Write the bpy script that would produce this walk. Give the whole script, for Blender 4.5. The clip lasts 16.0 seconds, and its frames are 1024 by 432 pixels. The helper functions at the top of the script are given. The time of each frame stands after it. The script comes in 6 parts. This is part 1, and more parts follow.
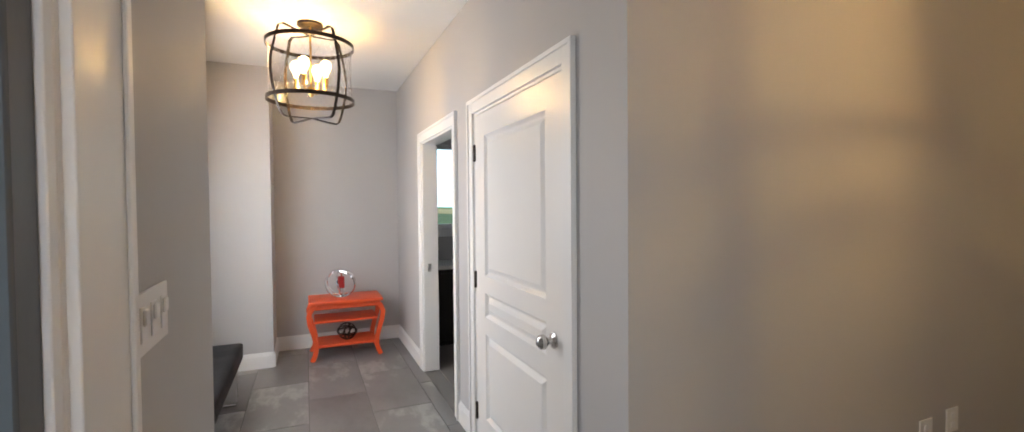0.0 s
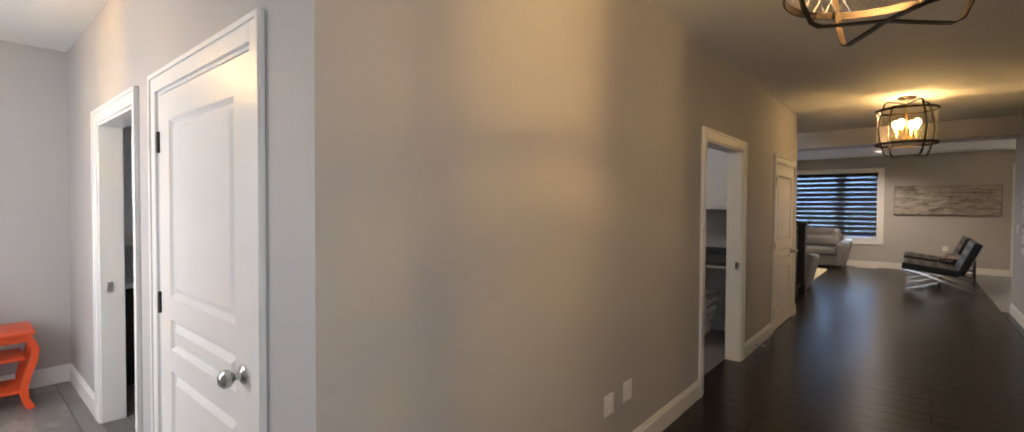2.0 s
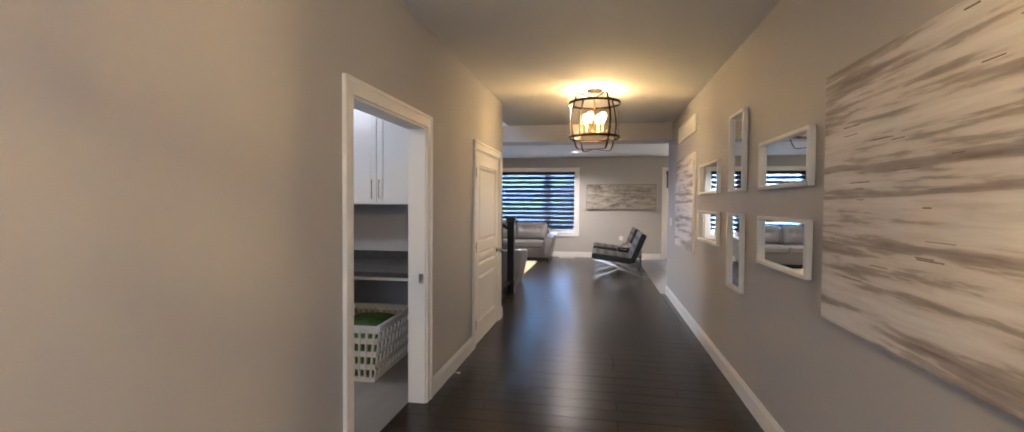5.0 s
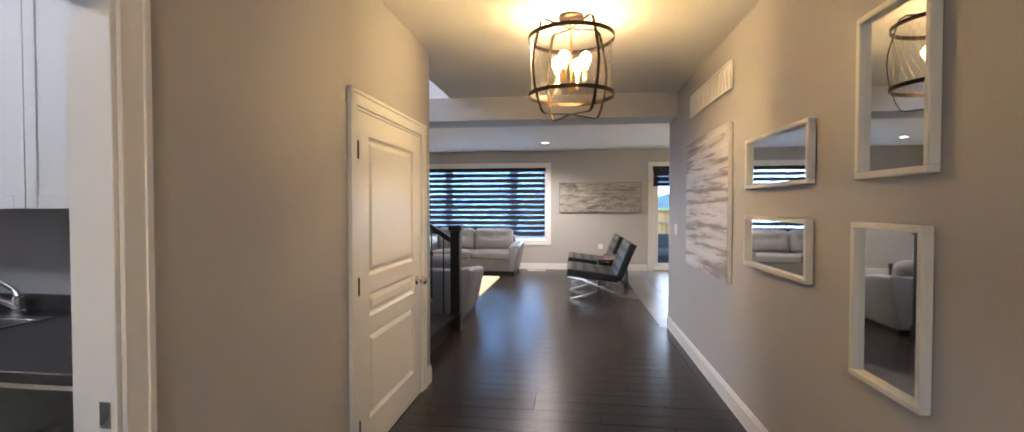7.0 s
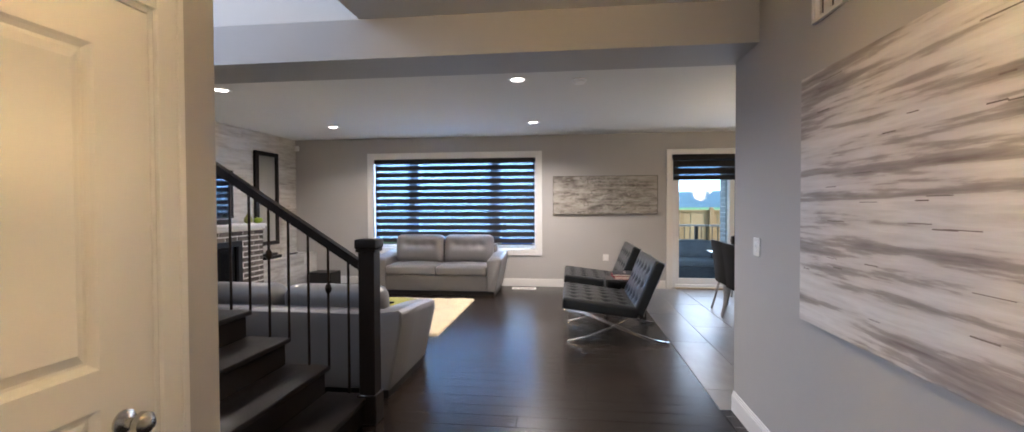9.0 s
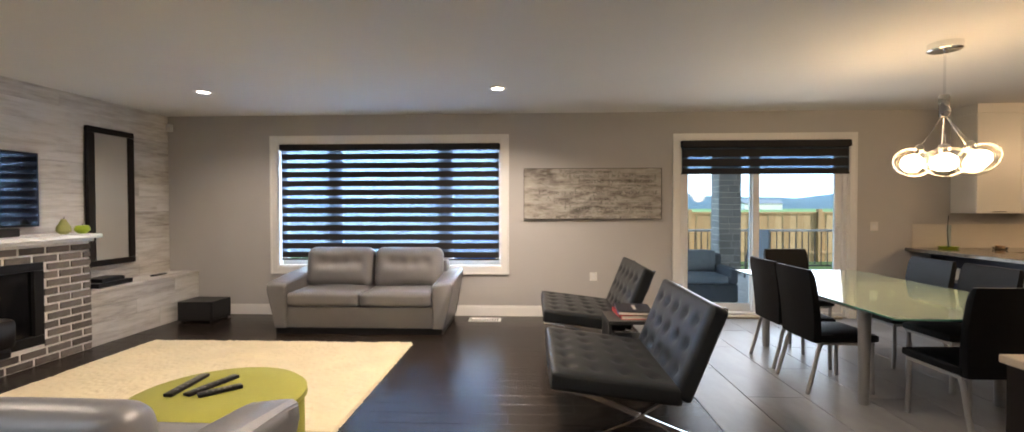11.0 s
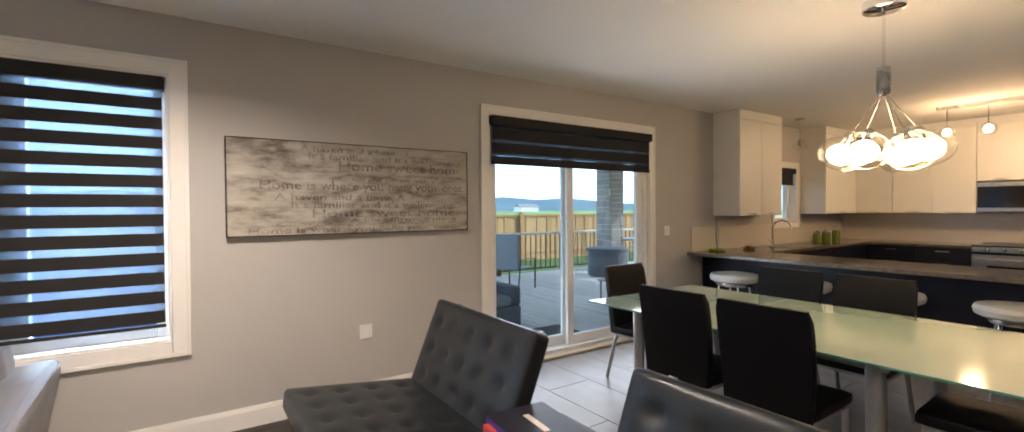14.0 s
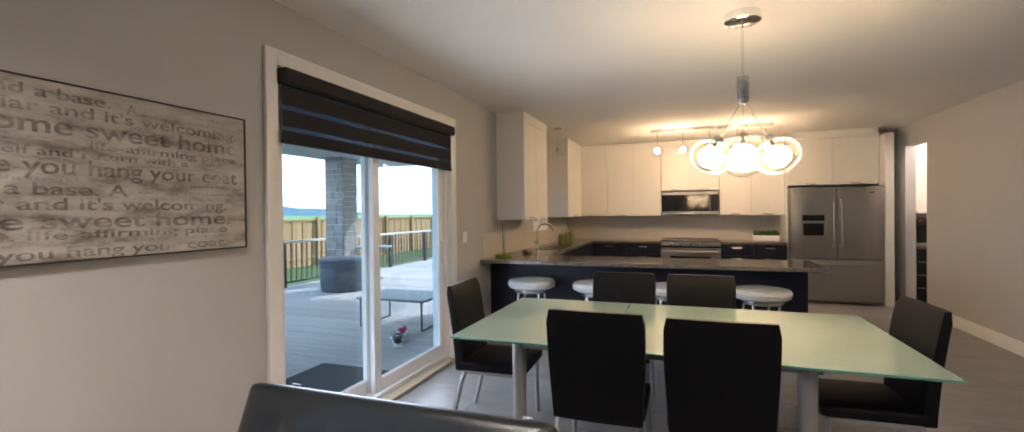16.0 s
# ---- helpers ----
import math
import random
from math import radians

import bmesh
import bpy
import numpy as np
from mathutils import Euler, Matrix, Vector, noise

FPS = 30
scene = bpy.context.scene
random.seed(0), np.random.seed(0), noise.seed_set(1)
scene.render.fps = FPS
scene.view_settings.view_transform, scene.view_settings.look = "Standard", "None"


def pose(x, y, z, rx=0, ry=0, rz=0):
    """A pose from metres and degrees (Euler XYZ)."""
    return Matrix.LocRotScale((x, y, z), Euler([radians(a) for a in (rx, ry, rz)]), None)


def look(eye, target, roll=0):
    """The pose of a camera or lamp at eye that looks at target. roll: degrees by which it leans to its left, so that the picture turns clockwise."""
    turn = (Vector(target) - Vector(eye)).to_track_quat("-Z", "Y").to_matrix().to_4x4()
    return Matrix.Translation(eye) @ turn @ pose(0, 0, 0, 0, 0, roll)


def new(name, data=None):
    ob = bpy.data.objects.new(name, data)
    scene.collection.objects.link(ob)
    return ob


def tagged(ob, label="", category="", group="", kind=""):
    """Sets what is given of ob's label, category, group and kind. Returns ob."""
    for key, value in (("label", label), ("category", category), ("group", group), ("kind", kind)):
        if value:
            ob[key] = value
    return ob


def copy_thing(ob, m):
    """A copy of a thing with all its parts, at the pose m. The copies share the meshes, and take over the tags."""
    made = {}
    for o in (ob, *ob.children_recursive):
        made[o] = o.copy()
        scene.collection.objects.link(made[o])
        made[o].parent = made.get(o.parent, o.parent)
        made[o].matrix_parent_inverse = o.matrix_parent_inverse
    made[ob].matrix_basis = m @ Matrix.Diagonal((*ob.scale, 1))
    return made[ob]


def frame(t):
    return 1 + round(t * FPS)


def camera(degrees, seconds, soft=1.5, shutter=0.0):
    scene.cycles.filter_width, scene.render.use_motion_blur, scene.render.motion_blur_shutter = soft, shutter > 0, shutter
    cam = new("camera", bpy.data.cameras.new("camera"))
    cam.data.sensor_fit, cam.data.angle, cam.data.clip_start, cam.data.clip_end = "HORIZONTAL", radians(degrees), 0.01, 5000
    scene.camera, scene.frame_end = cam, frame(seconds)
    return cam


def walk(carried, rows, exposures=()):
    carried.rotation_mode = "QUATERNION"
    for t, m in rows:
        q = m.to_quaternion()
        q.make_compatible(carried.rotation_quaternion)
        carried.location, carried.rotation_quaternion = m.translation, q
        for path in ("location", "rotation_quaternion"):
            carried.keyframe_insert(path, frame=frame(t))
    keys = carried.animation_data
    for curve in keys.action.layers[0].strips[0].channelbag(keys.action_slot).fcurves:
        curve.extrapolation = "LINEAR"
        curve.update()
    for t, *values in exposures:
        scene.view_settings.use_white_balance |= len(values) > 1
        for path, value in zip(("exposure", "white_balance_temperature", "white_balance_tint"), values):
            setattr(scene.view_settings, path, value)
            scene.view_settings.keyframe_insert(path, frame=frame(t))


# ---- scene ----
cam = camera(94.0, 16.0)
PATH = [
    (0, (-0.33, 0.089, 1.466), (0.463, 1.924, 1.421), -0.5),
    (0.5, (-0.253, 0.072, 1.441), (0.668, 1.847, 1.413), 0.1),
    (1, (-0.161, 0.059, 1.436), (0.939, 1.729, 1.416), 0.2),
    (1.5, (-0.134, 0.087, 1.476), (1.204, 1.573, 1.437), 0.0),
    (2, (-0.04, 0.076, 1.491), (1.487, 1.367, 1.446), 0.3),
    (2.5, (0.025, 0.079, 1.492), (1.73, 1.123, 1.447), 0.2),
    (3, (0.151, 0.096, 1.484), (1.982, 0.899, 1.441), 0.0),
    (3.5, (0.401, 0.059, 1.474), (2.305, 0.669, 1.431), -0.0),
    (4, (0.737, 0.058, 1.479), (2.676, 0.545, 1.434), -0.1),
    (4.2, (0.883, 0.082, 1.472), (2.83, 0.537, 1.423), 0.1),
    (6.3, (2.938, 0.107, 1.481), (4.918, 0.388, 1.437), -0.1),
    (6.5, (3.175, 0.136, 1.472), (5.156, 0.406, 1.429), -0.1),
    (7, (3.746, 0.157, 1.47), (5.729, 0.412, 1.427), -0.0),
    (7.5, (4.35, 0.163, 1.475), (6.335, 0.404, 1.434), -0.2),
    (8, (4.976, 0.179, 1.466), (6.962, 0.416, 1.428), -0.2),
    (8.5, (5.584, 0.169, 1.465), (7.570, 0.397, 1.429), -0.1),
    (8.7, (5.803, 0.17, 1.463), (7.788, 0.411, 1.422), -0.2),
    (10.8, (8.164, 0.345, 1.502), (10.16, 0.463, 1.459), -0.1),
    (11, (8.345, 0.367, 1.477), (10.343, 0.45, 1.44), -0.1),
    (11.5, (8.814, 0.411, 1.492), (10.813, 0.382, 1.454), -0.1),
    (12, (9.286, 0.421, 1.508), (11.277, 0.235, 1.467), -0.1),
    (12.5, (9.74, 0.497, 1.491), (11.703, 0.111, 1.454), -0.2),
    (13, (10.198, 0.557, 1.48), (12.1, -0.062, 1.444), -0.2),
    (13.5, (10.631, 0.639, 1.489), (12.428, -0.238, 1.456), -0.3),
    (14, (11.059, 0.684, 1.492), (12.714, -0.439, 1.464), -0.4),
    (14.5, (11.485, 0.664, 1.487), (12.953, -0.694, 1.46), -0.4),
    (15, (11.87, 0.666, 1.482), (13.107, -0.905, 1.463), -0.5),
    (15.5, (12.226, 0.66, 1.486), (13.201, -1.086, 1.466), -0.5),
    (16, (12.555, 0.563, 1.488), (13.236, -1.318, 1.471), -0.6),
]
EXPOSURE = [(t, stops, kelvin, 18) for t, stops, kelvin in ((0.0, -0.15, 7300), (1.0, -0.15, 7300), (1.5, -0.12, 7300), (2.5, 0.25, 7000), (4.0, 0.74, 6100), (6.5, 1.05, 6200), (7.5, 1.02, 6000), (8.5, 0.88, 5900), (11.0, 0.86, 6900), (12.0, 0.66, 6800), (13.5, 0.74, 6800), (15.0, 0.87, 6400), (16.0, 0.94, 6200))]
walk(cam, [(t, look(eye, target, roll)) for t, eye, target, roll in PATH], exposures=EXPOSURE)

# ---- daylight ----
world = bpy.data.worlds.new("sky")
scene.world = world
world.use_nodes = True
wn = world.node_tree
sky = wn.nodes.new("ShaderNodeTexSky")
sky.sky_type, sky.sun_disc = "NISHITA", False
sky.sun_elevation, sky.sun_rotation = radians(32), radians(207)
sky.air_density, sky.dust_density = 1.2, 2.0
wn.nodes["Background"].inputs["Strength"].default_value = 0.15
wn.links.new(sky.outputs[0], wn.nodes["Background"].inputs["Color"])
sun = new("sun", bpy.data.lights.new("sun", "SUN"))
sun.data.energy, sun.data.angle, sun.data.color = 3.0, radians(4), (1.0, 0.94, 0.85)
sun.matrix_world = look((0, 0, 0), (0.454 * 0.85, 0.891 * 0.85, -0.53))


def area_lamp(name, eye, target, w, h, watts, colour):
    """Sky light that comes in through an opening."""
    d = bpy.data.lights.new(name, "AREA")
    d.shape, d.size, d.size_y, d.energy, d.color = "RECTANGLE", w, h, watts, colour
    ob = new(name, d)
    ob.matrix_world = look(eye, target)
    return ob


COOL = (0.78, 0.89, 1.0)
area_lamp("front_door_daylight", (-0.56, -0.05, 1.3), (2.6, 1.5, 1.05), 1.1, 1.5, 19, COOL)
area_lamp("foyer_window_daylight", (-1.1, 3.6, 1.45), (1.0, 3.9, 1.1), 1.5, 1.6, 56, COOL)
area_lamp("living_window_daylight", (15.12, 2.3, 1.5), (9.0, 2.2, 0.9), 2.9, 1.6, 230, COOL)
area_lamp("patio_door_daylight", (14.75, -2.7, 1.0), (10.0, -2.5, 0.3), 1.9, 1.5, 18, COOL)
area_lamp("stairwell_daylight", (8.42, 5.3, 4.35), (8.3, -1.0, 1.6), 1.4, 1.6, 85, COOL)


def bulb_lamp(name, place, watts, colour=(1.0, 0.675, 0.27), r=0.035):
    d = bpy.data.lights.new(name, "POINT")
    d.energy, d.color, d.shadow_soft_size = watts, colour, r
    ob = new(name, d)
    ob.location = place
    return ob


# ---- materials ----
def nodes_of(m):
    m.use_nodes = True
    t = m.node_tree
    return t, t.nodes, t.links, t.nodes["Principled BSDF"]


def coords(n, l, scale=(1, 1, 1), kind="Object"):
    c, m = n.new("ShaderNodeTexCoord"), n.new("ShaderNodeMapping")
    m.inputs["Scale"].default_value = scale
    l.new(c.outputs[kind], m.inputs["Vector"])
    return m.outputs["Vector"]


def noise_tex(n, l, vec, scale, detail=4, rough=0.6):
    k = n.new("ShaderNodeTexNoise")
    k.inputs["Scale"].default_value, k.inputs["Detail"].default_value, k.inputs["Roughness"].default_value = scale, detail, rough
    l.new(vec, k.inputs["Vector"])
    return k.outputs["Fac"]


def ramp(n, l, fac, stops):
    r = n.new("ShaderNodeValToRGB")
    e = r.color_ramp.elements
    while len(e) < len(stops):
        e.new(0.5)
    for k, (p, c) in zip(e, stops):
        k.position, k.color = p, (*c, 1)
    l.new(fac, r.inputs["Fac"])
    return r.outputs["Color"]


def tint(c, f):
    return tuple(min(1, v * f) for v in c)


def bumped(n, l, b, fac, strength, dist=0.002):
    k = n.new("ShaderNodeBump")
    k.inputs["Strength"].default_value, k.inputs["Distance"].default_value = strength, dist
    l.new(fac, k.inputs["Height"])
    l.new(k.outputs["Normal"], b.inputs["Normal"])


def surface(name, colour, rough=0.5, metal=0.0, var=0.08, scale=2.0, fine=60.0, bump=0.1, stretch=(1, 1, 1), coat=0.0, per_piece=0.0):
    """Paint, plastic, leather or metal with broad and fine variation."""
    m = bpy.data.materials.new(name)
    t, n, l, b = nodes_of(m)
    v = coords(n, l, stretch)
    broad, grain = noise_tex(n, l, v, scale), noise_tex(n, l, v, fine, 3)
    mix = n.new("ShaderNodeMath")
    mix.operation = "MULTIPLY_ADD"
    mix.inputs[1].default_value = 0.35
    l.new(grain, mix.inputs[0])
    l.new(broad, mix.inputs[2])
    fac = mix.outputs[0]
    if per_piece:
        info, add = n.new("ShaderNodeObjectInfo"), n.new("ShaderNodeMath")
        add.operation = "MULTIPLY_ADD"
        add.inputs[1].default_value = per_piece
        l.new(info.outputs["Random"], add.inputs[0])
        l.new(fac, add.inputs[2])
        sub = n.new("ShaderNodeMath")
        sub.operation = "SUBTRACT"
        sub.inputs[1].default_value = per_piece / 2
        l.new(add.outputs[0], sub.inputs[0])
        fac = sub.outputs[0]
    l.new(ramp(n, l, fac, [(0.35, tint(colour, 1 - var)), (1.0, tint(colour, 1 + var))]), b.inputs["Base Color"])
    rr = n.new("ShaderNodeMapRange")
    rr.inputs["To Min"].default_value, rr.inputs["To Max"].default_value = max(0.02, rough * 0.85), min(1, rough * 1.15)
    l.new(broad, rr.inputs["Value"])
    l.new(rr.outputs[0], b.inputs["Roughness"])
    b.inputs["Metallic"].default_value = metal
    b.inputs["Coat Weight"].default_value = coat
    if bump:
        bumped(n, l, b, grain, bump)
    return m


def streaked(name, stops, vec_scale, noise_scale, rough=0.6, bump=0.3, per_piece=0.0, second=None):
    """Wood, stone or canvas whose colour runs in streaks along one axis."""
    m = bpy.data.materials.new(name)
    t, n, l, b = nodes_of(m)
    v = coords(n, l, vec_scale)
    if per_piece:
        info, vm = n.new("ShaderNodeObjectInfo"), n.new("ShaderNodeVectorMath")
        comb = n.new("ShaderNodeCombineXYZ")
        ml = n.new("ShaderNodeMath")
        ml.operation = "MULTIPLY"
        ml.inputs[1].default_value = 37.0
        l.new(info.outputs["Random"], ml.inputs[0])
        for k in range(3):
            l.new(ml.outputs[0], comb.inputs[k])
        l.new(v, vm.inputs[0])
        l.new(comb.outputs[0], vm.inputs[1])
        v = vm.outputs[0]
    f = noise_tex(n, l, v, noise_scale, 8, 0.65)
    if per_piece:
        a = n.new("ShaderNodeMath")
        a.operation = "MULTIPLY_ADD"
        a.inputs[1].default_value = per_piece
        l.new(info.outputs["Random"], a.inputs[0])
        l.new(f, a.inputs[2])
        s = n.new("ShaderNodeMath")
        s.operation = "SUBTRACT"
        s.inputs[1].default_value = per_piece / 2
        l.new(a.outputs[0], s.inputs[0])
        fac = s.outputs[0]
    else:
        fac = f
    l.new(ramp(n, l, fac, stops), b.inputs["Base Color"])
    b.inputs["Roughness"].default_value = rough
    if bump:
        bumped(n, l, b, f, bump, 0.003)
    return m


def glowing(name, colour, strength):
    m = bpy.data.materials.new(name)
    t, n, l, b = nodes_of(m)
    b.inputs["Base Color"].default_value = (*colour, 1)
    b.inputs["Emission Color"].default_value = (*colour, 1)
    b.inputs["Emission Strength"].default_value = strength
    return m


def glassy(name, colour=(0.95, 0.98, 0.97), rough=0.0, ior=1.45):
    m = bpy.data.materials.new(name)
    t, n, l, b = nodes_of(m)
    b.inputs["Base Color"].default_value = (*colour, 1)
    b.inputs["Roughness"].default_value = rough
    b.inputs["Transmission Weight"].default_value = 1.0
    b.inputs["IOR"].default_value = ior
    return m


def pane_glass(name, colour=(0.84, 0.93, 1.0)):
    """A thin pane: clear with a faint reflection."""
    m = bpy.data.materials.new(name)
    t, n, l, b = nodes_of(m)
    tr, gl, mx, fr = n.new("ShaderNodeBsdfTransparent"), n.new("ShaderNodeBsdfGlossy"), n.new("ShaderNodeMixShader"), n.new("ShaderNodeLayerWeight")
    tr.inputs[0].default_value = (*colour, 1)
    gl.inputs["Roughness"].default_value = 0.02
    fr.inputs["Blend"].default_value = 0.5
    pw, mr = n.new("ShaderNodeMath"), n.new("ShaderNodeMapRange")
    pw.operation = "POWER"
    pw.inputs[1].default_value = 4.0
    mr.inputs["To Min"].default_value, mr.inputs["To Max"].default_value = 0.03, 0.75
    l.new(fr.outputs["Facing"], pw.inputs[0])
    l.new(pw.outputs[0], mr.inputs["Value"])
    l.new(mr.outputs[0], mx.inputs[0])
    l.new(tr.outputs[0], mx.inputs[1])
    l.new(gl.outputs[0], mx.inputs[2])
    l.new(mx.outputs[0], n["Material Output"].inputs["Surface"])
    return m


WALL = surface("wall_paint", (0.455, 0.445, 0.44), 0.62, var=0.035, scale=1.2, fine=220, bump=0.12)
CEIL = surface("ceiling_paint", (0.74, 0.73, 0.71), 0.85, var=0.03, scale=0.8, fine=260, bump=0.25)
WHITE = surface("white_trim_paint", (0.80, 0.795, 0.78), 0.34, var=0.02, scale=3, fine=90, bump=0.03)
DOORW = surface("door_paint", (0.80, 0.79, 0.77), 0.30, var=0.02, scale=2, fine=140, bump=0.06)
VINYL = surface("white_vinyl", (0.82, 0.83, 0.84), 0.35, var=0.02, bump=0.02)
FLOORW = streaked("dark_stained_wood", [(0.25, (0.008, 0.0055, 0.0045)), (0.55, (0.020, 0.0135, 0.010)), (0.8, (0.038, 0.026, 0.019))], (9, 0.9, 9), 3.0, 0.27, 0.22, per_piece=0.2)
FLOORW.node_tree.nodes["Principled BSDF"].inputs["Specular IOR Level"].default_value = 0.29
TILE = streaked("grey_porcelain_tile", [(0.25, (0.175, 0.17, 0.167)), (0.55, (0.235, 0.23, 0.225)), (0.8, (0.31, 0.305, 0.30))], (0.9, 2.2, 1), 1.6, 0.32, 0.06, per_piece=0.12)
FTILE = streaked("taupe_porcelain_tile", [(0.25, (0.12, 0.11, 0.105)), (0.46, (0.185, 0.175, 0.168)), (0.56, (0.21, 0.20, 0.19)), (0.62, (0.34, 0.325, 0.315)), (0.67, (0.23, 0.22, 0.21)), (0.9, (0.33, 0.32, 0.31))], (1.3, 0.6, 1), 1.5, 0.28, 0.06, per_piece=0.14)
GROUT = surface("grout", (0.17, 0.165, 0.16), 0.9, var=0.1, fine=200)
SUBFL = surface("floor_joint", (0.008, 0.006, 0.005), 0.8)
BLACKM = surface("dark_bronze_metal", (0.035, 0.026, 0.020), 0.38, 0.85, var=0.2, fine=120, bump=0.15)
BRASS = surface("brass", (0.72, 0.48, 0.18), 0.3, 1.0, var=0.1)
CHROME = surface("polished_chrome", (0.82, 0.83, 0.84), 0.09, 1.0, var=0.03, bump=0)
NICKEL = surface("satin_nickel", (0.55, 0.54, 0.52), 0.27, 1.0, var=0.05, bump=0.02)
STEEL = surface("brushed_steel", (0.38, 0.38, 0.375), 0.30, 1.0, var=0.06, scale=1.5, fine=40, bump=0.06, stretch=(1, 1, 22))
ALU = surface("silver_powder_coat", (0.42, 0.42, 0.42), 0.42, 0.7, var=0.05, fine=260, bump=0.06)
MIRROR = surface("mirror_silver", (0.90, 0.92, 0.91), 0.015, 1.0, var=0.005, bump=0)
BLACKL = surface("black_leather", (0.005, 0.005, 0.006), 0.5, var=0.25, scale=6, fine=140, bump=0.35)
BLACKL.node_tree.nodes["Principled BSDF"].inputs["Specular IOR Level"].default_value = 0.17
BLUEBLK = surface("blue_black_leather", (0.013, 0.0155, 0.018), 0.32, var=0.2, scale=5, fine=150, bump=0.3)
GREYL = surface("grey_leather", (0.175, 0.172, 0.178), 0.36, var=0.08, scale=3, fine=130, bump=0.35)
NAVY = surface("navy_cabinet_paint", (0.007, 0.009, 0.021), 0.42, var=0.1, bump=0.03)
CABW = surface("white_cabinet_paint", (0.78, 0.77, 0.74), 0.30, var=0.02, bump=0.03)
ORANGE = surface("orange_paint", (0.72, 0.085, 0.022), 0.42, var=0.12, scale=8, fine=90, bump=0.15)
DARKW = surface("espresso_wood", (0.011, 0.008, 0.0065), 0.36, var=0.3, scale=3, fine=40, bump=0.1, stretch=(6, 6, 1))
BLACKP = surface("black_plastic", (0.009, 0.009, 0.010), 0.35, var=0.15, fine=180)
BLIND = surface("charcoal_blind_fabric", (0.032, 0.031, 0.032), 0.85, var=0.1, fine=300, bump=0.3)
for m_, level in ((BLACKP, 0.28), (BLIND, 0.15), (BLUEBLK, 0.36), (NAVY, 0.3), (DARKW, 0.25)):
    m_.node_tree.nodes["Principled BSDF"].inputs["Specular IOR Level"].default_value = level
GLASS = pane_glass("window_glass", (0.82, 0.93, 1.0))
GLOBE = pane_glass("globe_glass", (0.97, 0.97, 0.95))
CLEAR = glassy("blown_clear_glass")
GLOW = glowing("warm_filament_glow", (1.0, 0.62, 0.24), 22)
GLOWK = glowing("warm_globe_glow", (1.0, 0.76, 0.44), 14)
GLOWC = glowing("downlight_glow", (1.0, 0.90, 0.74), 9)


# ---- building blocks ----
def box(bm, x0, x1, y0, y1, z0, z1, bev=0.0, seg=1):
    r = bmesh.ops.create_cube(bm, size=1.0, matrix=Matrix.Translation(((x0 + x1) / 2, (y0 + y1) / 2, (z0 + z1) / 2)) @ Matrix.Diagonal((x1 - x0, y1 - y0, z1 - z0, 1)))
    if bev:
        bmesh.ops.bevel(bm, geom=list({e for v in r["verts"] for e in v.link_edges}), offset=bev, segments=seg, affect="EDGES", profile=0.5)
    return bm


def boxm(*a, **k):
    return box(bmesh.new(), *a, **k)


def tube(bm, pts, r, seg=10, closed=False, flat=None):
    """A bar swept along points; r may be a list; flat=(w, h) makes a flat strip."""
    pts = [Vector(p) for p in pts]
    rings, n = [], len(pts)
    up0 = None
    for i, p in enumerate(pts):
        a = pts[(i - 1) % n] if closed or i else p
        b = pts[(i + 1) % n] if closed or i < n - 1 else p
        d = (b - a).normalized()
        if up0 is None:
            up0 = Vector((0, 0, 1)) if abs(d.z) < 0.9 else Vector((1, 0, 0))
        s = d.cross(up0).normalized()
        u = s.cross(d).normalized()
        up0 = u
        rr = r[i] if isinstance(r, (list, tuple)) else r
        if flat:
            ring = [bm.verts.new(p + s * x * flat[0] / 2 + u * y * flat[1] / 2) for x, y in ((-1, -1), (1, -1), (1, 1), (-1, 1))]
        else:
            ring = [bm.verts.new(p + (s * math.cos(2 * math.pi * k / seg) + u * math.sin(2 * math.pi * k / seg)) * rr) for k in range(seg)]
        rings.append(ring)
    m = len(rings[0])
    for i in range(n if closed else n - 1):
        A, B = rings[i], rings[(i + 1) % n]
        for k in range(m):
            bm.faces.new((A[k], A[(k + 1) % m], B[(k + 1) % m], B[k]))
    if not closed:
        bm.faces.new(rings[0][::-1])
        bm.faces.new(rings[-1])
    return bm


def tubem(*a, **k):
    return tube(bmesh.new(), *a, **k)


def lathe(bm, profile, seg=24, at=(0, 0, 0)):
    """Turn (radius, height) pairs round the z axis."""
    o, rings = Vector(at), []
    for r, z in profile:
        if r < 1e-5:
            rings.append([bm.verts.new(o + Vector((0, 0, z)))])
        else:
            rings.append([bm.verts.new(o + Vector((r * math.cos(2 * math.pi * k / seg), r * math.sin(2 * math.pi * k / seg), z))) for k in range(seg)])
    for A, B in zip(rings, rings[1:]):
        for k in range(seg):
            q = [A[k % len(A)], A[(k + 1) % len(A)], B[(k + 1) % len(B)], B[k % len(B)]]
            q = list(dict.fromkeys(q))
            if len(q) > 2:
                bm.faces.new(q)
    return bm


def lathem(*a, **k):
    return lathe(bmesh.new(), *a, **k)


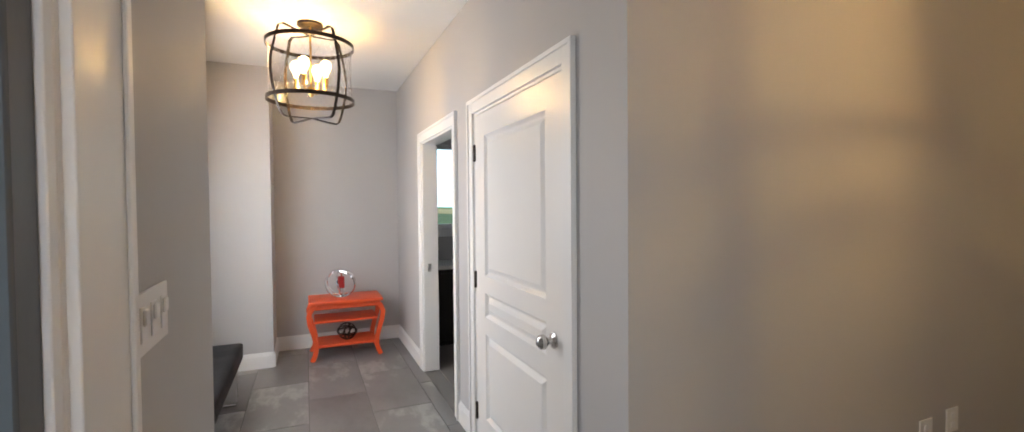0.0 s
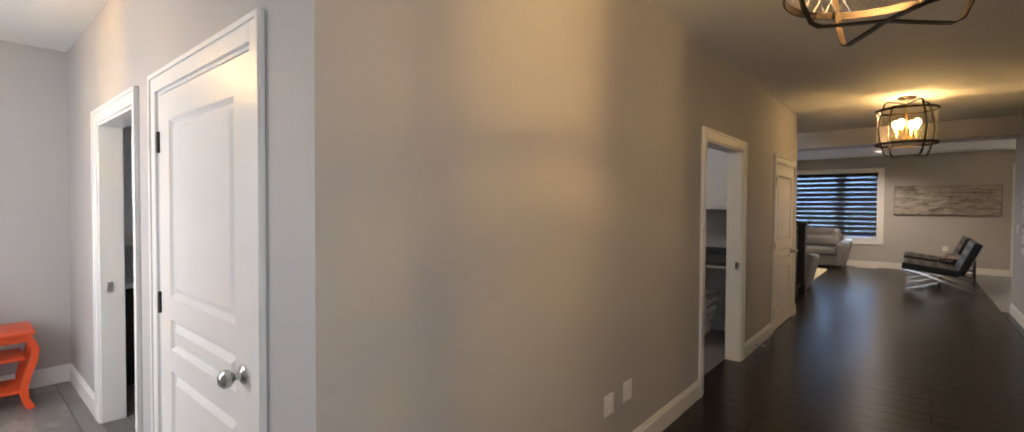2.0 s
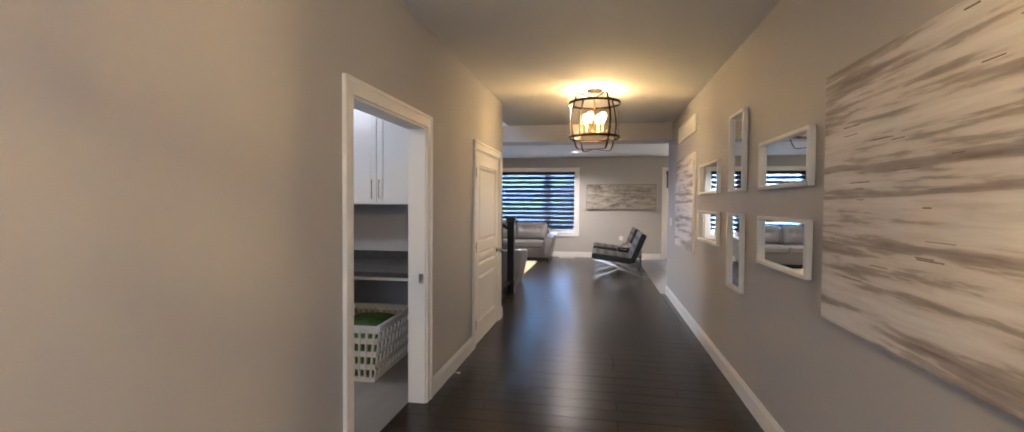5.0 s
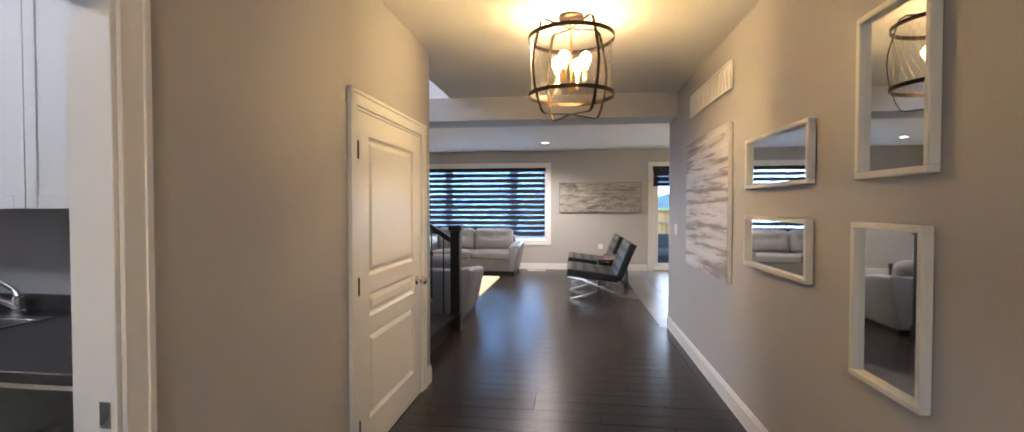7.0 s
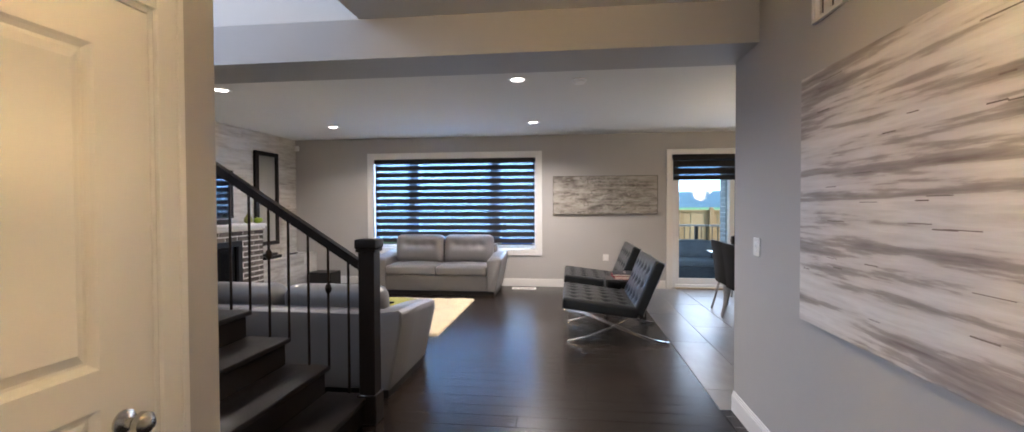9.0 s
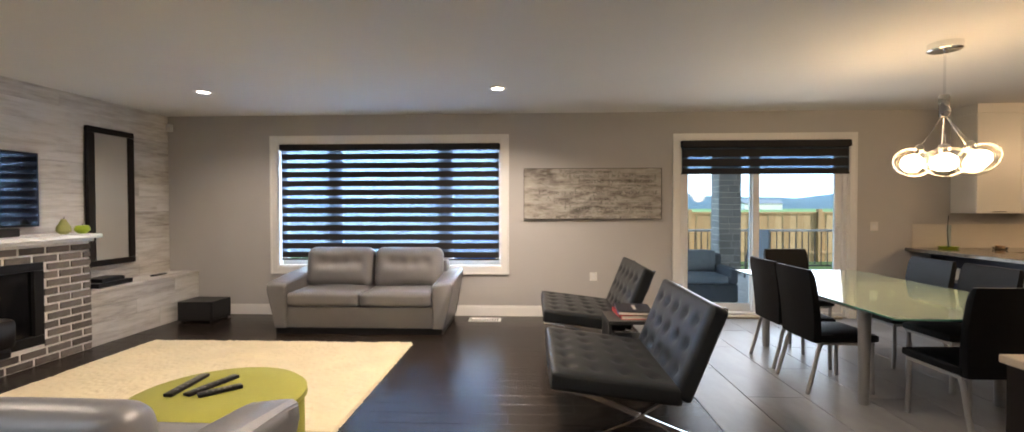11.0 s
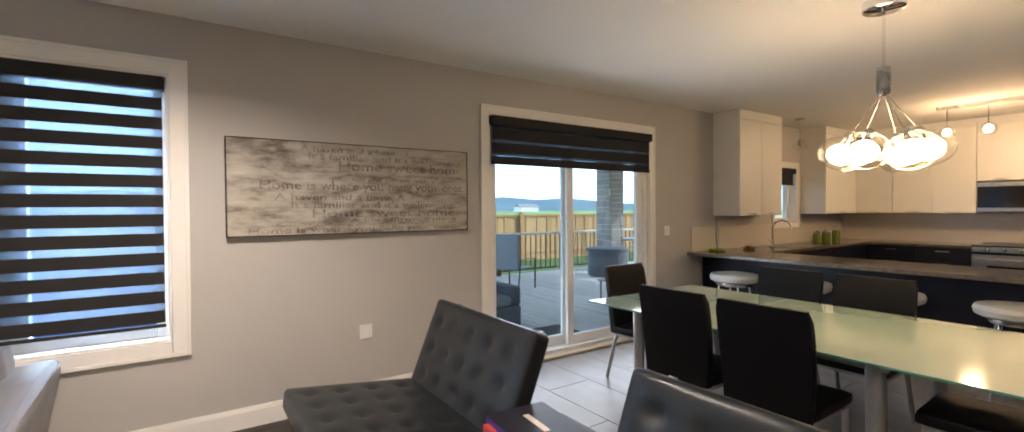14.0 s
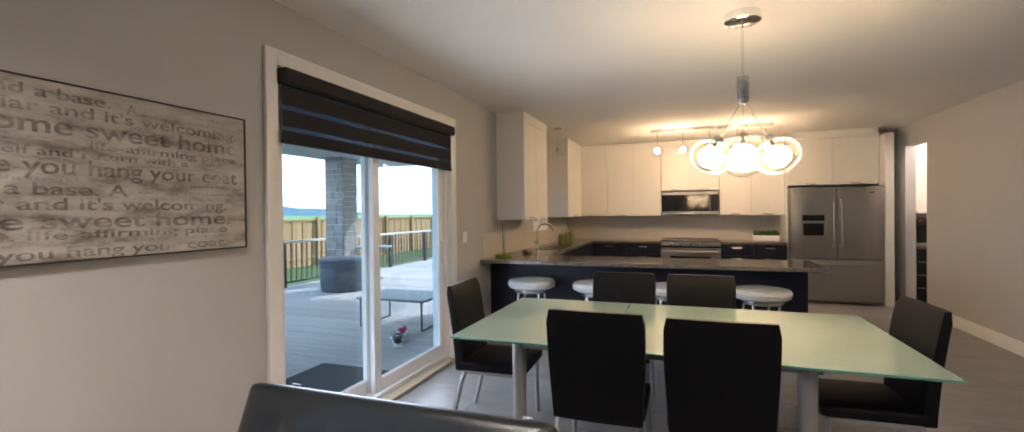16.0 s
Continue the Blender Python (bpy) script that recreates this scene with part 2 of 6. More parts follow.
def cushion(x0, x1, y0, y1, z0, z1, bev=0.05, puff=0.03, axis=2, n=10, dimples=(), depth=0.0, dr=0.1):
    """An upholstered block: rounded edges, a puffed face along an axis, with buttons pulled in."""
    bm = bmesh.new()
    bmesh.ops.create_grid(bm, x_segments=n, y_segments=n, size=0.5)
    bmesh.ops.delete(bm, geom=bm.verts[:], context="VERTS")
    lo, hi = Vector((x0, y0, z0)), Vector((x1, y1, z1))
    bmesh.ops.create_cube(bm, size=1.0)
    bmesh.ops.subdivide_edges(bm, edges=bm.edges[:], cuts=n, use_grid_fill=True)
    size = hi - lo
    mid = (hi + lo) / 2
    for v in bm.verts:
        p = Vector((v.co.x * size.x, v.co.y * size.y, v.co.z * size.z))
        h = size / 2
        q = Vector([max(-h[k] + bev, min(h[k] - bev, p[k])) for k in range(3)])
        d = p - q
        if d.length > 1e-6:
            p = q + d.normalized() * min(bev, d.length if sum(abs(c) > 1e-6 for c in d) == 1 else bev)
        o = [k for k in range(3) if k != axis]
        a, b = (p[o[0]] / h[o[0]], p[o[1]] / h[o[1]])
        w = max(0, 1 - a * a) * max(0, 1 - b * b)
        f = p[axis] / h[axis]
        p[axis] += puff * w * (1 if f > 0 else -0.3) * min(1, abs(f))
        if f > 0:
            for da, db in dimples:
                r2 = ((a - da) * h[o[0]]) ** 2 + ((b - db) * h[o[1]]) ** 2
                p[axis] -= depth * math.exp(-r2 / (dr * dr)) * min(1, f)
        v.co = p + mid
    return bm


def mesh_of(name, bm, material, smooth=None):
    me = bpy.data.meshes.new(name)
    bmesh.ops.recalc_face_normals(bm, faces=bm.faces[:])
    bm.to_mesh(me)
    bm.free()
    me.materials.append(material)
    if smooth is not None:
        me.polygons.foreach_set("use_smooth", [True] * len(me.polygons))
        me.set_sharp_from_angle(angle=radians(smooth))
    return me


def part(name, bm, material, parent, label="", smooth=40, at=None):
    ob = new(name, mesh_of(name, bm, material, smooth))
    ob.parent = parent
    if at is not None:
        ob.matrix_basis = at
    if label:
        ob["label"] = label
    return ob


def thing(name, m, label, category, group=""):
    ob = new(name)
    ob.empty_display_size = 0.1
    ob.matrix_basis = m
    return tagged(ob, label, category, group)


def single(name, bm, material, label, category="", group="", kind="", smooth=40, m=None):
    ob = new(name, mesh_of(name, bm, material, smooth))
    if m is not None:
        ob.matrix_basis = m
    return tagged(ob, label, category, group, kind)


def structure(name, bm, material, label, category=""):
    return single(name, bm, material, label, category or name.split("_")[0], kind="structure")


# ---- the large structure ----
H = 2.74
LW, RW, FAR, CW = 1.345, -0.985, 14.80, 0.617


def wall(name, x0, x1, y0, y1, z0=0.0, z1=H, holes=(), along="x", label="warm grey painted drywall wall"):
    """A wall block with openings (a0, a1, z0, z1) that go right through it."""
    bm = bmesh.new()
    a0, a1 = (x0, x1) if along == "x" else (y0, y1)

    def blk(p, q, s, t):
        if q - p > 1e-4 and t - s > 1e-4:
            box(bm, *((p, q, y0, y1) if along == "x" else (x0, x1, p, q)), s, t)

    at = a0
    for h0, h1, s, t in sorted(holes):
        blk(at, h0, z0, z1)
        blk(h0, h1, z0, s)
        blk(h0, h1, t, z1)
        at = h1
    blk(at, a1, z0, z1)
    return structure(name, bm, WALL, label, "wall")


T = 0.13
wall("wall_hall_left", CW, 7.60, LW, LW + T, holes=[(3.80, 4.86, 0, 2.02), (6.235, 7.365, 0, 2.02)])
wall("wall_hall_right", -0.74, 9.69, RW - T, RW)
wall("wall_closet", CW, CW + T, LW + T, 5.48, holes=[(1.745, 2.845, 0, 2.02), (3.28, 4.26, 0, 2.02)], along="y")
wall("wall_foyer_far", -0.62, CW, 5.48, 5.48 + T)
wall("wall_foyer_nib", -1.30, -0.62, 4.963, 5.48 + T)
wall("wall_foyer_window", -1.30, -1.17, 1.86, 4.963, holes=[(2.70, 4.62, 0.42, 2.30)], along="y")
wall("wall_foyer_return", -1.30, -0.61, 1.74, 1.86)
# unseen wall and roof, added to keep direct sun out of the front door
wall("porch_side", -3.4, -0.74, -1.35, -1.2, label="plain unseen wall added to block the sun at the front door")
structure("porch_roof", box(boxm(-3.4, -1.31, -1.35, 5.6, 2.6, 2.75), -1.31, -0.745, -1.35, 1.73, 2.6, 2.75), CEIL, "plain unseen roof added to block the sun at the front door", "roof")
wall("wall_front", -0.74, -0.61, RW, 1.74, holes=[(-0.62, 0.86, 0, 2.15)], along="y")
wall("wall_far", FAR, FAR + 0.2, -8.95, 5.44 + T, holes=[(-3.80, -1.60, 0.02, 2.36), (0.775, 3.87, 0.665, 2.36), (-7.30, -6.62, 1.25, 2.12)], along="y")
wall("wall_fireplace", 9.30, FAR, 5.44, 5.44 + T)
wall("wall_stair_back", 7.47, 9.43, 5.60, 5.60 + T, z1=5.4)
wall("wall_stair_side", 7.47, 7.60, LW + T, 5.60, z1=5.4)
wall("wall_stair_living", 9.30, 9.43, 3.55, 5.44)
wall("wall_stairwell_upper", 9.27, 9.75, 1.60, 5.73, z0=H + 0.25, z1=5.4)
wall("wall_stairwell_front", 7.60, 9.27, 1.47, 1.60, z0=H + 0.25, z1=5.4)
wall("wall_kitchen_right", 9.27, 9.40, -8.95, RW - T, holes=[(-8.30, -7.62, 0, 2.42)], along="y")
wall("wall_kitchen_back", 8.0, FAR, -9.08, -8.95)
wall("wall_pantry_side", 7.9, 8.0, -9.08, -7.0)
wall("wall_pantry_front", 8.0, 9.27, -7.1, -7.0)
wall("wall_hall_end_return", 9.40, 9.69, RW - 0.35, RW - T)
wall("wall_laundry_right", 5.945, 6.06, LW + T, 4.4)
wall("wall_laundry_left", 2.86, 2.98, LW + T, 4.4)
wall("wall_laundry_back", 2.86, 6.06, 4.4, 4.52)
wall("wall_powder_back", CW + T, 2.3, 5.48, 5.60, holes=[(0.98, 1.75, 1.18, 2.2)])
wall("wall_powder_side", 2.3, 2.42, 3.0, 5.6)
wall("wall_powder_front", CW + T, 2.3, 2.98, 3.10)

# ceilings and the dropped beam at the end of the hall
bm = bmesh.new()
box(bm, -1.30, 7.50, RW - T, 5.61, H, H + 0.25)
box(bm, 7.50, 9.27, RW - T, 1.60, H, H + 0.25)
box(bm, 9.27, FAR + 0.2, -9.08, 5.57, H, H + 0.25)
box(bm, 7.9, 9.27, -9.08, RW - T, H, H + 0.25)
structure("ceiling", bm, CEIL, "flat white stippled plaster ceiling", "ceiling")
structure("ceiling_stairwell", boxm(7.47, 9.75, 1.47, 5.73, 5.4, 5.5), CEIL, "white ceiling high over the stairwell", "ceiling")
structure("ceiling_beam", boxm(9.27, 9.75, RW - 0.4, 5.44, 2.47, H - 0.002), WALL, "grey painted dropped beam across the hall end", "beam")

# subfloors
structure("subfloor_wood", boxm(-0.9, FAR, -0.895, 5.44, -0.2, -0.012), SUBFL, "dark gap below the floor planks", "floor")
structure("subfloor_tile", boxm(7.9, FAR + 0.2, -9.08, -0.90, -0.2, -0.008), GROUT, "grey grout bed below the tiles", "floor")
structure("subfloor_foyer", boxm(-1.30, CW + T, 1.40, 5.5, -0.1, -0.006), GROUT, "grey grout bed below the foyer tiles", "floor")
structure("floor_laundry", boxm(2.98, 5.945, LW + T, 4.4, -0.1, 0.002), TILE, "light grey laundry floor", "floor")
structure("floor_powder", boxm(CW + T, 2.3, 3.1, 5.48, -0.1, 0.002), FTILE, "grey powder room floor", "floor")


def baseboard(x0, y0, x1, y1, nx, ny):
    """A stepped white baseboard along a wall; (nx, ny) points into the room."""
    bm = bmesh.new()
    dx, dy = x1 - x0, y1 - y0
    for th, z0, z1 in ((0.016, 0.0, 0.115), (0.011, 0.115, 0.128), (0.007, 0.128, 0.142)):
        xs, ys = sorted((x0, x1)), sorted((y0, y1))
        if abs(dx) > abs(dy):
            ys = sorted((y0, y0 + ny * th))
        else:
            xs = sorted((x0, x0 + nx * th))
        box(bm, xs[0], xs[1], ys[0], ys[1], z0, z1)
    return structure("baseboard", bm, WHITE, "white stepped wooden baseboard", "baseboard")


for a in ((CW, LW, 3.713, LW, 0, -1), (4.947, LW, 6.148, LW, 0, -1), (7.452, LW, 7.60, LW, 0, -1), (7.60, LW, 7.60, 1.50, 1, 0), (-0.61, RW, 9.69, RW, 0, 1), (9.69, RW, 9.69, RW - 0.3, 1, 0),
          (CW, LW, CW, 1.655, -1, 0), (CW, 2.935, CW, 3.19, -1, 0), (CW, 4.35, CW, 5.48, -1, 0), (-0.62, 5.48, CW, 5.48, 0, -1), (-1.17, 4.963, -0.62, 4.963, 0, -1), (-0.62, 4.963, -0.62, 5.48, 1, 0),
          (-1.17, 1.86, -1.17, 4.963, 1, 0), (FAR, -1.50, FAR, 4.99, -1, 0), (FAR, -4.45, FAR, -3.92, -1, 0), (9.40, -7.50, 9.40, -1.2, 1, 0)):
    baseboard(*a)


def casing(name, a0, a1, top, plane, out, along, depth=T, label="white painted door casing", sill=None, w=0.085):
    """Trim round an opening: legs and head with a raised outer bead, and the jamb lining."""
    bm = bmesh.new()

    def b(p, q, z0, z1, d0, d1):
        lo, hi = sorted((plane + out * d0, plane + out * d1))
        box(bm, *((p, q, lo, hi) if along == "x" else (lo, hi, p, q)), z0, z1, bev=0.002)

    z0 = sill if sill is not None else 0.0
    for p, q, e0, e1 in ((a0 - w, a0, a0 - w, a0 - w + 0.022), (a1, a1 + w, a1 + w - 0.022, a1 + w)):
        b(p, q, z0 if sill is None else sill - w, top + w, 0.0, 0.016)
        b(e0, e1, z0 if sill is None else sill - w, top + w, 0.016, 0.024)
    b(a0, a1, top, top + w, 0.0, 0.016)
    b(a0 - w + 0.022, a1 + w - 0.022, top + w - 0.022, top + w, 0.016, 0.024)
    if sill is not None:
        b(a0, a1, sill - w, sill, 0.0, 0.016)
        b(a0 - w + 0.022, a1 + w - 0.022, sill - w, sill - w + 0.022, 0.016, 0.024)
    j = 0.016
    b(a0, a0 + j, z0, top, -depth, 0.003)
    b(a1 - j, a1, z0, top, -depth, 0.003)
    b(a0 + j, a1 - j, top - j, top, -depth, 0.003)
    if sill is not None:
        b(a0 + j, a1 - j, sill, sill + j, -depth, 0.003)
    return structure(name, bm, WHITE, label, "trim")


casing("trim_laundry_door", 3.80, 4.86, 2.02, LW, -1, "x")
casing("trim_hall_closet", 6.235, 7.365, 2.02, LW, -1, "x")
casing("trim_foyer_closet", 1.745, 2.845, 2.02, CW, -1, "y")
casing("trim_powder_door", 3.28, 4.26, 2.02, CW, -1, "y")
casing("trim_front_door", -0.62, 0.86, 2.15, -0.61, 1, "y", w=0.2, label="wide white front door casing")
casing("trim_living_window", 0.775, 3.87, 2.36, FAR, -1, "y", 0.2, "white painted window casing", sill=0.665, w=0.10)
casing("trim_patio_door", -3.80, -1.60, 2.36, FAR, -1, "y", 0.2, "white painted patio door casing", w=0.09)
casing("trim_kitchen_window", -7.30, -6.62, 2.12, FAR, -1, "y", 0.2, "white painted kitchen window casing", sill=1.25, w=0.07)
casing("trim_foyer_window", 2.70, 4.62, 2.30, -1.17, 1, "y", 0.13, "white painted foyer window casing", sill=0.42)
casing("trim_powder_window", 0.98, 1.75, 2.2, 5.48, -1, "x", 0.12, "white painted powder room window casing", sill=1.18, w=0.07)

# a bright hazy sky far beyond the fields
SKYB = glowing("hazy_white_sky", (0.76, 0.89, 1.0), 1.6)
bm = bmesh.new()
pts = [(900 * math.cos(radians(a)), 900 * math.sin(radians(a))) for a in range(-80, 81, 8)]
for (xa, ya), (xb, yb) in zip(pts, pts[1:]):
    bm.faces.new([bm.verts.new(p) for p in ((xa, ya, -5), (xb, yb, -5), (xb * 0.8, yb * 0.8, 620), (xa * 0.8, ya * 0.8, 620))])
structure("backdrop", bm, SKYB, "bright hazy sky on the horizon", "sky")

# outside, far and near
OUTG = surface("lawn_green", (0.075, 0.14, 0.035), 0.9, var=0.3, scale=0.3, fine=30, bump=0.4)
structure("ground", boxm(-400, 900, -800, 800, -0.75, -0.62), OUTG, "flat green and straw coloured farmland", "ground")


# ---- doors ----
def panel_door(name, m, w, h, label, knob_x, lever=False, hinge_x=None):
    """A moulded three-panel door; local x across, z up, face towards -y."""
    d = thing(name, m, label, "door")
    bm = box(bmesh.new(), 0, w, 0.018, 0.040, 0.008, h)
    st = 0.135 * w / 0.95
    zs = [0.008, 0.22, 0.72, 0.82, 0.96, 1.06, h - 0.13, h]
    for x0, x1 in ((0, st), (w - st, w)):
        box(bm, x0, x1, 0, 0.018, 0.008, h)
    for z0, z1 in ((zs[0], zs[1]), (zs[2], zs[3]), (zs[4], zs[5]), (zs[6], zs[7])):
        box(bm, st, w - st, 0, 0.018, z0, z1)
    part("door_leaf", bm, DOORW, d)
    for z0, z1 in ((zs[1], zs[2]), (zs[3], zs[4]), (zs[5], zs[6])):
        pb = bmesh.new()
        o, i = 0.016, 0.05
        ring = [[pb.verts.new((x, y, z)) for x, z in ((st + k, z0 + k), (w - st - k, z0 + k), (w - st - k, z1 - k), (st + k, z1 - k))] for k, y in ((0.0, 0.0005), (0.006, 0.008), (o, 0.0165), (o + 0.008, 0.0165), (i, 0.003))]
        for A, B in zip(ring, ring[1:]):
            for k in range(4):
                pb.faces.new((A[k], A[(k + 1) % 4], B[(k + 1) % 4], B[k]))
        pb.faces.new(ring[-1])
        part("panel", pb, DOORW, d, smooth=10)
    kz = 0.90
    kb = lathem([(0.0, 0.0), (0.034, 0.0), (0.034, 0.006), (0.014, 0.014), (0.012, 0.030), (0.020, 0.036), (0.031, 0.050), (0.030, 0.066), (0.018, 0.078), (0.0, 0.08)], 20)
    part("knob", kb, NICKEL, d, "satin nickel door knob", at=pose(knob_x, 0.0, kz, 90))
    edge = 0.0 if knob_x < w / 2 else w
    part("latch_plate", boxm(edge - 0.003, edge + 0.003, 0.008, 0.03, kz - 0.04, kz + 0.04), BLACKM, d, "dark latch plate")
    hx = w if knob_x < w / 2 else 0.0
    for z in (0.22, 1.02, h - 0.22):
        hb = tubem([(hx, -0.004, z - 0.05), (hx, -0.004, z + 0.05)], 0.010, 8)
        part("hinge", hb, BLACKM, d, "dark metal hinge")
    return d


panel_door("closet_door", pose(CW - 0.002, 2.826, 0, 0, 0, -90), 1.062, 2.0, "closed white moulded panel closet door in the foyer", 0.985)
panel_door("hall_closet_door", pose(6.253, LW - 0.002, 0), 1.094, 2.0, "closed white moulded panel closet door in the hall", 1.0)
panel_door("powder_room_door", pose(CW + T + 0.02, 3.30, 0, 0, 0, 4), 0.94, 2.0, "white panel door standing open into the powder room", 0.88)


def strike(m):
    d = single("strike_plate", boxm(-0.002, 0.002, -0.016, 0.016, -0.035, 0.035, bev=0.001), NICKEL, "small metal strike plate on a door jamb", "strike plate", m=m)
    return d


strike(pose(4.842, LW + 0.03, 0.92))
strike(pose(CW + 0.05, 4.242, 0.92, 0, 0, 90))

# front door: dark storm door frame with glass, half seen beside the entry
fd = thing("front_door", pose(-0.665, 0.86, 0), "dark grey glazed front storm door", "door")
DGREY = surface("dark_grey_door_paint", (0.06, 0.065, 0.07), 0.45, var=0.1)
part("side_stile", boxm(0.0, 0.05, -0.10, -0.042, 0.01, 2.13, bev=0.004), DGREY, fd)
part("far_stile", boxm(0.0, 0.05, -1.46, -1.36, 0.01, 2.13, bev=0.004), DGREY, fd)
part("top_rail", boxm(0.0, 0.05, -1.36, -0.10, 2.0, 2.13, bev=0.004), DGREY, fd)
part("kick_panel", boxm(0.0, 0.05, -1.36, -0.10, 0.01, 0.55, bev=0.004), DGREY, fd)
part("glazing_bead", boxm(0.0, 0.058, -0.042, -0.017, 0.01, 2.13, bev=0.002), VINYL, fd, "pale grey weatherstrip")
gp = part("pane", boxm(0.02, 0.026, -1.36, -0.10, 0.55, 2.0), GLASS, fd)
gp.visible_shadow = False
part("latch", boxm(0.05, 0.09, -0.10, -0.06, 1.0, 1.06, bev=0.006), BLACKM, fd, "dark latch")


# ---- windows ----
def blind(name, m, w, z_top, z_bot, band, gap, label):
    """A zebra roller blind: head box, dark fabric bands with open gaps, bottom bar. Local y across, x towards the room."""
    d = thing(name, m, label, "blind")
    part("cassette", boxm(-0.05, 0.05, 0, w, z_top - 0.085, z_top, bev=0.008), BLIND, d, "dark fabric covered head box")
    z = z_top - 0.085
    k = 0
    while z - gap - 0.02 > z_bot:
        z -= gap
        lo = max(z - band, z_bot)
        part("band", boxm(-0.004, 0.0, 0.012, w - 0.012, lo, z), BLIND, d)
        part("sheer", boxm(-0.003, -0.001, 0.012, w - 0.012, z, z + gap), SHEER, d, "sheer see-through strip")
        z = lo
        k += 1
    part("bottom_bar", boxm(-0.012, 0.008, 0.008, w - 0.008, z_bot - 0.022, z_bot, bev=0.004), BLIND, d)
    return d


SHEER = bpy.data.materials.new("sheer_fabric")
t_, n_, l_, b_ = nodes_of(SHEER)
tr_, mx_, tl_, m2_ = n_.new("ShaderNodeBsdfTransparent"), n_.new("ShaderNodeMixShader"), n_.new("ShaderNodeBsdfTranslucent"), n_.new("ShaderNodeMixShader")
b_.inputs["Base Color"].default_value, b_.inputs["Roughness"].default_value = (0.30, 0.33, 0.36, 1), 0.9
tr_.inputs["Color"].default_value = (0.44, 0.51, 0.59, 1)
tl_.inputs["Color"].default_value = (0.20, 0.25, 0.31, 1)
m2_.inputs[0].default_value, mx_.inputs[0].default_value = 0.7, 0.26
l_.new(b_.outputs[0], m2_.inputs[1])
l_.new(tl_.outputs[0], m2_.inputs[2])
l_.new(tr_.outputs[0], mx_.inputs[1])
l_.new(m2_.outputs[0], mx_.inputs[2])
l_.new(mx_.outputs[0], n_["Material Output"].inputs["Surface"])


def window_unit(name, label, m, w, h, mullions, fr=0.055):
    """Vinyl window: outer frame, mullions, a pane in each light. Local y across, z up."""
    d = tagged(new(name), label, "window", kind="structure")
    d.matrix_basis = m
    part("window_frame", box(box(box(box(bmesh.new(), 0, 0.07, 0, fr, 0, h, bev=0.004), 0, 0.07, w - fr, w, 0, h, bev=0.004), 0, 0.07, fr, w - fr, h - fr, h, bev=0.004), 0, 0.07, fr, w - fr, 0, fr, bev=0.004), VINYL, d)
    edges = [fr]
    for mu, mw in mullions:
        part("mullion", boxm(0.0, 0.07, mu - mw / 2, mu + mw / 2, fr, h - fr, bev=0.004), VINYL, d)
        edges += [mu - mw / 2, mu + mw / 2]
    edges.append(w - fr)
    for a, b in zip(edges[::2], edges[1::2]):
        p = part("pane", boxm(0.03, 0.036, a, b, fr, h - fr), GLASS, d)
        p.visible_shadow = False
    return d


window_unit("window_living", "wide white vinyl picture window with two mullions", pose(FAR + 0.10, 0.791, 0.681), 3.063, 1.663, [(0.76, 0.20), (2.31, 0.20)], 0.07)
blind("zebra_blind", pose(FAR + 0.04, 0.80, 0), 3.045, 2.345, 0.775, 0.078, 0.045, "charcoal zebra roller blind lowered over the living room window")
window_unit("window_kitchen", "small white kitchen window over the sink", pose(FAR + 0.10, -7.284, 1.266), 0.648, 0.838, [])
blind("kitchen_blind", pose(FAR + 0.03, -7.28, 0), 0.64, 2.10, 1.86, 0.07, 0.012, "charcoal zebra blind pulled up over the kitchen window")
window_unit("window_foyer", "tall white foyer window", pose(-1.27, 2.716, 0.436), 1.888, 1.848, [])
blind("foyer_blind", pose(-1.22, 2.72, 0), 1.88, 2.285, 0.75, 0.078, 0.05, "zebra roller blind lowered in the foyer window")
window_unit("window_powder", "white powder room window", pose(1.734, 5.53, 1.196, 0, 0, 90), 0.738, 0.988, [])

# sliding patio door
pd = tagged(new("door_patio"), "white vinyl sliding glass patio door", "door", kind="structure")
pd.matrix_basis = pose(FAR + 0.02, -3.784, 0.02)
w, h = 2.168, 2.324
part("door_frame", box(box(box(box(bmesh.new(), 0, 0.16, 0, 0.05, 0, h, bev=0.004), 0, 0.16, w - 0.05, w, 0, h, bev=0.004), 0, 0.16, 0.05, w - 0.05, h - 0.05, h, bev=0.004), 0, 0.16, 0.05, w - 0.05, 0, 0.045, bev=0.004), VINYL, pd)
for nm, x, a, b in (("sliding_sash", 0.03, 0.05, 1.20), ("fixed_sash", 0.10, 1.12, w - 0.05)):
    s = part(nm, box(box(box(box(bmesh.new(), x, x + 0.045, a, a + 0.085, 0.045, h - 0.05, bev=0.005), x, x + 0.045, b - 0.085, b, 0.045, h - 0.05, bev=0.005), x, x + 0.045, a + 0.085, b - 0.085, h - 0.14, h - 0.05, bev=0.005), x, x + 0.045, a + 0.085, b - 0.085, 0.045, 0.15, bev=0.005), VINYL, pd)
    g = part("pane", boxm(x + 0.02, x + 0.026, a + 0.085, b - 0.085, 0.15, h - 0.14), GLASS, s)
    g.visible_shadow = False
hb = tubem([(0.03, 0.105, 0.95), (-0.02, 0.105, 0.97), (-0.025, 0.105, 1.07), (-0.02, 0.105, 1.17), (0.03, 0.105, 1.19)], 0.010, 8)
part("door_handle", hb, VINYL, pd, "white pull handle")
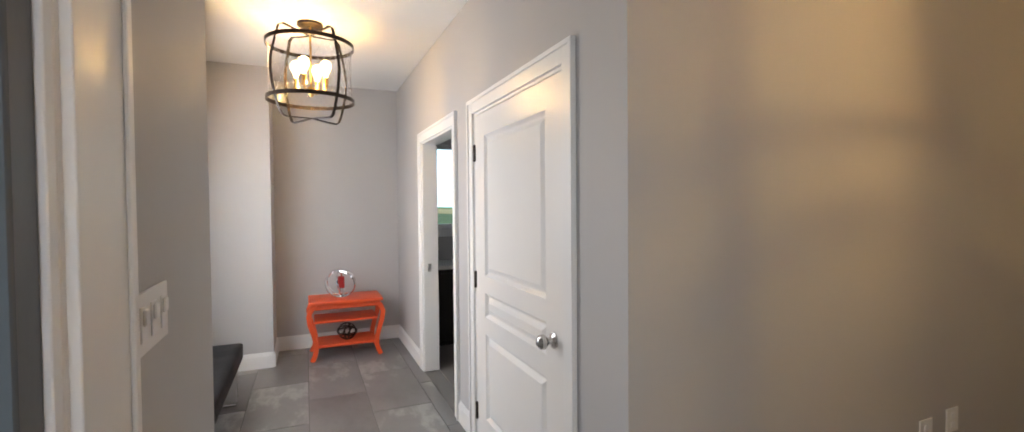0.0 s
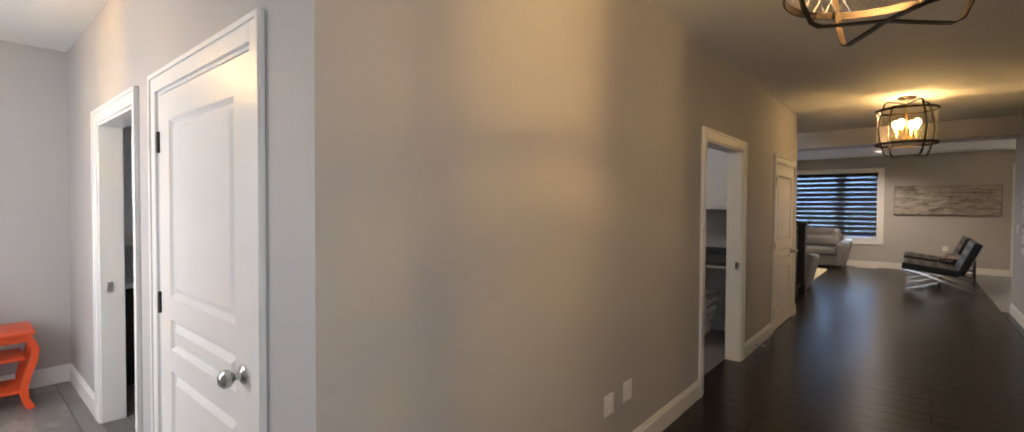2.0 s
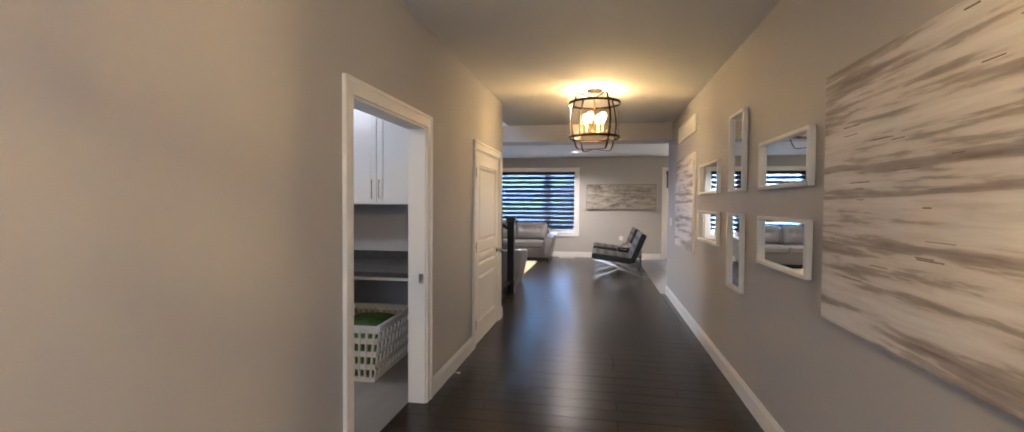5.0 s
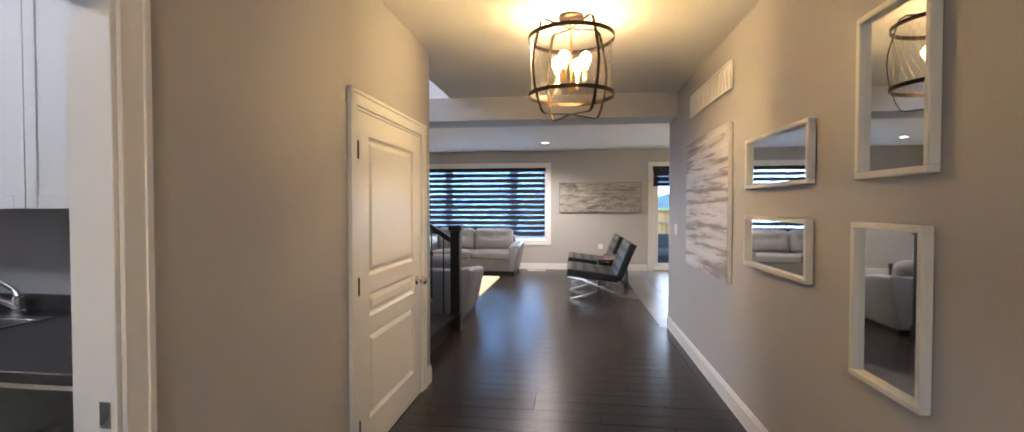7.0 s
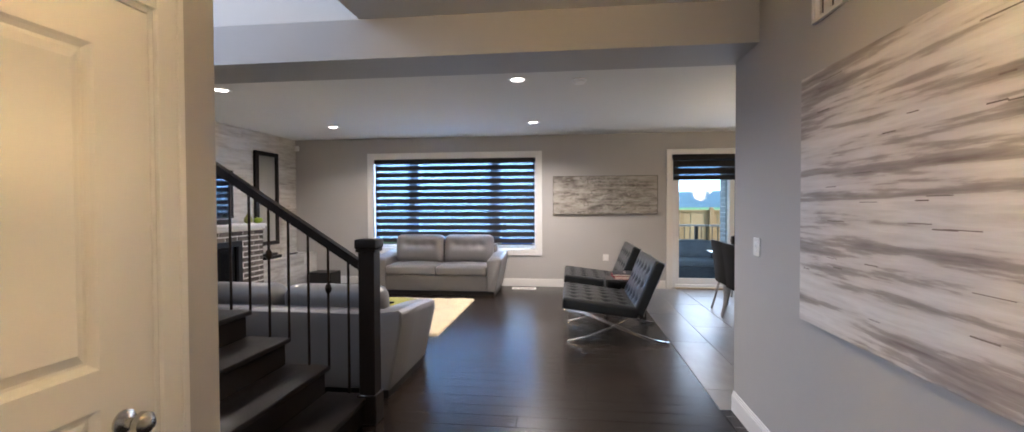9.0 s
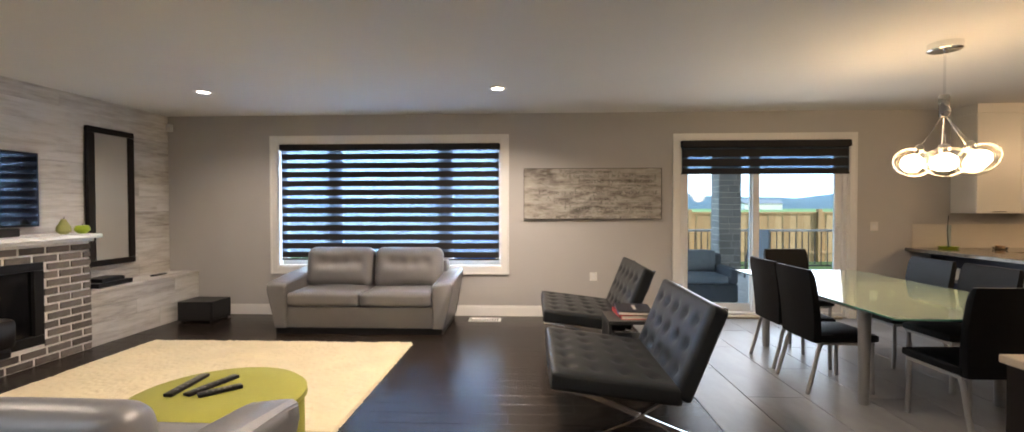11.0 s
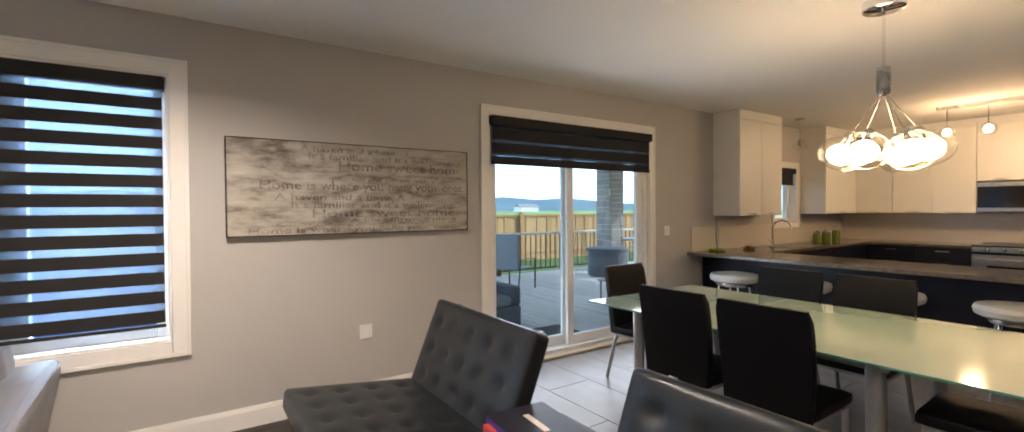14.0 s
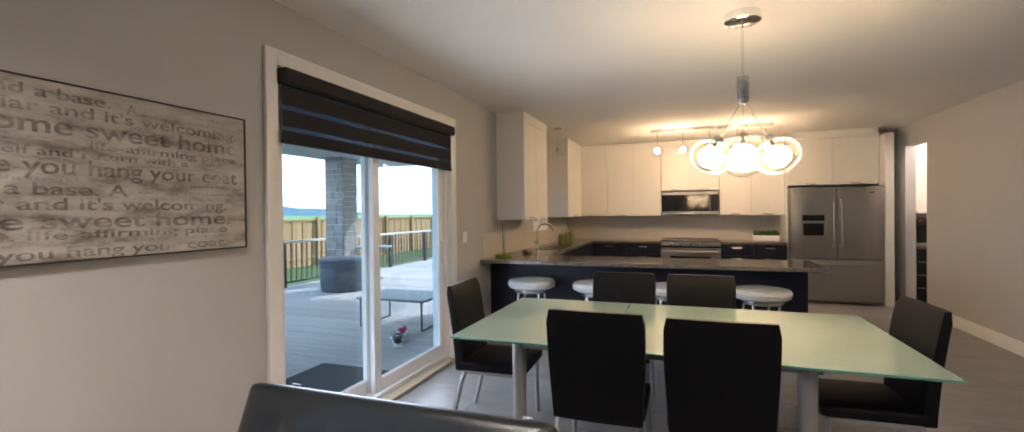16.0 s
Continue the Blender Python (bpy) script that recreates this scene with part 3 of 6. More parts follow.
part("threshold", boxm(-0.10, 0.0, 0.10, w - 0.05, -0.018, 0.012, bev=0.006), surface("oak_threshold", (0.42, 0.34, 0.24), 0.5), pd, "pale wooden threshold strip")
blind("patio_blind", pose(FAR - 0.02, -3.79, 0), 2.18, 2.35, 1.93, 0.098, 0.028, "charcoal zebra blind pulled up over the patio door")


# ---- hanging lamps ----
def lantern(x, y, watts):
    """Caged drum lantern: canopy, rod, two rings, crossed bowed straps, wire screen, four candle bulbs."""
    d = thing("lantern_pendant", pose(x, y, H), "dark bronze cage lantern with wire mesh and lit candle bulbs", "lamp", "lantern pendants")
    part("canopy", lathem([(0, 0), (0.085, 0), (0.085, -0.018), (0.07, -0.026), (0.0, -0.026)], 28), BLACKM, d)
    part("rod", tubem([(0, 0, -0.02), (0, 0, -0.47)], 0.007, 8), BRASS, d, "brass rod")
    R = 0.285
    for z in (-0.15, -0.53):
        rb = bmesh.new()
        tube(rb, [(R * math.cos(a), R * math.sin(a), z) for a in [2 * math.pi * k / 40 for k in range(40)]], 0, flat=(0.006, 0.026), closed=True)
        part("ring", rb, BLACKM, d)
    for a in (35, 125):
        pts = [(0.0, -0.085), (0.10, -0.072), (0.205, -0.056), (0.236, -0.075), (0.262, -0.16), (0.292, -0.28), (0.298, -0.36), (0.286, -0.47), (0.252, -0.60), (0.226, -0.655), (0.20, -0.668), (0.10, -0.662), (0.0, -0.655)]
        c, s = math.cos(radians(a)), math.sin(radians(a))
        full = [(r * c, r * s, z) for r, z in pts] + [(-r * c, -r * s, z) for r, z in pts[::-1][1:]]
        part("strap", tubem(full[:-1], 0, flat=(0.020, 0.006), closed=True), BLACKM, d)
    sb = bmesh.new()
    Rs = 0.268
    n = 36
    for sg in (1, -1):
        for k in range(n):
            row = []
            for j in range(7):
                a = 2 * math.pi * (k + sg * j * 0.75) / n
                row.append((Rs * math.cos(a), Rs * math.sin(a), -0.155 - 0.37 * j / 6))
            tube(sb, row, 0.0007, 3)
    part("wire_screen", sb, NICKEL, d, "fine diamond wire mesh drum")
    part("hub", lathem([(0, -0.44), (0.022, -0.44), (0.026, -0.47), (0.012, -0.50), (0, -0.51)], 16), BRASS, d)
    for k in range(4):
        a = radians(45 + 90 * k + 20)
        c, s = math.cos(a), math.sin(a)
        part("arm", tubem([(0.02 * c, 0.02 * s, -0.465), (0.07 * c, 0.07 * s, -0.472), (0.105 * c, 0.105 * s, -0.46), (0.105 * c, 0.105 * s, -0.445)], 0.006, 8), BRASS, d)
        part("candle_sleeve", lathem([(0, -0.445), (0.020, -0.445), (0.020, -0.44), (0.015, -0.438), (0.015, -0.375), (0, -0.375)], 14, (0.105 * c, 0.105 * s, 0)), BRASS, d)
        part("bulb", lathem([(0, -0.376), (0.012, -0.372), (0.016, -0.35), (0.034, -0.315), (0.037, -0.295), (0.030, -0.270), (0.014, -0.256), (0, -0.253)], 18, (0.105 * c, 0.105 * s, 0)), GLOW, d, "glowing candle bulb")
    for dz in (0.28, 0.40):
        bulb_lamp("lantern_light", (x, y, H - dz), watts, r=0.022)
    return d


lantern(-0.28, 3.72, 18)
lantern(1.90, 0.16, 29)
lantern(7.0, 0.175, 19)

# dining chandelier
cd = thing("globe_chandelier", pose(12.2, -2.83, H), "chrome chandelier with a cluster of lit clear glass globes", "lamp")
part("canopy", lathem([(0, 0), (0.11, 0), (0.11, -0.05), (0.10, -0.058), (0.0, -0.06)], 28), CHROME, cd)
part("rod", tubem([(0, 0, -0.03), (0, 0, -0.42)], 0.009, 10), CHROME, cd)
part("collector", lathem([(0, -0.40), (0.034, -0.40), (0.036, -0.41), (0.036, -0.55), (0.030, -0.57), (0, -0.575)], 20), NICKEL, cd, "satin metal collector tube")
for k in range(6):
    a = radians(84 + 60 * k)
    r, gz = 0.215, -0.915 + (0.0, -0.012, 0.010, -0.006, 0.014, 0.004)[k]
    lean = Matrix.Translation((r * math.cos(a), r * math.sin(a), gz)) @ Matrix.Rotation(a, 4, "Z") @ Matrix.Rotation(radians(-24), 4, "Y")
    neck = lean @ Vector((0, 0, 0.135))
    part("cord", tubem([(0.016 * math.cos(a), 0.016 * math.sin(a), -0.57), neck], 0.0024, 6), NICKEL, cd)
    part("cap", lathem([(0, 0.14), (0.020, 0.138), (0.026, 0.13), (0.030, 0.098), (0, 0.096)], 16), NICKEL, cd, at=lean)
    g = part("globe", lathem([(0.026, 0.100), (0.070, 0.088), (0.108, 0.058), (0.130, 0.012), (0.126, -0.030), (0.100, -0.072), (0.066, -0.094), (0.030, -0.103), (0.0, -0.104)], 28), GLOBE, cd, "clear blown glass globe", at=lean)
    g.visible_shadow = False
    part("socket", lathem([(0, 0.096), (0.016, 0.096), (0.016, 0.058), (0, 0.058)], 12), NICKEL, cd, at=lean)
    # bulb is oversized so that its shape imitates the bloom in the globe
    part("bulb", lathem([(0, 0.06), (0.022, 0.056), (0.042, 0.044), (0.068, 0.018), (0.074, -0.012), (0.060, -0.048), (0.030, -0.068), (0, -0.072)], 16), GLOWK, cd, "glowing bulb", at=lean)
for dx, dy in ((0.14, 0.05), (-0.14, -0.05)):
    bulb_lamp("chandelier_light", (12.2 + dx, -2.83 + dy, H - 1.03), 6.0, (1.0, 0.66, 0.34), 0.13)

# kitchen track light
kt = thing("track_light", pose(12.2, -7.17, H), "ceiling track bar with five small lit glass globes", "lamp")
part("bar", boxm(-0.85, 0.85, -0.025, 0.025, -0.045, 0, bev=0.004), NICKEL, kt)
for k in range(5):
    gx = -0.75 + 0.375 * k
    part("stem", tubem([(gx, 0, -0.04), (gx, 0, -0.26)], 0.006, 8), NICKEL, kt)
    g = part("globe", lathem([(0.02, 0.07), (0.06, 0.05), (0.088, 0.0), (0.07, -0.05), (0.03, -0.07), (0, -0.072)], 22, (gx, 0, -0.33)), GLOBE, kt, "clear glass globe")
    g.visible_shadow = False
    part("bulb", lathem([(0, 0.055), (0.036, 0.03), (0.044, 0.0), (0.036, -0.03), (0, -0.045)], 14, (gx, 0, -0.33)), GLOWK, kt, "glowing bulb")
for gx in (-0.5, 0.5):
    bulb_lamp("track_light_glow", (12.2 + gx, -7.17, H - 0.46), 18, (1.0, 0.68, 0.36), 0.09)
kp = thing("sink_pendant", pose(14.35, -6.45, H), "small clear glass pendant over the kitchen sink", "lamp")
part("canopy", lathem([(0, 0), (0.06, 0), (0.06, -0.02), (0, -0.022)], 20), NICKEL, kp)
part("rod", tubem([(0, 0, -0.02), (0, 0, -0.30)], 0.005, 8), NICKEL, kp)
g = part("shade", lathem([(0.02, -0.29), (0.05, -0.31), (0.095, -0.40), (0.10, -0.43)], 22), GLOBE, kp, "clear glass shade")
part("bulb", lathem([(0, -0.30), (0.02, -0.32), (0.025, -0.37), (0, -0.39)], 12), NICKEL, kp, "unlit bulb")


def downlight(x, y, watts):
    d = thing("recessed_downlight", pose(x, y, H), "round white recessed ceiling downlight, lit", "lamp", "recessed downlights")
    part("trim_ring", lathem([(0.062, -0.001), (0.10, -0.001), (0.10, -0.006), (0.088, -0.009), (0.066, -0.004)], 28), WHITE, d)
    part("lens", lathem([(0, -0.003), (0.064, -0.003)], 24), GLOWC, d, "glowing lens")
    s = bpy.data.lights.new("downlight_beam", "SPOT")
    s.energy, s.color, s.spot_size, s.spot_blend, s.shadow_soft_size = watts, (1.0, 0.88, 0.72), radians(152), 0.85, 0.06
    so = new("downlight_beam", s)
    so.matrix_world = look((x, y, H - 0.03), (x, y, 0))


for x, y, watts in ((13.44, 3.95, 62), (13.44, 0.73, 165), (10.96, 0.70, 140), (10.96, 3.95, 70)):
    downlight(x, y, watts)
sd = thing("smoke_detector", pose(11.05, 0.08, H), "round white ceiling smoke detector", "smoke detector")
part("base", lathem([(0, 0), (0.075, 0), (0.075, -0.012), (0.0, -0.014)], 24), VINYL, sd)
part("cover", lathem([(0.06, -0.012), (0.06, -0.03), (0.045, -0.042), (0, -0.044)], 24), VINYL, sd)


# ---- hall: pictures, mirrors, vents, plates ----
BIRCH = bpy.data.materials.new("birch_bark_canvas")
t_, n_, l_, b_ = nodes_of(BIRCH)
v_ = coords(n_, l_, (0.5, 1, 8.5))
f1_, f2_ = noise_tex(n_, l_, v_, 1.55, 7, 0.55), noise_tex(n_, l_, coords(n_, l_, (1.6, 1, 14)), 3.5, 5, 0.6)
a_ = n_.new("ShaderNodeMath")
a_.operation = "MULTIPLY_ADD"
a_.inputs[1].default_value = 0.22
l_.new(f2_, a_.inputs[0])
l_.new(f1_, a_.inputs[2])
l_.new(ramp(n_, l_, a_.outputs[0], [(0.40, (0.17, 0.135, 0.125)), (0.49, (0.30, 0.265, 0.25)), (0.555, (0.40, 0.36, 0.34)), (0.60, (0.63, 0.595, 0.575)), (0.72, (0.76, 0.735, 0.72)), (0.90, (0.50, 0.46, 0.44))]), b_.inputs["Base Color"])
b_.inputs["Roughness"].default_value = 0.6
bumped(n_, l_, b_, f1_, 0.5, 0.004)


def canvas(x0, x1, z0, z1, label):
    """Gallery-wrapped canvas on the hall wall, with thick paint strokes."""
    d = thing("canvas_painting", pose((x0 + x1) / 2, RW, (z0 + z1) / 2), label, "painting", "birch canvases")
    w, h = (x1 - x0) / 2, (z1 - z0) / 2
    part("stretcher", boxm(-w, w, 0.004, 0.036, -h, h, bev=0.004), WHITE, d, "white wrapped canvas edge")
    part("canvas", boxm(-w + 0.003, w - 0.003, 0.036, 0.039, -h + 0.003, h - 0.003), BIRCH, d)
    sb = bmesh.new()
    rnd = random.Random(int(x0 * 10))
    for _ in range(26):
        cx, cz, L = rnd.uniform(-w, w) * 0.9, rnd.uniform(-h, h) * 0.95, rnd.uniform(0.04, 0.16)
        if abs(cx) + L / 2 > w * 0.97:
            continue
        box(sb, cx - L / 2, cx + L / 2, 0.039, 0.0412, cz - 0.002, cz + rnd.uniform(0.0, 0.003))
    tagged(part("bark_marks", sb, surface("bark_mark_paint_" + str(int(x0)), (0.21, 0.175, 0.16), 0.7, var=0.4), d, "dark bark marks in thick paint"), kind="stuff")
    return d


canvas(2.79, 4.06, 0.94, 2.08, "large canvas of grey and white birch bark stripes")
canvas(7.365, 8.64, 0.905, 2.075, "large canvas of pale birch bark stripes beside the vent")


def framed_mirror(x0, x1, z0, z1):
    d = thing("framed_mirror", pose((x0 + x1) / 2, RW, (z0 + z1) / 2), ("tall" if z1 - z0 > x1 - x0 else "wide") + " wall mirror in a deep off-white box frame", "mirror", "hall mirrors")
    w, h, f = (x1 - x0) / 2, (z1 - z0) / 2, 0.024
    part("backing", boxm(-w + 0.01, w - 0.01, 0.003, 0.012, -h + 0.01, h - 0.01), BLACKP, d)
    part("mirror_glass", boxm(-w + f, w - f, 0.012, 0.016, -h + f, h - f), MIRROR, d, "clear mirror glass")
    for a in ((-w, w, h - f, h), (-w, w, -h, -h + f)):
        part("frame_rail", boxm(a[0], a[1], 0.002, 0.040, a[2], a[3], bev=0.003), FRAMEP, d)
    for a in ((-w, -w + f), (w - f, w)):
        part("frame_stile", boxm(a[0], a[1], 0.002, 0.0395, -h + f, h - f, bev=0.003), FRAMEP, d)
    return d


FRAMEP = surface("off_white_frame_paint", (0.72, 0.70, 0.64), 0.45, var=0.04)
for a in ((6.18, 7.02, 1.575, 1.89), (6.19, 7.03, 1.09, 1.406), (5.40, 5.80, 1.575, 2.20), (5.42, 5.82, 0.795, 1.406), (4.24, 5.03, 1.575, 1.886), (4.25, 5.03, 1.086, 1.40)):
    framed_mirror(*a)

vg = thing("air_return_grille", pose(7.99, RW, 2.425), "white slotted return air grille high on the wall", "vent")
# dark backing sheet paints the shade behind the slats
part("backing", boxm(-0.58, 0.58, 0.001, 0.004, -0.09, 0.09), surface("vent_shadow", (0.12, 0.12, 0.12), 0.9), vg)
part("frame", box(box(box(box(bmesh.new(), -0.60, 0.60, 0.002, 0.02, 0.085, 0.105, bev=0.003), -0.60, 0.60, 0.002, 0.02, -0.105, -0.085, bev=0.003), -0.60, -0.575, 0.002, 0.02, -0.085, 0.085, bev=0.003), 0.575, 0.60, 0.002, 0.02, -0.085, 0.085, bev=0.003), WHITE, vg)
for k in range(14):
    xx = -0.56 + k * 1.12 / 13
    part("slat", boxm(xx - 0.028, xx + 0.028, 0.004, 0.014, -0.085, 0.085, bev=0.003), WHITE, vg)


def plate(m, w, h, label, category, toggles=0, sockets=0):
    """A wall plate; local x across, z up, face towards -y."""
    d = thing("wall_plate", m, label, category)
    part("cover", boxm(-w / 2, w / 2, -0.007, 0, -h / 2, h / 2, bev=0.002), WHITE, d)
    for k in range(toggles):
        cx = (k - (toggles - 1) / 2) * w / toggles * 0.92
        tb = bmesh.new()
        box(tb, cx - 0.017, cx + 0.017, -0.010, -0.006, -0.033, 0.033, bev=0.002)
        box(tb, cx - 0.013, cx + 0.013, -0.016, -0.009, -0.002, 0.028, bev=0.003)
        part("rocker", tb, VINYL, d)
    for k in range(sockets):
        part("socket", boxm(-0.018, 0.018, -0.010, -0.006, (0.022, -0.022)[k] - 0.014, (0.022, -0.022)[k] + 0.014, bev=0.003), VINYL, d)
    return d


plate(pose(-0.61, 1.205, 1.256, 0, 0, 90), 0.21, 0.115, "white three-gang switch plate by the front door", "switch", 3)
plate(pose(2.51, LW, 0.415), 0.10, 0.115, "white wall outlet low on the hall wall", "outlet", 0, 2)
plate(pose(2.29, LW, 0.40), 0.10, 0.115, "white data wall plate low on the hall wall", "outlet", 0, 2)
plate(pose(9.28, RW, 1.205, 0, 0, 180), 0.10, 0.115, "white light switch at the hall end", "switch", 1)
plate(pose(FAR, -0.46, 0.54, 0, 0, -90), 0.10, 0.115, "white wall outlet below the sign", "outlet", 0, 2)
plate(pose(FAR, -4.12, 1.22, 0, 0, -90), 0.10, 0.115, "white light switch by the patio door", "switch", 1)
fr_ = thing("floor_register", pose(14.55, 0.98, 0), "white slotted floor heat register", "vent")
part("rim", box(box(box(box(bmesh.new(), -0.10, 0.10, -0.21, -0.19, 0, 0.008), -0.10, 0.10, 0.19, 0.21, 0, 0.008), -0.10, -0.08, -0.19, 0.19, 0, 0.008), 0.08, 0.10, -0.19, 0.19, 0, 0.008), WHITE, fr_)
for k in range(12):
    yy = -0.18 + k * 0.0325
    part("slat", boxm(-0.08, 0.08, yy - 0.009, yy + 0.009, 0, 0.005), WHITE, fr_)
ds = thing("door_stop", pose(5.35, LW, 0.06), "thin white spring door stop on the baseboard", "door stop")
part("spring", tubem([(0, -0.016, 0), (0, -0.10, 0)], 0.006, 8), NICKEL, ds)
part("tip", tubem([(0, -0.10, 0), (0, -0.115, 0)], 0.009, 8), VINYL, ds)

# ---- foyer ----
ot = thing("console_table", pose(0.02, 5.14, 0) @ Matrix.Diagonal((1.02, 1, 1.07, 1)), "small orange painted three-tier console table", "table")
part("tabletop", boxm(-0.335, 0.335, -0.22, 0.22, 0.50, 0.53, bev=0.008, seg=2), ORANGE, ot)
part("apron", boxm(-0.28, 0.28, -0.18, 0.18, 0.45, 0.50, bev=0.004), ORANGE, ot)
part("middle_shelf", boxm(-0.285, 0.285, -0.18, 0.18, 0.33, 0.35, bev=0.004), ORANGE, ot)
part("bottom_shelf", boxm(-0.275, 0.275, -0.18, 0.18, 0.11, 0.135, bev=0.004), ORANGE, ot)
for sx in (-1, 1):
    for sy in (-1, 1):
        pts = [(sx * r, sy * 0.18, z) for r, z in ((0.28, 0.50), (0.315, 0.45), (0.335, 0.40), (0.325, 0.33), (0.298, 0.25), (0.275, 0.16), (0.272, 0.10), (0.285, 0.05), (0.31, 0.0))]
        part("leg", tubem(pts, 0, flat=(0.042, 0.042)), ORANGE, ot)
cs = thing("candle_sculpture", pose(-0.02, 5.13, 0.568), "interlocking chrome ring candle holder with a red candle", "ornament")
part("foot", lathem([(0, 0), (0.06, 0), (0.06, 0.008), (0.02, 0.016), (0, 0.018)], 24), CHROME, cs)
part("cup_stand", tubem([(0, 0, 0.01), (0, 0, 0.09)], 0.02, 12), CHROME, cs)
part("candle", lathem([(0, 0.09), (0.036, 0.09), (0.036, 0.20), (0.03, 0.205), (0, 0.2)], 20), surface("red_wax", (0.35, 0.012, 0.008), 0.35), cs, "red pillar candle")
part("wick", tubem([(0, 0, 0.2), (0.002, 0, 0.215)], 0.0015, 5), BLACKP, cs)
for rx, rz, r in ((75, 15, 0.135), (105, -30, 0.13), (80, 75, 0.12)):
    part("hoop", tubem([Matrix.Rotation(radians(rz), 3, "Z") @ Matrix.Rotation(radians(rx), 3, "X") @ Vector((r * 1.1 * math.cos(a), r * math.sin(a), 0)) + Vector((0, 0, 0.135)) for a in [2 * math.pi * k / 36 for k in range(36)]], 0, flat=(0.007, 0.010), closed=True), CHROME, cs)
wb = thing("wire_ball", pose(0.03, 5.10, 0.145), "dark openwork ball of bent metal bands", "ornament")
for rx, rz in ((10, 0), (70, 30), (95, 100), (50, 160), (120, 60)):
    part("band", tubem([Matrix.Rotation(radians(rz), 3, "Z") @ Matrix.Rotation(radians(rx), 3, "X") @ Vector((0.095 * math.cos(a), 0.08 * math.sin(a), 0)) + Vector((0, 0, 0.083)) for a in [2 * math.pi * k / 28 for k in range(28)]], 0, flat=(0.005, 0.012), closed=True), BLACKM, wb)
be = thing("tufted_bench", pose(-0.97, 3.55, 0), "black tufted leather bench on chrome legs under the foyer window", "bench")
dm = [(a, b) for a in (-0.45, 0.45) for b in (-0.8, -0.4, 0.0, 0.4, 0.8)]
part("cushion", cushion(-0.195, 0.195, -0.66, 0.66, 0.33, 0.45, 0.03, 0.015, 2, 14, dm, 0.016, 0.05), BLACKL, be)
for yy in (-0.56, 0.56):
    part("leg", tubem([(-0.15, yy, 0.34), (-0.15, yy, 0.02), (-0.145, yy, 0.008), (0.145, yy, 0.008), (0.15, yy, 0.02), (0.15, yy, 0.34)], 0, flat=(0.022, 0.012)), CHROME, be)

# ---- powder room glimpse ----
pv = thing("vanity_cabinet", pose(1.25, 5.2, 0), "dark vanity cabinet below the powder room window", "cabinet")
part("body", boxm(-0.45, 0.45, -0.25, 0.27, 0.0, 0.80, bev=0.004), DARKW, pv)
part("countertop", boxm(-0.47, 0.47, -0.27, 0.27, 0.80, 0.84, bev=0.004), CABW, pv, "white vanity top")
for a in (-0.43, 0.01):
    part("door", boxm(a, a + 0.42, -0.268, -0.25, 0.05, 0.76, bev=0.004), DARKW, pv)

# ---- laundry room ----
LAMIN = surface("dark_grey_laminate", (0.055, 0.05, 0.052), 0.35, var=0.45, scale=9, fine=70, bump=0.05)


def shaker(d, x, y0, y1, z0, z1, mat_, name="door", f=0.06):
    """A shaker door facing -x at plane x."""
    o = part(name, boxm(x - 0.006, x + 0.012, y0 + 0.002, y1 - 0.002, z0 + 0.002, z1 - 0.002), mat_, d)
    fb = bmesh.new()
    for a in ((y0 + 0.002, y0 + f, z0 + 0.002, z1 - 0.002), (y1 - f, y1 - 0.002, z0 + 0.002, z1 - 0.002), (y0 + f, y1 - f, z0 + 0.002, z0 + f), (y0 + f, y1 - f, z1 - f, z1 - 0.002)):
        box(fb, x - 0.014, x - 0.006, *a, bev=0.002)
    part("door_frame", fb, mat_, o)
    return o


def pull(par, pts):
    part("handle", tubem(pts, 0.0055, 8), NICKEL, par, "satin nickel bar handle")


LX = 0.085
ys = [1.60, 2.07, 2.535, 3.0, 3.465, 3.93, 4.38]
for k, (a, b) in enumerate(zip(ys, ys[1:])):
    d = thing("laundry_wall_cabinet", pose(LX, 0, 0), "white shaker wall cabinet over the laundry counter", "cabinet", "laundry wall cabinets")
    part("body", boxm(5.49, 5.86, a + 0.001, b - 0.001, 1.455, 2.47), CABW, d)
    o = shaker(d, 5.476, a, b, 1.455, 2.47, CABW)
    hy = a + 0.035 if k % 2 else b - 0.035
    pull(o, [(5.462, hy, 1.51), (5.435, hy, 1.51), (5.435, hy, 1.67), (5.462, hy, 1.67)])
structure("laundry_bulkhead", boxm(LX + 5.46, LX + 5.86, LW + T, 4.4, 2.56, H), WALL, "painted bulkhead above the laundry cabinets", "bulkhead")
single("crown_filler", boxm(5.47, 5.86, 1.60, 4.38, 2.47, 2.56, bev=0.003), CABW, "white filler strip above the laundry cabinets", "filler", m=pose(LX, 0, 0))
single("laundry_countertop", box(boxm(5.02, 5.86, 1.50, 4.38, 0.875, 0.915, bev=0.004), 5.835, 5.86, 1.50, 4.38, 0.915, 1.0, bev=0.003), LAMIN, "dark mottled laminate counter with a backsplash lip", "countertop", m=pose(LX, 0, 0))
d = thing("laundry_sink", pose(LX + 5.44, 3.12, 0.915), "drop-in stainless steel laundry sink", "sink")
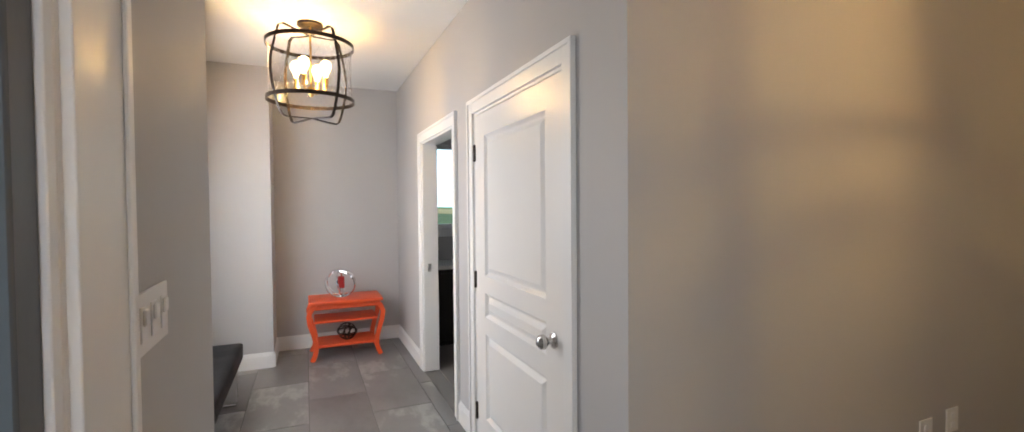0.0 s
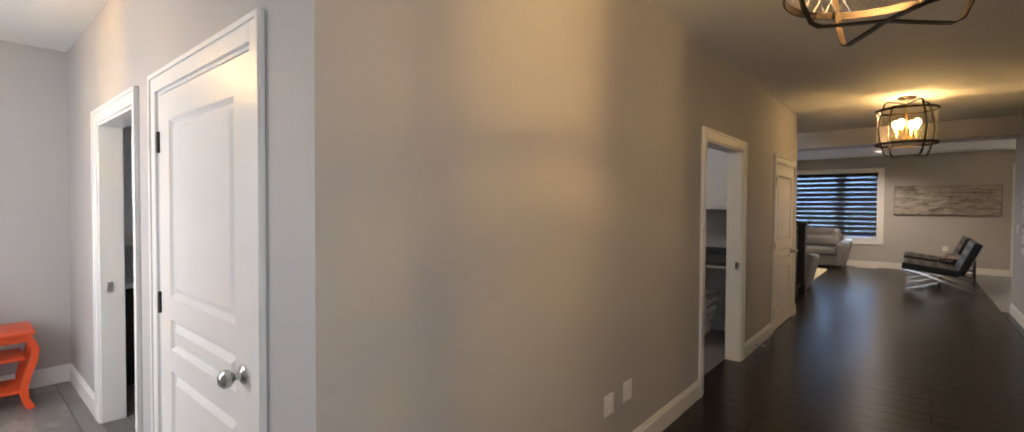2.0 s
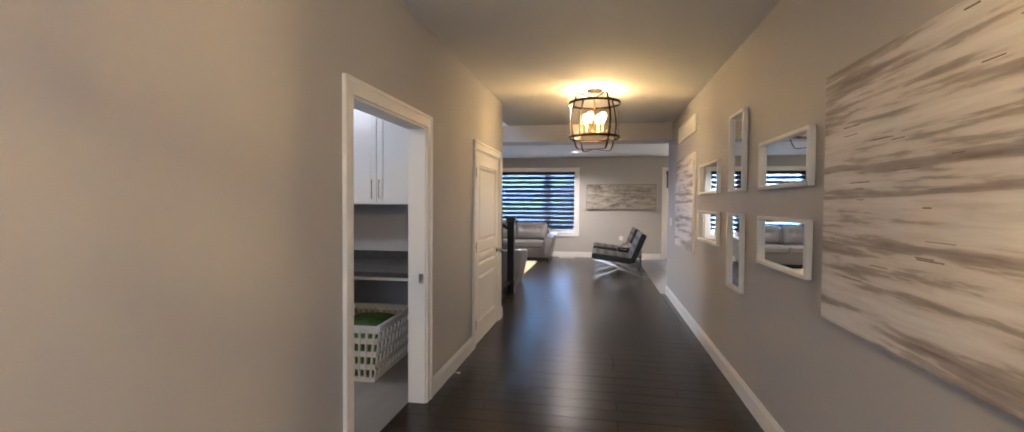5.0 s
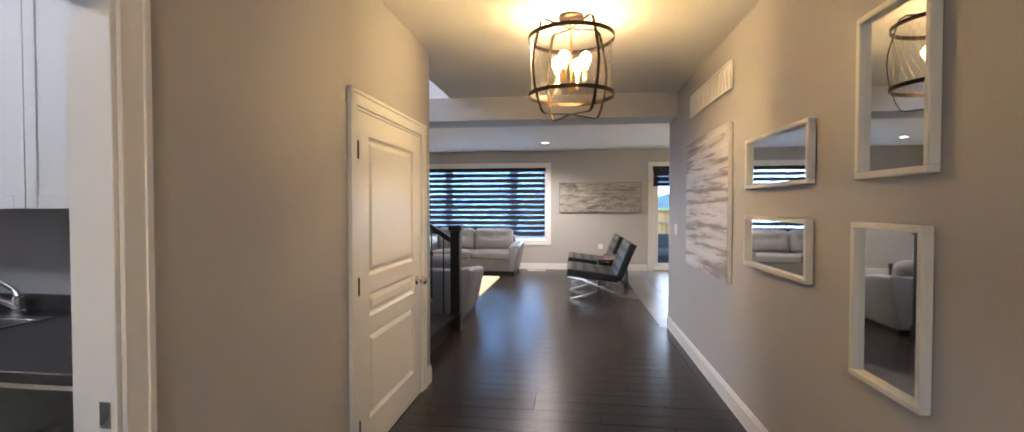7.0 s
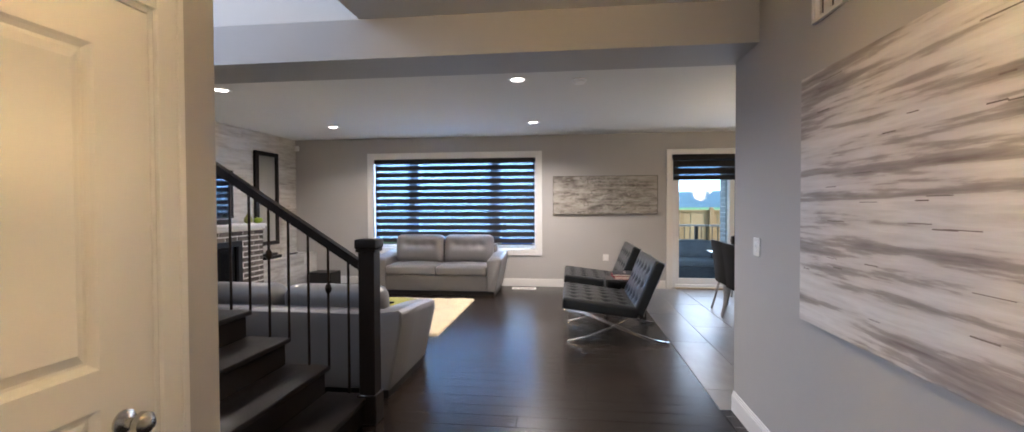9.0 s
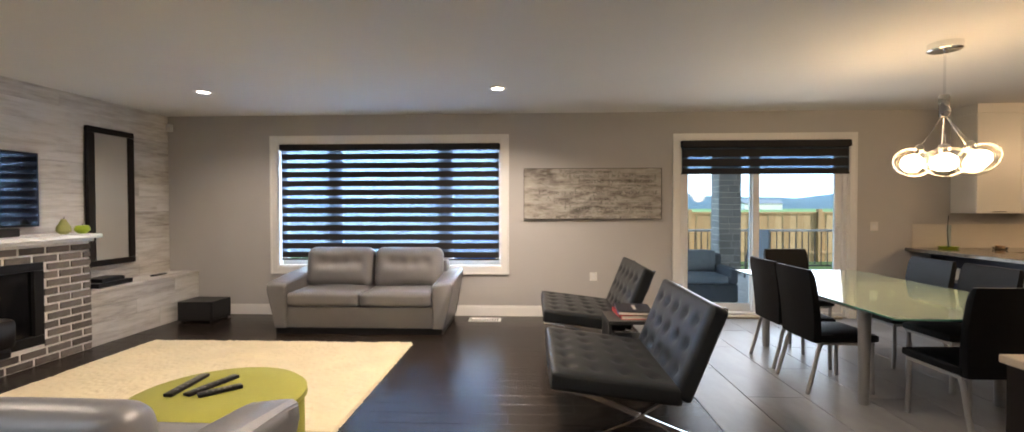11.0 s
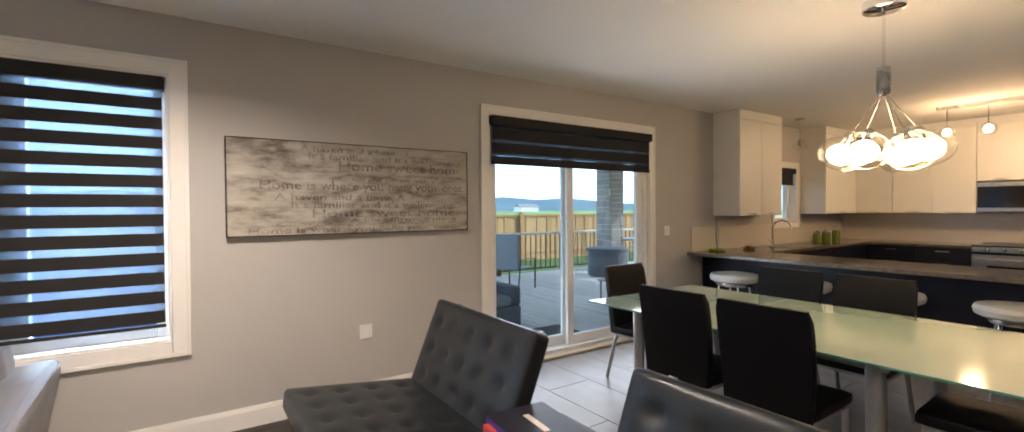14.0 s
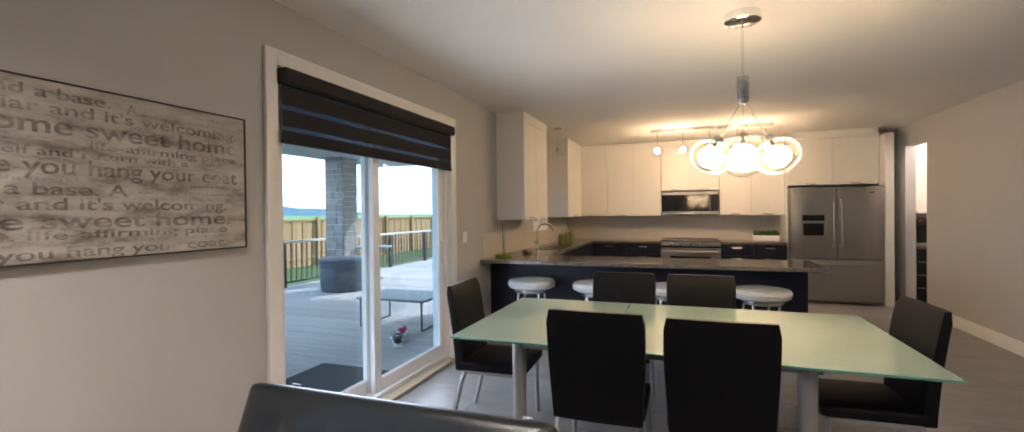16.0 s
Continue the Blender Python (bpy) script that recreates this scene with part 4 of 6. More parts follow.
part("rim", box(box(box(box(bmesh.new(), -0.27, 0.27, -0.42, -0.38, 0, 0.006, bev=0.002), -0.27, 0.27, 0.38, 0.42, 0, 0.006, bev=0.002), -0.27, -0.23, -0.38, 0.38, 0, 0.006, bev=0.002), 0.20, 0.27, -0.38, 0.38, 0, 0.006, bev=0.002), STEEL, d)
part("bowl", boxm(-0.23, 0.20, -0.38, 0.38, -0.008, 0.003), surface("sink_bowl_steel", (0.20, 0.20, 0.20), 0.35, 0.9), d)
d = thing("laundry_faucet", pose(LX + 5.72, 2.93, 0.92), "chrome single-lever laundry faucet", "faucet")
part("base", lathem([(0, 0), (0.035, 0), (0.035, 0.02), (0.024, 0.03), (0.022, 0.09), (0, 0.10)], 18), CHROME, d)
part("spout", tubem([(0, 0, 0.04), (-0.06, 0.06, 0.10), (-0.12, 0.14, 0.13), (-0.17, 0.21, 0.12), (-0.18, 0.225, 0.085)], [0.02, 0.017, 0.015, 0.016, 0.016], 12), CHROME, d)
part("lever", tubem([(0, 0, 0.09), (0.005, 0.03, 0.13), (-0.01, 0.10, 0.17)], [0.018, 0.014, 0.010], 10), CHROME, d)
d = thing("soap_bottle", pose(LX + 5.72, 3.30, 0.916), "green dish soap bottle with a red cap", "bottle")
part("bottle", lathem([(0, 0), (0.065, 0), (0.07, 0.02), (0.07, 0.13), (0.05, 0.15), (0, 0.15)], 20), glassy("green_plastic", (0.05, 0.35, 0.22), 0.1), d)
part("cap", lathem([(0, 0.148), (0.072, 0.148), (0.075, 0.155), (0.07, 0.185), (0, 0.19)], 20), surface("red_plastic", (0.45, 0.01, 0.015), 0.4), d, "red cap")
for k, (a, b) in enumerate(((2.52, 3.14), (3.145, 3.77))):
    d = thing("laundry_base_cabinet", pose(LX, 0, 0), "white shaker laundry base cabinet with a drawer", "cabinet", "laundry base cabinets")
    part("body", boxm(5.09, 5.86, a, b, 0.10, 0.873), CABW, d)
    part("toe_kick", boxm(5.15, 5.86, a, b, 0.0, 0.10), CABW, d)
    o = shaker(d, 5.075, a, b, 0.70, 0.87, CABW, "drawer", 0.0001 + 0.03)
    m_ = (a + b) / 2
    pull(o, [(5.06, m_ - 0.09, 0.79), (5.035, m_ - 0.09, 0.79), (5.035, m_ + 0.09, 0.79), (5.06, m_ + 0.09, 0.79)])
    o = shaker(d, 5.075, a, b, 0.10, 0.69, CABW)
    hy = a + 0.04 if k else b - 0.04
    pull(o, [(5.06, hy, 0.46), (5.035, hy, 0.46), (5.035, hy, 0.62), (5.06, hy, 0.62)])
single("counter_cleat", boxm(5.05, 5.09, 1.50, 2.515, 0.845, 0.873, bev=0.003), CABW, "white counter support cleat over the open bay", "cleat", m=pose(LX, 0, 0))
# unseen ceiling fixture and point lamp, added to brighten the laundry room
d = thing("flush_ceiling_light", pose(4.3, 2.9, H), "unseen round ceiling light added to brighten the laundry room", "lamp")
part("base", lathem([(0, 0), (0.17, 0), (0.17, -0.02), (0, -0.02)], 28), NICKEL, d)
part("diffuser", lathem([(0.16, -0.02), (0.155, -0.05), (0.10, -0.075), (0, -0.085)], 28), glowing("fill_lamp_glow", (1.0, 0.95, 0.86), 5), d, "glowing opal diffuser")
bulb_lamp("laundry_fill", (4.3, 2.9, H - 0.16), 19, (0.86, 0.93, 1.0), 0.12)
# laundry basket with slotted sides
d = thing("laundry_basket", pose(LX + 5.42, 2.16, 0, 0, 0, 92), "white slotted plastic laundry basket holding clothes", "basket")
bb = bmesh.new()
L0, L1, W0, W1, HB = 0.24, 0.31, 0.36, 0.42, 0.46
for z in (0.02, 0.13, 0.24, 0.35, 0.44):
    f = z / HB
    lx, ly = L0 + (L1 - L0) * f, W0 + (W1 - W0) * f
    tube(bb, [(-lx, -ly, z), (lx, -ly, z), (lx, ly, z), (-lx, ly, z)], 0, flat=(0.012, 0.045), closed=True)
for k in range(10):
    u = -0.9 + 1.8 * k / 9
    for s in (-1, 1):
        tube(bb, [(s * L0, u * W0, 0.02), (s * L1, u * W1, 0.45)], 0, flat=(0.03, 0.012))
        tube(bb, [(u * L0, s * W0, 0.02), (u * L1, s * W1, 0.45)], 0, flat=(0.03, 0.012))
part("side_lattice", bb, VINYL, d)
part("floor_panel", boxm(-L0, L0, -W0, W0, 0.0, 0.02), VINYL, d)
part("rim", tubem([(-L1, -W1, HB), (L1, -W1, HB), (L1, W1, HB), (-L1, W1, HB)], 0, flat=(0.05, 0.035), closed=True), VINYL, d)
part("clothes", cushion(-0.24, 0.24, -0.36, 0.36, 0.03, 0.40, 0.08, 0.06, 2, 8), surface("green_cloth", (0.10, 0.22, 0.06), 0.9, var=0.5, scale=7), d, "green and pale clothes")

# ---- stairs ----
st = thing("staircase", pose(0, 0, 0), "dark espresso wooden staircase rising beside the hall", "stairs")
rise, run, y0 = 0.185, 0.29, 1.56
for k in range(14):
    yk = y0 + run * k
    if yk + run > 5.6:
        break
    part("riser", boxm(7.601, 9.22, yk, yk + 0.02, rise * k, rise * (k + 1) - 0.035), DARKW, st)
    part("tread", boxm(7.601, 9.25, yk - 0.03, yk + run, rise * (k + 1) - 0.035, rise * (k + 1), bev=0.008, seg=2), DARKW, st)
sb = bmesh.new()
prof = [(y0 + 0.02, 0.0)] + [p for k in range(13) for p in ((y0 + run * k + 0.02, rise * (k + 1) - 0.036), (y0 + run * (k + 1) + 0.02, rise * (k + 1) - 0.036))] + [(y0 + run * 13 + 0.02, 0.0)]
va = [sb.verts.new((9.22, y, z)) for y, z in prof]
vb = [sb.verts.new((9.20, y, z)) for y, z in prof]
sb.faces.new(va)
sb.faces.new(vb[::-1])
for k in range(len(prof)):
    sb.faces.new((va[k], va[(k + 1) % len(prof)], vb[(k + 1) % len(prof)], vb[k]))
part("stringer", sb, DARKW, st)
nx, ny = 9.235, 1.53
part("newel_post", box(box(box(boxm(nx - 0.055, nx + 0.055, ny - 0.055, ny + 0.055, 0, 1.16, bev=0.004), nx - 0.068, nx + 0.068, ny - 0.068, ny + 0.068, 1.16, 1.18, bev=0.004), nx - 0.075, nx + 0.075, ny - 0.075, ny + 0.075, 1.18, 1.245, bev=0.012, seg=2), nx - 0.068, nx + 0.068, ny - 0.068, ny + 0.068, 0, 0.20, bev=0.005), DARKW, st, "square dark newel post with a cap")
slope = rise / run
ra, rb = (nx, ny + 0.05, 1.06), (nx, ny + 3.4, 1.06 + slope * 3.35)
part("handrail", tubem([ra, rb], 0, flat=(0.062, 0.055)), DARKW, st, "dark wooden handrail")
for k in range(16):
    yy = ny + 0.15 + k * 0.145
    kk = max(0, math.floor((yy - y0 + 0.03) / run) + 1)
    zt = 1.06 + slope * (yy - ny - 0.05) - 0.02
    zb = rise * kk
    if zt > 2.45:
        break
    bb = tubem([(nx, yy, zb), (nx, yy, zt)], 0.009, 8)
    if k % 3 == 1:
        zm = (zb + zt) / 2 + 0.12
        lathe(bb, [(0.009, -0.035), (0.018, -0.022), (0.024, 0), (0.018, 0.022), (0.009, 0.035)], 10, (nx, yy, zm))
    part("baluster", bb, BLACKM, st)


# ---- living room ----
def sofa(m, label, bh=0.52):
    """Two-seat leather sofa; local x across, faces +y."""
    d = thing("sofa", m, label, "sofa", "grey leather sofas")
    W, D = 1.10, 0.46
    part("plinth", boxm(-W + 0.12, W - 0.12, -D + 0.03, D - 0.015, 0.0, 0.072), BLACKP, d, "black recessed plinth")
    part("base", cushion(-W + 0.20, W - 0.20, -D + 0.02, D - 0.03, 0.065, 0.32, 0.02, 0.004, 2, 4), GREYL, d)
    part("back", cushion(-W + 0.18, W - 0.18, -D, -D + 0.24, 0.065, 0.28 + bh, 0.05, 0.01, 2, 6), GREYL, d)
    for s in (-1, 1):
        ab = bmesh.new()
        prof = [(0.86, 0.07), (1.0, 0.07), (1.10, 0.54), (1.095, 0.595), (1.06, 0.62), (0.88, 0.60), (0.855, 0.57)]
        rows = []
        for y, dz, ins in ((-D + 0.01, 0.06, 0.012), (-D + 0.03, 0.06, 0.0), (-0.1, 0.04, 0.0), (D - 0.12, 0.0, 0.0), (D - 0.03, -0.015, 0.0), (D, -0.025, 0.014)):
            rows.append([ab.verts.new((s * (x - ins if x > 0.95 else x + ins), y, z + (dz if z > 0.5 else 0) - (ins if z > 0.5 else 0))) for x, z in prof])
        for A, B in zip(rows, rows[1:]):
            for k in range(len(prof)):
                ab.faces.new((A[k], A[(k + 1) % len(prof)], B[(k + 1) % len(prof)], B[k]))
        ab.faces.new(rows[0])
        ab.faces.new(rows[-1][::-1])
        bmesh.ops.bevel(ab, geom=[e for e in ab.edges if e.calc_length() > 0.05], offset=0.008, segments=2, affect="EDGES")
        part("arm", ab, GREYL, d)
        part("seat_cushion", cushion(min(0.003 * s, s * 0.86), max(0.003 * s, s * 0.86), -D + 0.2, D + 0.005, 0.315, 0.485, 0.05, 0.025, 2, 14), GREYL, d)
        bk = cushion(min(0.004 * s, s * 0.88), max(0.004 * s, s * 0.88), -0.115, 0.115, 0.0, bh, 0.11, 0.06, 1, 20, [(-0.50, 0.24), (-0.17, 0.20), (0.17, 0.20), (0.50, 0.24)], 0.052, 0.07)
        part("back_cushion", bk, GREYL, d, at=pose(0, -D + 0.33, 0.45, 9))
    return d


sofa(pose(14.24, 2.38, 0, 0, 0, 90), "grey leather two-seat sofa below the window")
sofa(pose(10.04, 2.53, 0, 0, 0, -90), "low-backed grey leather sofa with its back to the stairs", 0.38)

RUGM = surface("cream_shag_wool", (0.66, 0.57, 0.38), 0.95, var=0.12, scale=3, fine=90, bump=1.0)
rb = bmesh.new()
bmesh.ops.create_grid(rb, x_segments=150, y_segments=200, size=0.5)
for v in rb.verts:
    x, y = v.co.x, v.co.y
    edge = min(0.5 - abs(x), 0.5 - abs(y))
    v.co = Vector((x * 2.08, y * 2.88, 0.012 + (0.0 if edge < 0.002 else 0.012 + 0.010 * noise.noise((x * 70, y * 95, 3)) + 0.006 * noise.noise((x * 9, y * 12, 7)))))
    if edge < 0.002:
        v.co.x += 0.012 * noise.noise((y * 60, 1, 2))
        v.co.y += 0.012 * noise.noise((x * 50, 5, 2))
        v.co.z = 0.003
single("shag_rug", rb, RUGM, "cream shag area rug on the dark wood floor", "rug", m=pose(12.39, 3.09, 0))

GREENF = surface("olive_felt", (0.30, 0.29, 0.05), 0.8, var=0.1, scale=6, fine=150, bump=0.3)
otm = thing("round_ottoman", pose(10.97, 2.16, 0), "round olive green ottoman on the rug", "ottoman")
part("body", lathem([(0, 0.03), (0.44, 0.03), (0.46, 0.05), (0.46, 0.36), (0.455, 0.37)], 48), GREENF, otm)
part("top_cushion", lathem([(0.455, 0.36), (0.475, 0.375), (0.475, 0.40), (0.45, 0.42), (0.25, 0.43), (0, 0.432)], 48), GREENF, otm)
part("piping", tubem([(0.472 * math.cos(a), 0.472 * math.sin(a), 0.372) for a in [2 * math.pi * k / 48 for k in range(48)]], 0.006, 6, closed=True), GREENF, otm)
for k in range(4):
    a = radians(45 + 90 * k)
    part("foot", lathem([(0, -0.0), (0.02, 0.0), (0.028, 0.035), (0, 0.035)], 12, (0.34 * math.cos(a), 0.34 * math.sin(a), 0)), DARKW, otm)
for x, y, r, L in ((11.04, 2.38, -88, 0.33), (11.04, 2.23, -107, 0.32), (10.96, 2.13, -135, 0.22)):
    d = thing("remote_control", pose(x, y, 0.433, 0, 0, r), "slim black remote control lying on the ottoman", "remote control", "remote controls")
    part("case", boxm(-0.026, 0.026, -L / 2, L / 2, 0, 0.02, bev=0.006, seg=2), BLACKP, d)
    for j in range(5):
        for i in range(3):
            part("button", boxm(-0.016 + i * 0.012, -0.008 + i * 0.012, -L * 0.32 + j * L * 0.13, -L * 0.32 + j * L * 0.13 + 0.009, 0.02, 0.022), surface("remote_button", (0.16, 0.16, 0.17), 0.5) if (i, j) == (0, 0) and "remote_button" not in bpy.data.materials else bpy.data.materials["remote_button"], d)

# fireplace wall: brick surround, mantel, firebox
BRICKM = surface("taupe_brick", (0.15, 0.128, 0.112), 0.85, var=0.45, scale=9, fine=60, bump=0.8, per_piece=0.7)
MORTAR = surface("pale_mortar", (0.80, 0.77, 0.72), 0.95, var=0.1, fine=90, bump=0.8)
FX0, FX1, FY = 10.62, 13.15, 5.0
fp = thing("fireplace", pose(0, 0, 0), "taupe brick fireplace with a white mantel shelf and black firebox", "fireplace")
mb = bmesh.new()
box(mb, FX0, 11.10, FY, 5.438, 0, 1.13)
box(mb, 12.67, FX1, FY, 5.438, 0, 1.13)
box(mb, 11.10, 12.67, FY, 5.438, 0.97, 1.13)
box(mb, 11.10, 12.67, FY, 5.438, 0, 0.19)
part("mortar_bed", mb, MORTAR, fp, "pale mortar")
part("mantel", box(boxm(FX0 - 0.06, FX1 + 0.06, 4.90, 5.438, 1.165, 1.21, bev=0.006), FX0 - 0.02, FX1 + 0.02, 4.96, 5.438, 1.13, 1.165, bev=0.004), WHITE, fp, "white moulded mantel shelf")
part("firebox", boxm(11.10, 12.67, 5.06, 5.43, 0.19, 0.97), BLACKP, fp, "black firebox")
part("firebox_frame", box(box(box(boxm(11.10, 12.67, 4.985, 5.06, 0.89, 0.97, bev=0.004), 11.10, 12.67, 4.985, 5.06, 0.19, 0.28, bev=0.004), 11.10, 11.19, 4.985, 5.06, 0.28, 0.89, bev=0.004), 12.58, 12.67, 4.985, 5.06, 0.28, 0.89, bev=0.004), BLACKP, fp, "black metal surround")
g = part("fire_glass", boxm(11.19, 12.58, 5.02, 5.026, 0.28, 0.89), surface("smoked_fire_glass", (0.005, 0.005, 0.006), 0.12, bump=0), fp, "dark fire glass")
for x in (11.6, 11.9, 12.2):
    part("log", tubem([(x - 0.18, 5.05 - 0.02, 0.33), (x + 0.2, 5.05, 0.36)], 0.04, 8), DARKW, fp)

# whitewashed plank wall
PLANK = streaked("whitewashed_barn_board", [(0.20, (0.30, 0.275, 0.245)), (0.40, (0.50, 0.475, 0.44)), (0.60, (0.63, 0.61, 0.575)), (0.85, (0.72, 0.71, 0.685))], (1.1, 3, 8), 2.6, 0.75, 0.5, per_piece=0.28)
rnd = random.Random(11)
pw = tagged(new("plank_wall"), "whitewashed horizontal wooden boards of mixed tones", "wall", kind="structure")
z, row = 0.0, 0
while z < H - 0.02:
    hh = min(rnd.choice((0.16, 0.19, 0.20)), H - z)
    x = 9.45 - rnd.uniform(0, 1.0)
    while x < FAR:
        L = rnd.uniform(1.2, 2.6)
        a, b = max(x, 9.45), min(x + L, FAR - 0.002)
        x += L
        if b - a < 0.05:
            continue
        part("plank", boxm(a + 0.001, b - 0.001, 5.44 - 0.018 - rnd.uniform(0, 0.004), 5.4395, z + 0.0015, z + hh - 0.0015), PLANK, pw, smooth=None)
    z += hh
# plank-faced hearth bench
hb_ = thing("hearth_bench", pose(0, 0, 0), "low whitewashed plank bench beside the fireplace", "bench")
part("core", boxm(13.16, FAR - 0.002, 5.03, 5.41, 0, 0.56), PLANK, hb_)
for z0, z1, cut in ((0.0, 0.24, 14.1), (0.243, 0.41, 13.75), (0.413, 0.56, 14.35)):
    for a, b in ((13.16, cut), (cut, FAR - 0.002)):
        part("front_plank", boxm(a + 0.001, b - 0.001, 5.01, 5.03, z0 + 0.001, z1 - 0.001), PLANK, hb_, smooth=None)
part("top_board", boxm(13.16, FAR - 0.002, 4.995, 5.412, 0.56, 0.60, bev=0.004), PLANK, hb_)

# mirror that stands on the bench
lm = thing("leaning_mirror", pose(0, 0, 0), "tall mirror in a wide dark brown frame", "mirror")
x0, x1, z0, z1, yb = 13.53, 14.16, 0.80, 2.41, 5.36
for a in ((x0, x1, z1 - 0.07, z1), (x0, x1, z0, z0 + 0.07)):
    part("frame_rail", boxm(a[0], a[1], yb, yb + 0.05, a[2], a[3], bev=0.005), DARKW, lm)
for a in ((x0, x0 + 0.09), (x1 - 0.09, x1)):
    part("frame_stile", boxm(a[0], a[1], yb, yb + 0.05, z0 + 0.07, z1 - 0.07, bev=0.005), DARKW, lm)
part("mirror_glass", boxm(x0 + 0.09, x1 - 0.09, yb + 0.012, yb + 0.02, z0 + 0.07, z1 - 0.07), MIRROR, lm)

tv = thing("television", pose(12.05, 5.34, 1.66), "large flat black television over the mantel", "television")
part("screen_panel", boxm(-0.93, 0.93, 0.012, 0.05, -0.37, 0.37, bev=0.004), BLACKP, tv)
part("screen", boxm(-0.915, 0.915, 0.008, 0.012, -0.35, 0.355), surface("tv_glass", (0.008, 0.009, 0.012), 0.06, bump=0), tv, "glossy dark screen")
part("wall_bracket", boxm(-0.2, 0.2, 0.05, 0.078, -0.15, 0.15), BLACKP, tv)
d = thing("soundbar", pose(12.05, 5.18, 1.21), "black soundbar on the mantel", "soundbar")
part("case", boxm(-0.55, 0.55, -0.05, 0.05, 0, 0.075, bev=0.012, seg=2), BLACKP, d)
part("grille", boxm(-0.53, 0.53, -0.054, -0.05, 0.012, 0.062), BLIND, d)
GREENA = surface("apple_green_ceramic", (0.30, 0.42, 0.03), 0.35, var=0.15, scale=8)
d = thing("ceramic_pear", pose(13.02, 5.14, 1.21), "pale green ceramic pear on the mantel", "ornament")
part("body", lathem([(0, 0), (0.03, 0), (0.062, 0.03), (0.06, 0.07), (0.035, 0.115), (0.02, 0.15), (0, 0.155)], 22), surface("pale_green_ceramic", (0.33, 0.34, 0.10), 0.4), d)
part("stem", tubem([(0, 0, 0.15), (0.008, 0, 0.175)], 0.004, 6), DARKW, d)
d = thing("ceramic_apple", pose(13.13, 5.05, 1.21), "bright green ceramic apple on the mantel", "ornament")
part("body", lathem([(0, 0.005), (0.03, 0), (0.062, 0.03), (0.066, 0.055), (0.05, 0.085), (0.015, 0.088), (0, 0.078)], 22), GREENA, d)
part("stem", tubem([(0, 0, 0.078), (0.005, 0, 0.105)], 0.003, 6), DARKW, d)
d = thing("cable_box", pose(13.52, 5.18, 0.60, 0, 0, 4), "flat black cable box on the hearth bench", "cable box")
part("case", boxm(-0.24, 0.24, -0.13, 0.13, 0.006, 0.055, bev=0.004), BLACKP, d)
part("top_case", boxm(-0.16, 0.16, -0.10, 0.12, 0.055, 0.095, bev=0.004), BLACKP, d)
d = thing("router", pose(13.30, 5.22, 0.60), "small upright black router", "router")
part("case", boxm(-0.03, 0.03, -0.07, 0.07, 0, 0.19, bev=0.008), BLACKP, d)
part("stand", boxm(-0.045, 0.045, -0.08, 0.08, 0, 0.012, bev=0.003), BLACKP, d)
single("remote_control", boxm(-0.12, 0.12, -0.03, 0.03, 0, 0.018, bev=0.005), BLACKP, "black remote lying on the hearth bench", "remote control", m=pose(14.35, 5.22, 0.60, 0, 0, 5))
d = thing("subwoofer", pose(14.45, 4.68, 0), "black box subwoofer on the floor in the corner", "speaker")
part("cabinet", boxm(-0.19, 0.19, -0.23, 0.23, 0.02, 0.27, bev=0.006), BLACKP, d)
part("grille", boxm(-0.20, -0.19, -0.21, 0.21, 0.04, 0.25, bev=0.003), BLIND, d)
for sx in (-0.15, 0.15):
    for sy in (-0.19, 0.19):
        part("foot", lathem([(0, 0), (0.018, 0), (0.018, 0.022), (0, 0.022)], 10, (sx, sy, 0)), BLACKP, d)
d = thing("motion_sensor", pose(FAR - 0.001, 5.38, 2.58), "small white corner alarm sensor", "sensor")
part("case", boxm(-0.05, 0, -0.04, 0.03, -0.05, 0.05, bev=0.008), VINYL, d)
part("lens", boxm(-0.056, -0.05, -0.025, 0.015, -0.035, 0.01, bev=0.002), WHITE, d)

# ---- sign on the far wall ----
AGED = streaked("distressed_grey_board", [(0.27, (0.075, 0.058, 0.046)), (0.38, (0.20, 0.18, 0.155)), (0.48, (0.36, 0.335, 0.30)), (0.62, (0.45, 0.43, 0.395)), (0.80, (0.58, 0.56, 0.52))], (1, 1.5, 5.5), 2.6, 0.75, 0.6)
INK = surface("worn_ink", (0.11, 0.092, 0.08), 0.85, var=0.4, scale=22, fine=90)
t_, n_, l_, b_ = nodes_of(INK)
mr_ = n_.new("ShaderNodeMapRange")
mr_.inputs["From Min"].default_value, mr_.inputs["From Max"].default_value = 0.38, 0.68
mr_.inputs["To Min"].default_value, mr_.inputs["To Max"].default_value = 0.03, 0.40
l_.new(noise_tex(n_, l_, coords(n_, l_, (1, 1, 1)), 9.0, 6, 0.7), mr_.inputs["Value"])
l_.new(mr_.outputs[0], b_.inputs["Alpha"])
t_, n_, l_, b_ = nodes_of(AGED)
base_ = b_.inputs["Base Color"].links[0].from_socket
for scale_, vec_, lo_, hi_, tone_ in ((1.5, (1, 1, 1.8), 0.56, 0.70, (0.10, 0.088, 0.078)), (2.3, (1, 1.2, 1.0), 0.64, 0.72, (0.105, 0.055, 0.028))):
    k_, mix_ = n_.new("ShaderNodeMapRange"), n_.new("ShaderNodeMixRGB")
    k_.inputs["From Min"].default_value, k_.inputs["From Max"].default_value, k_.inputs["To Max"].default_value = lo_, hi_, 0.75
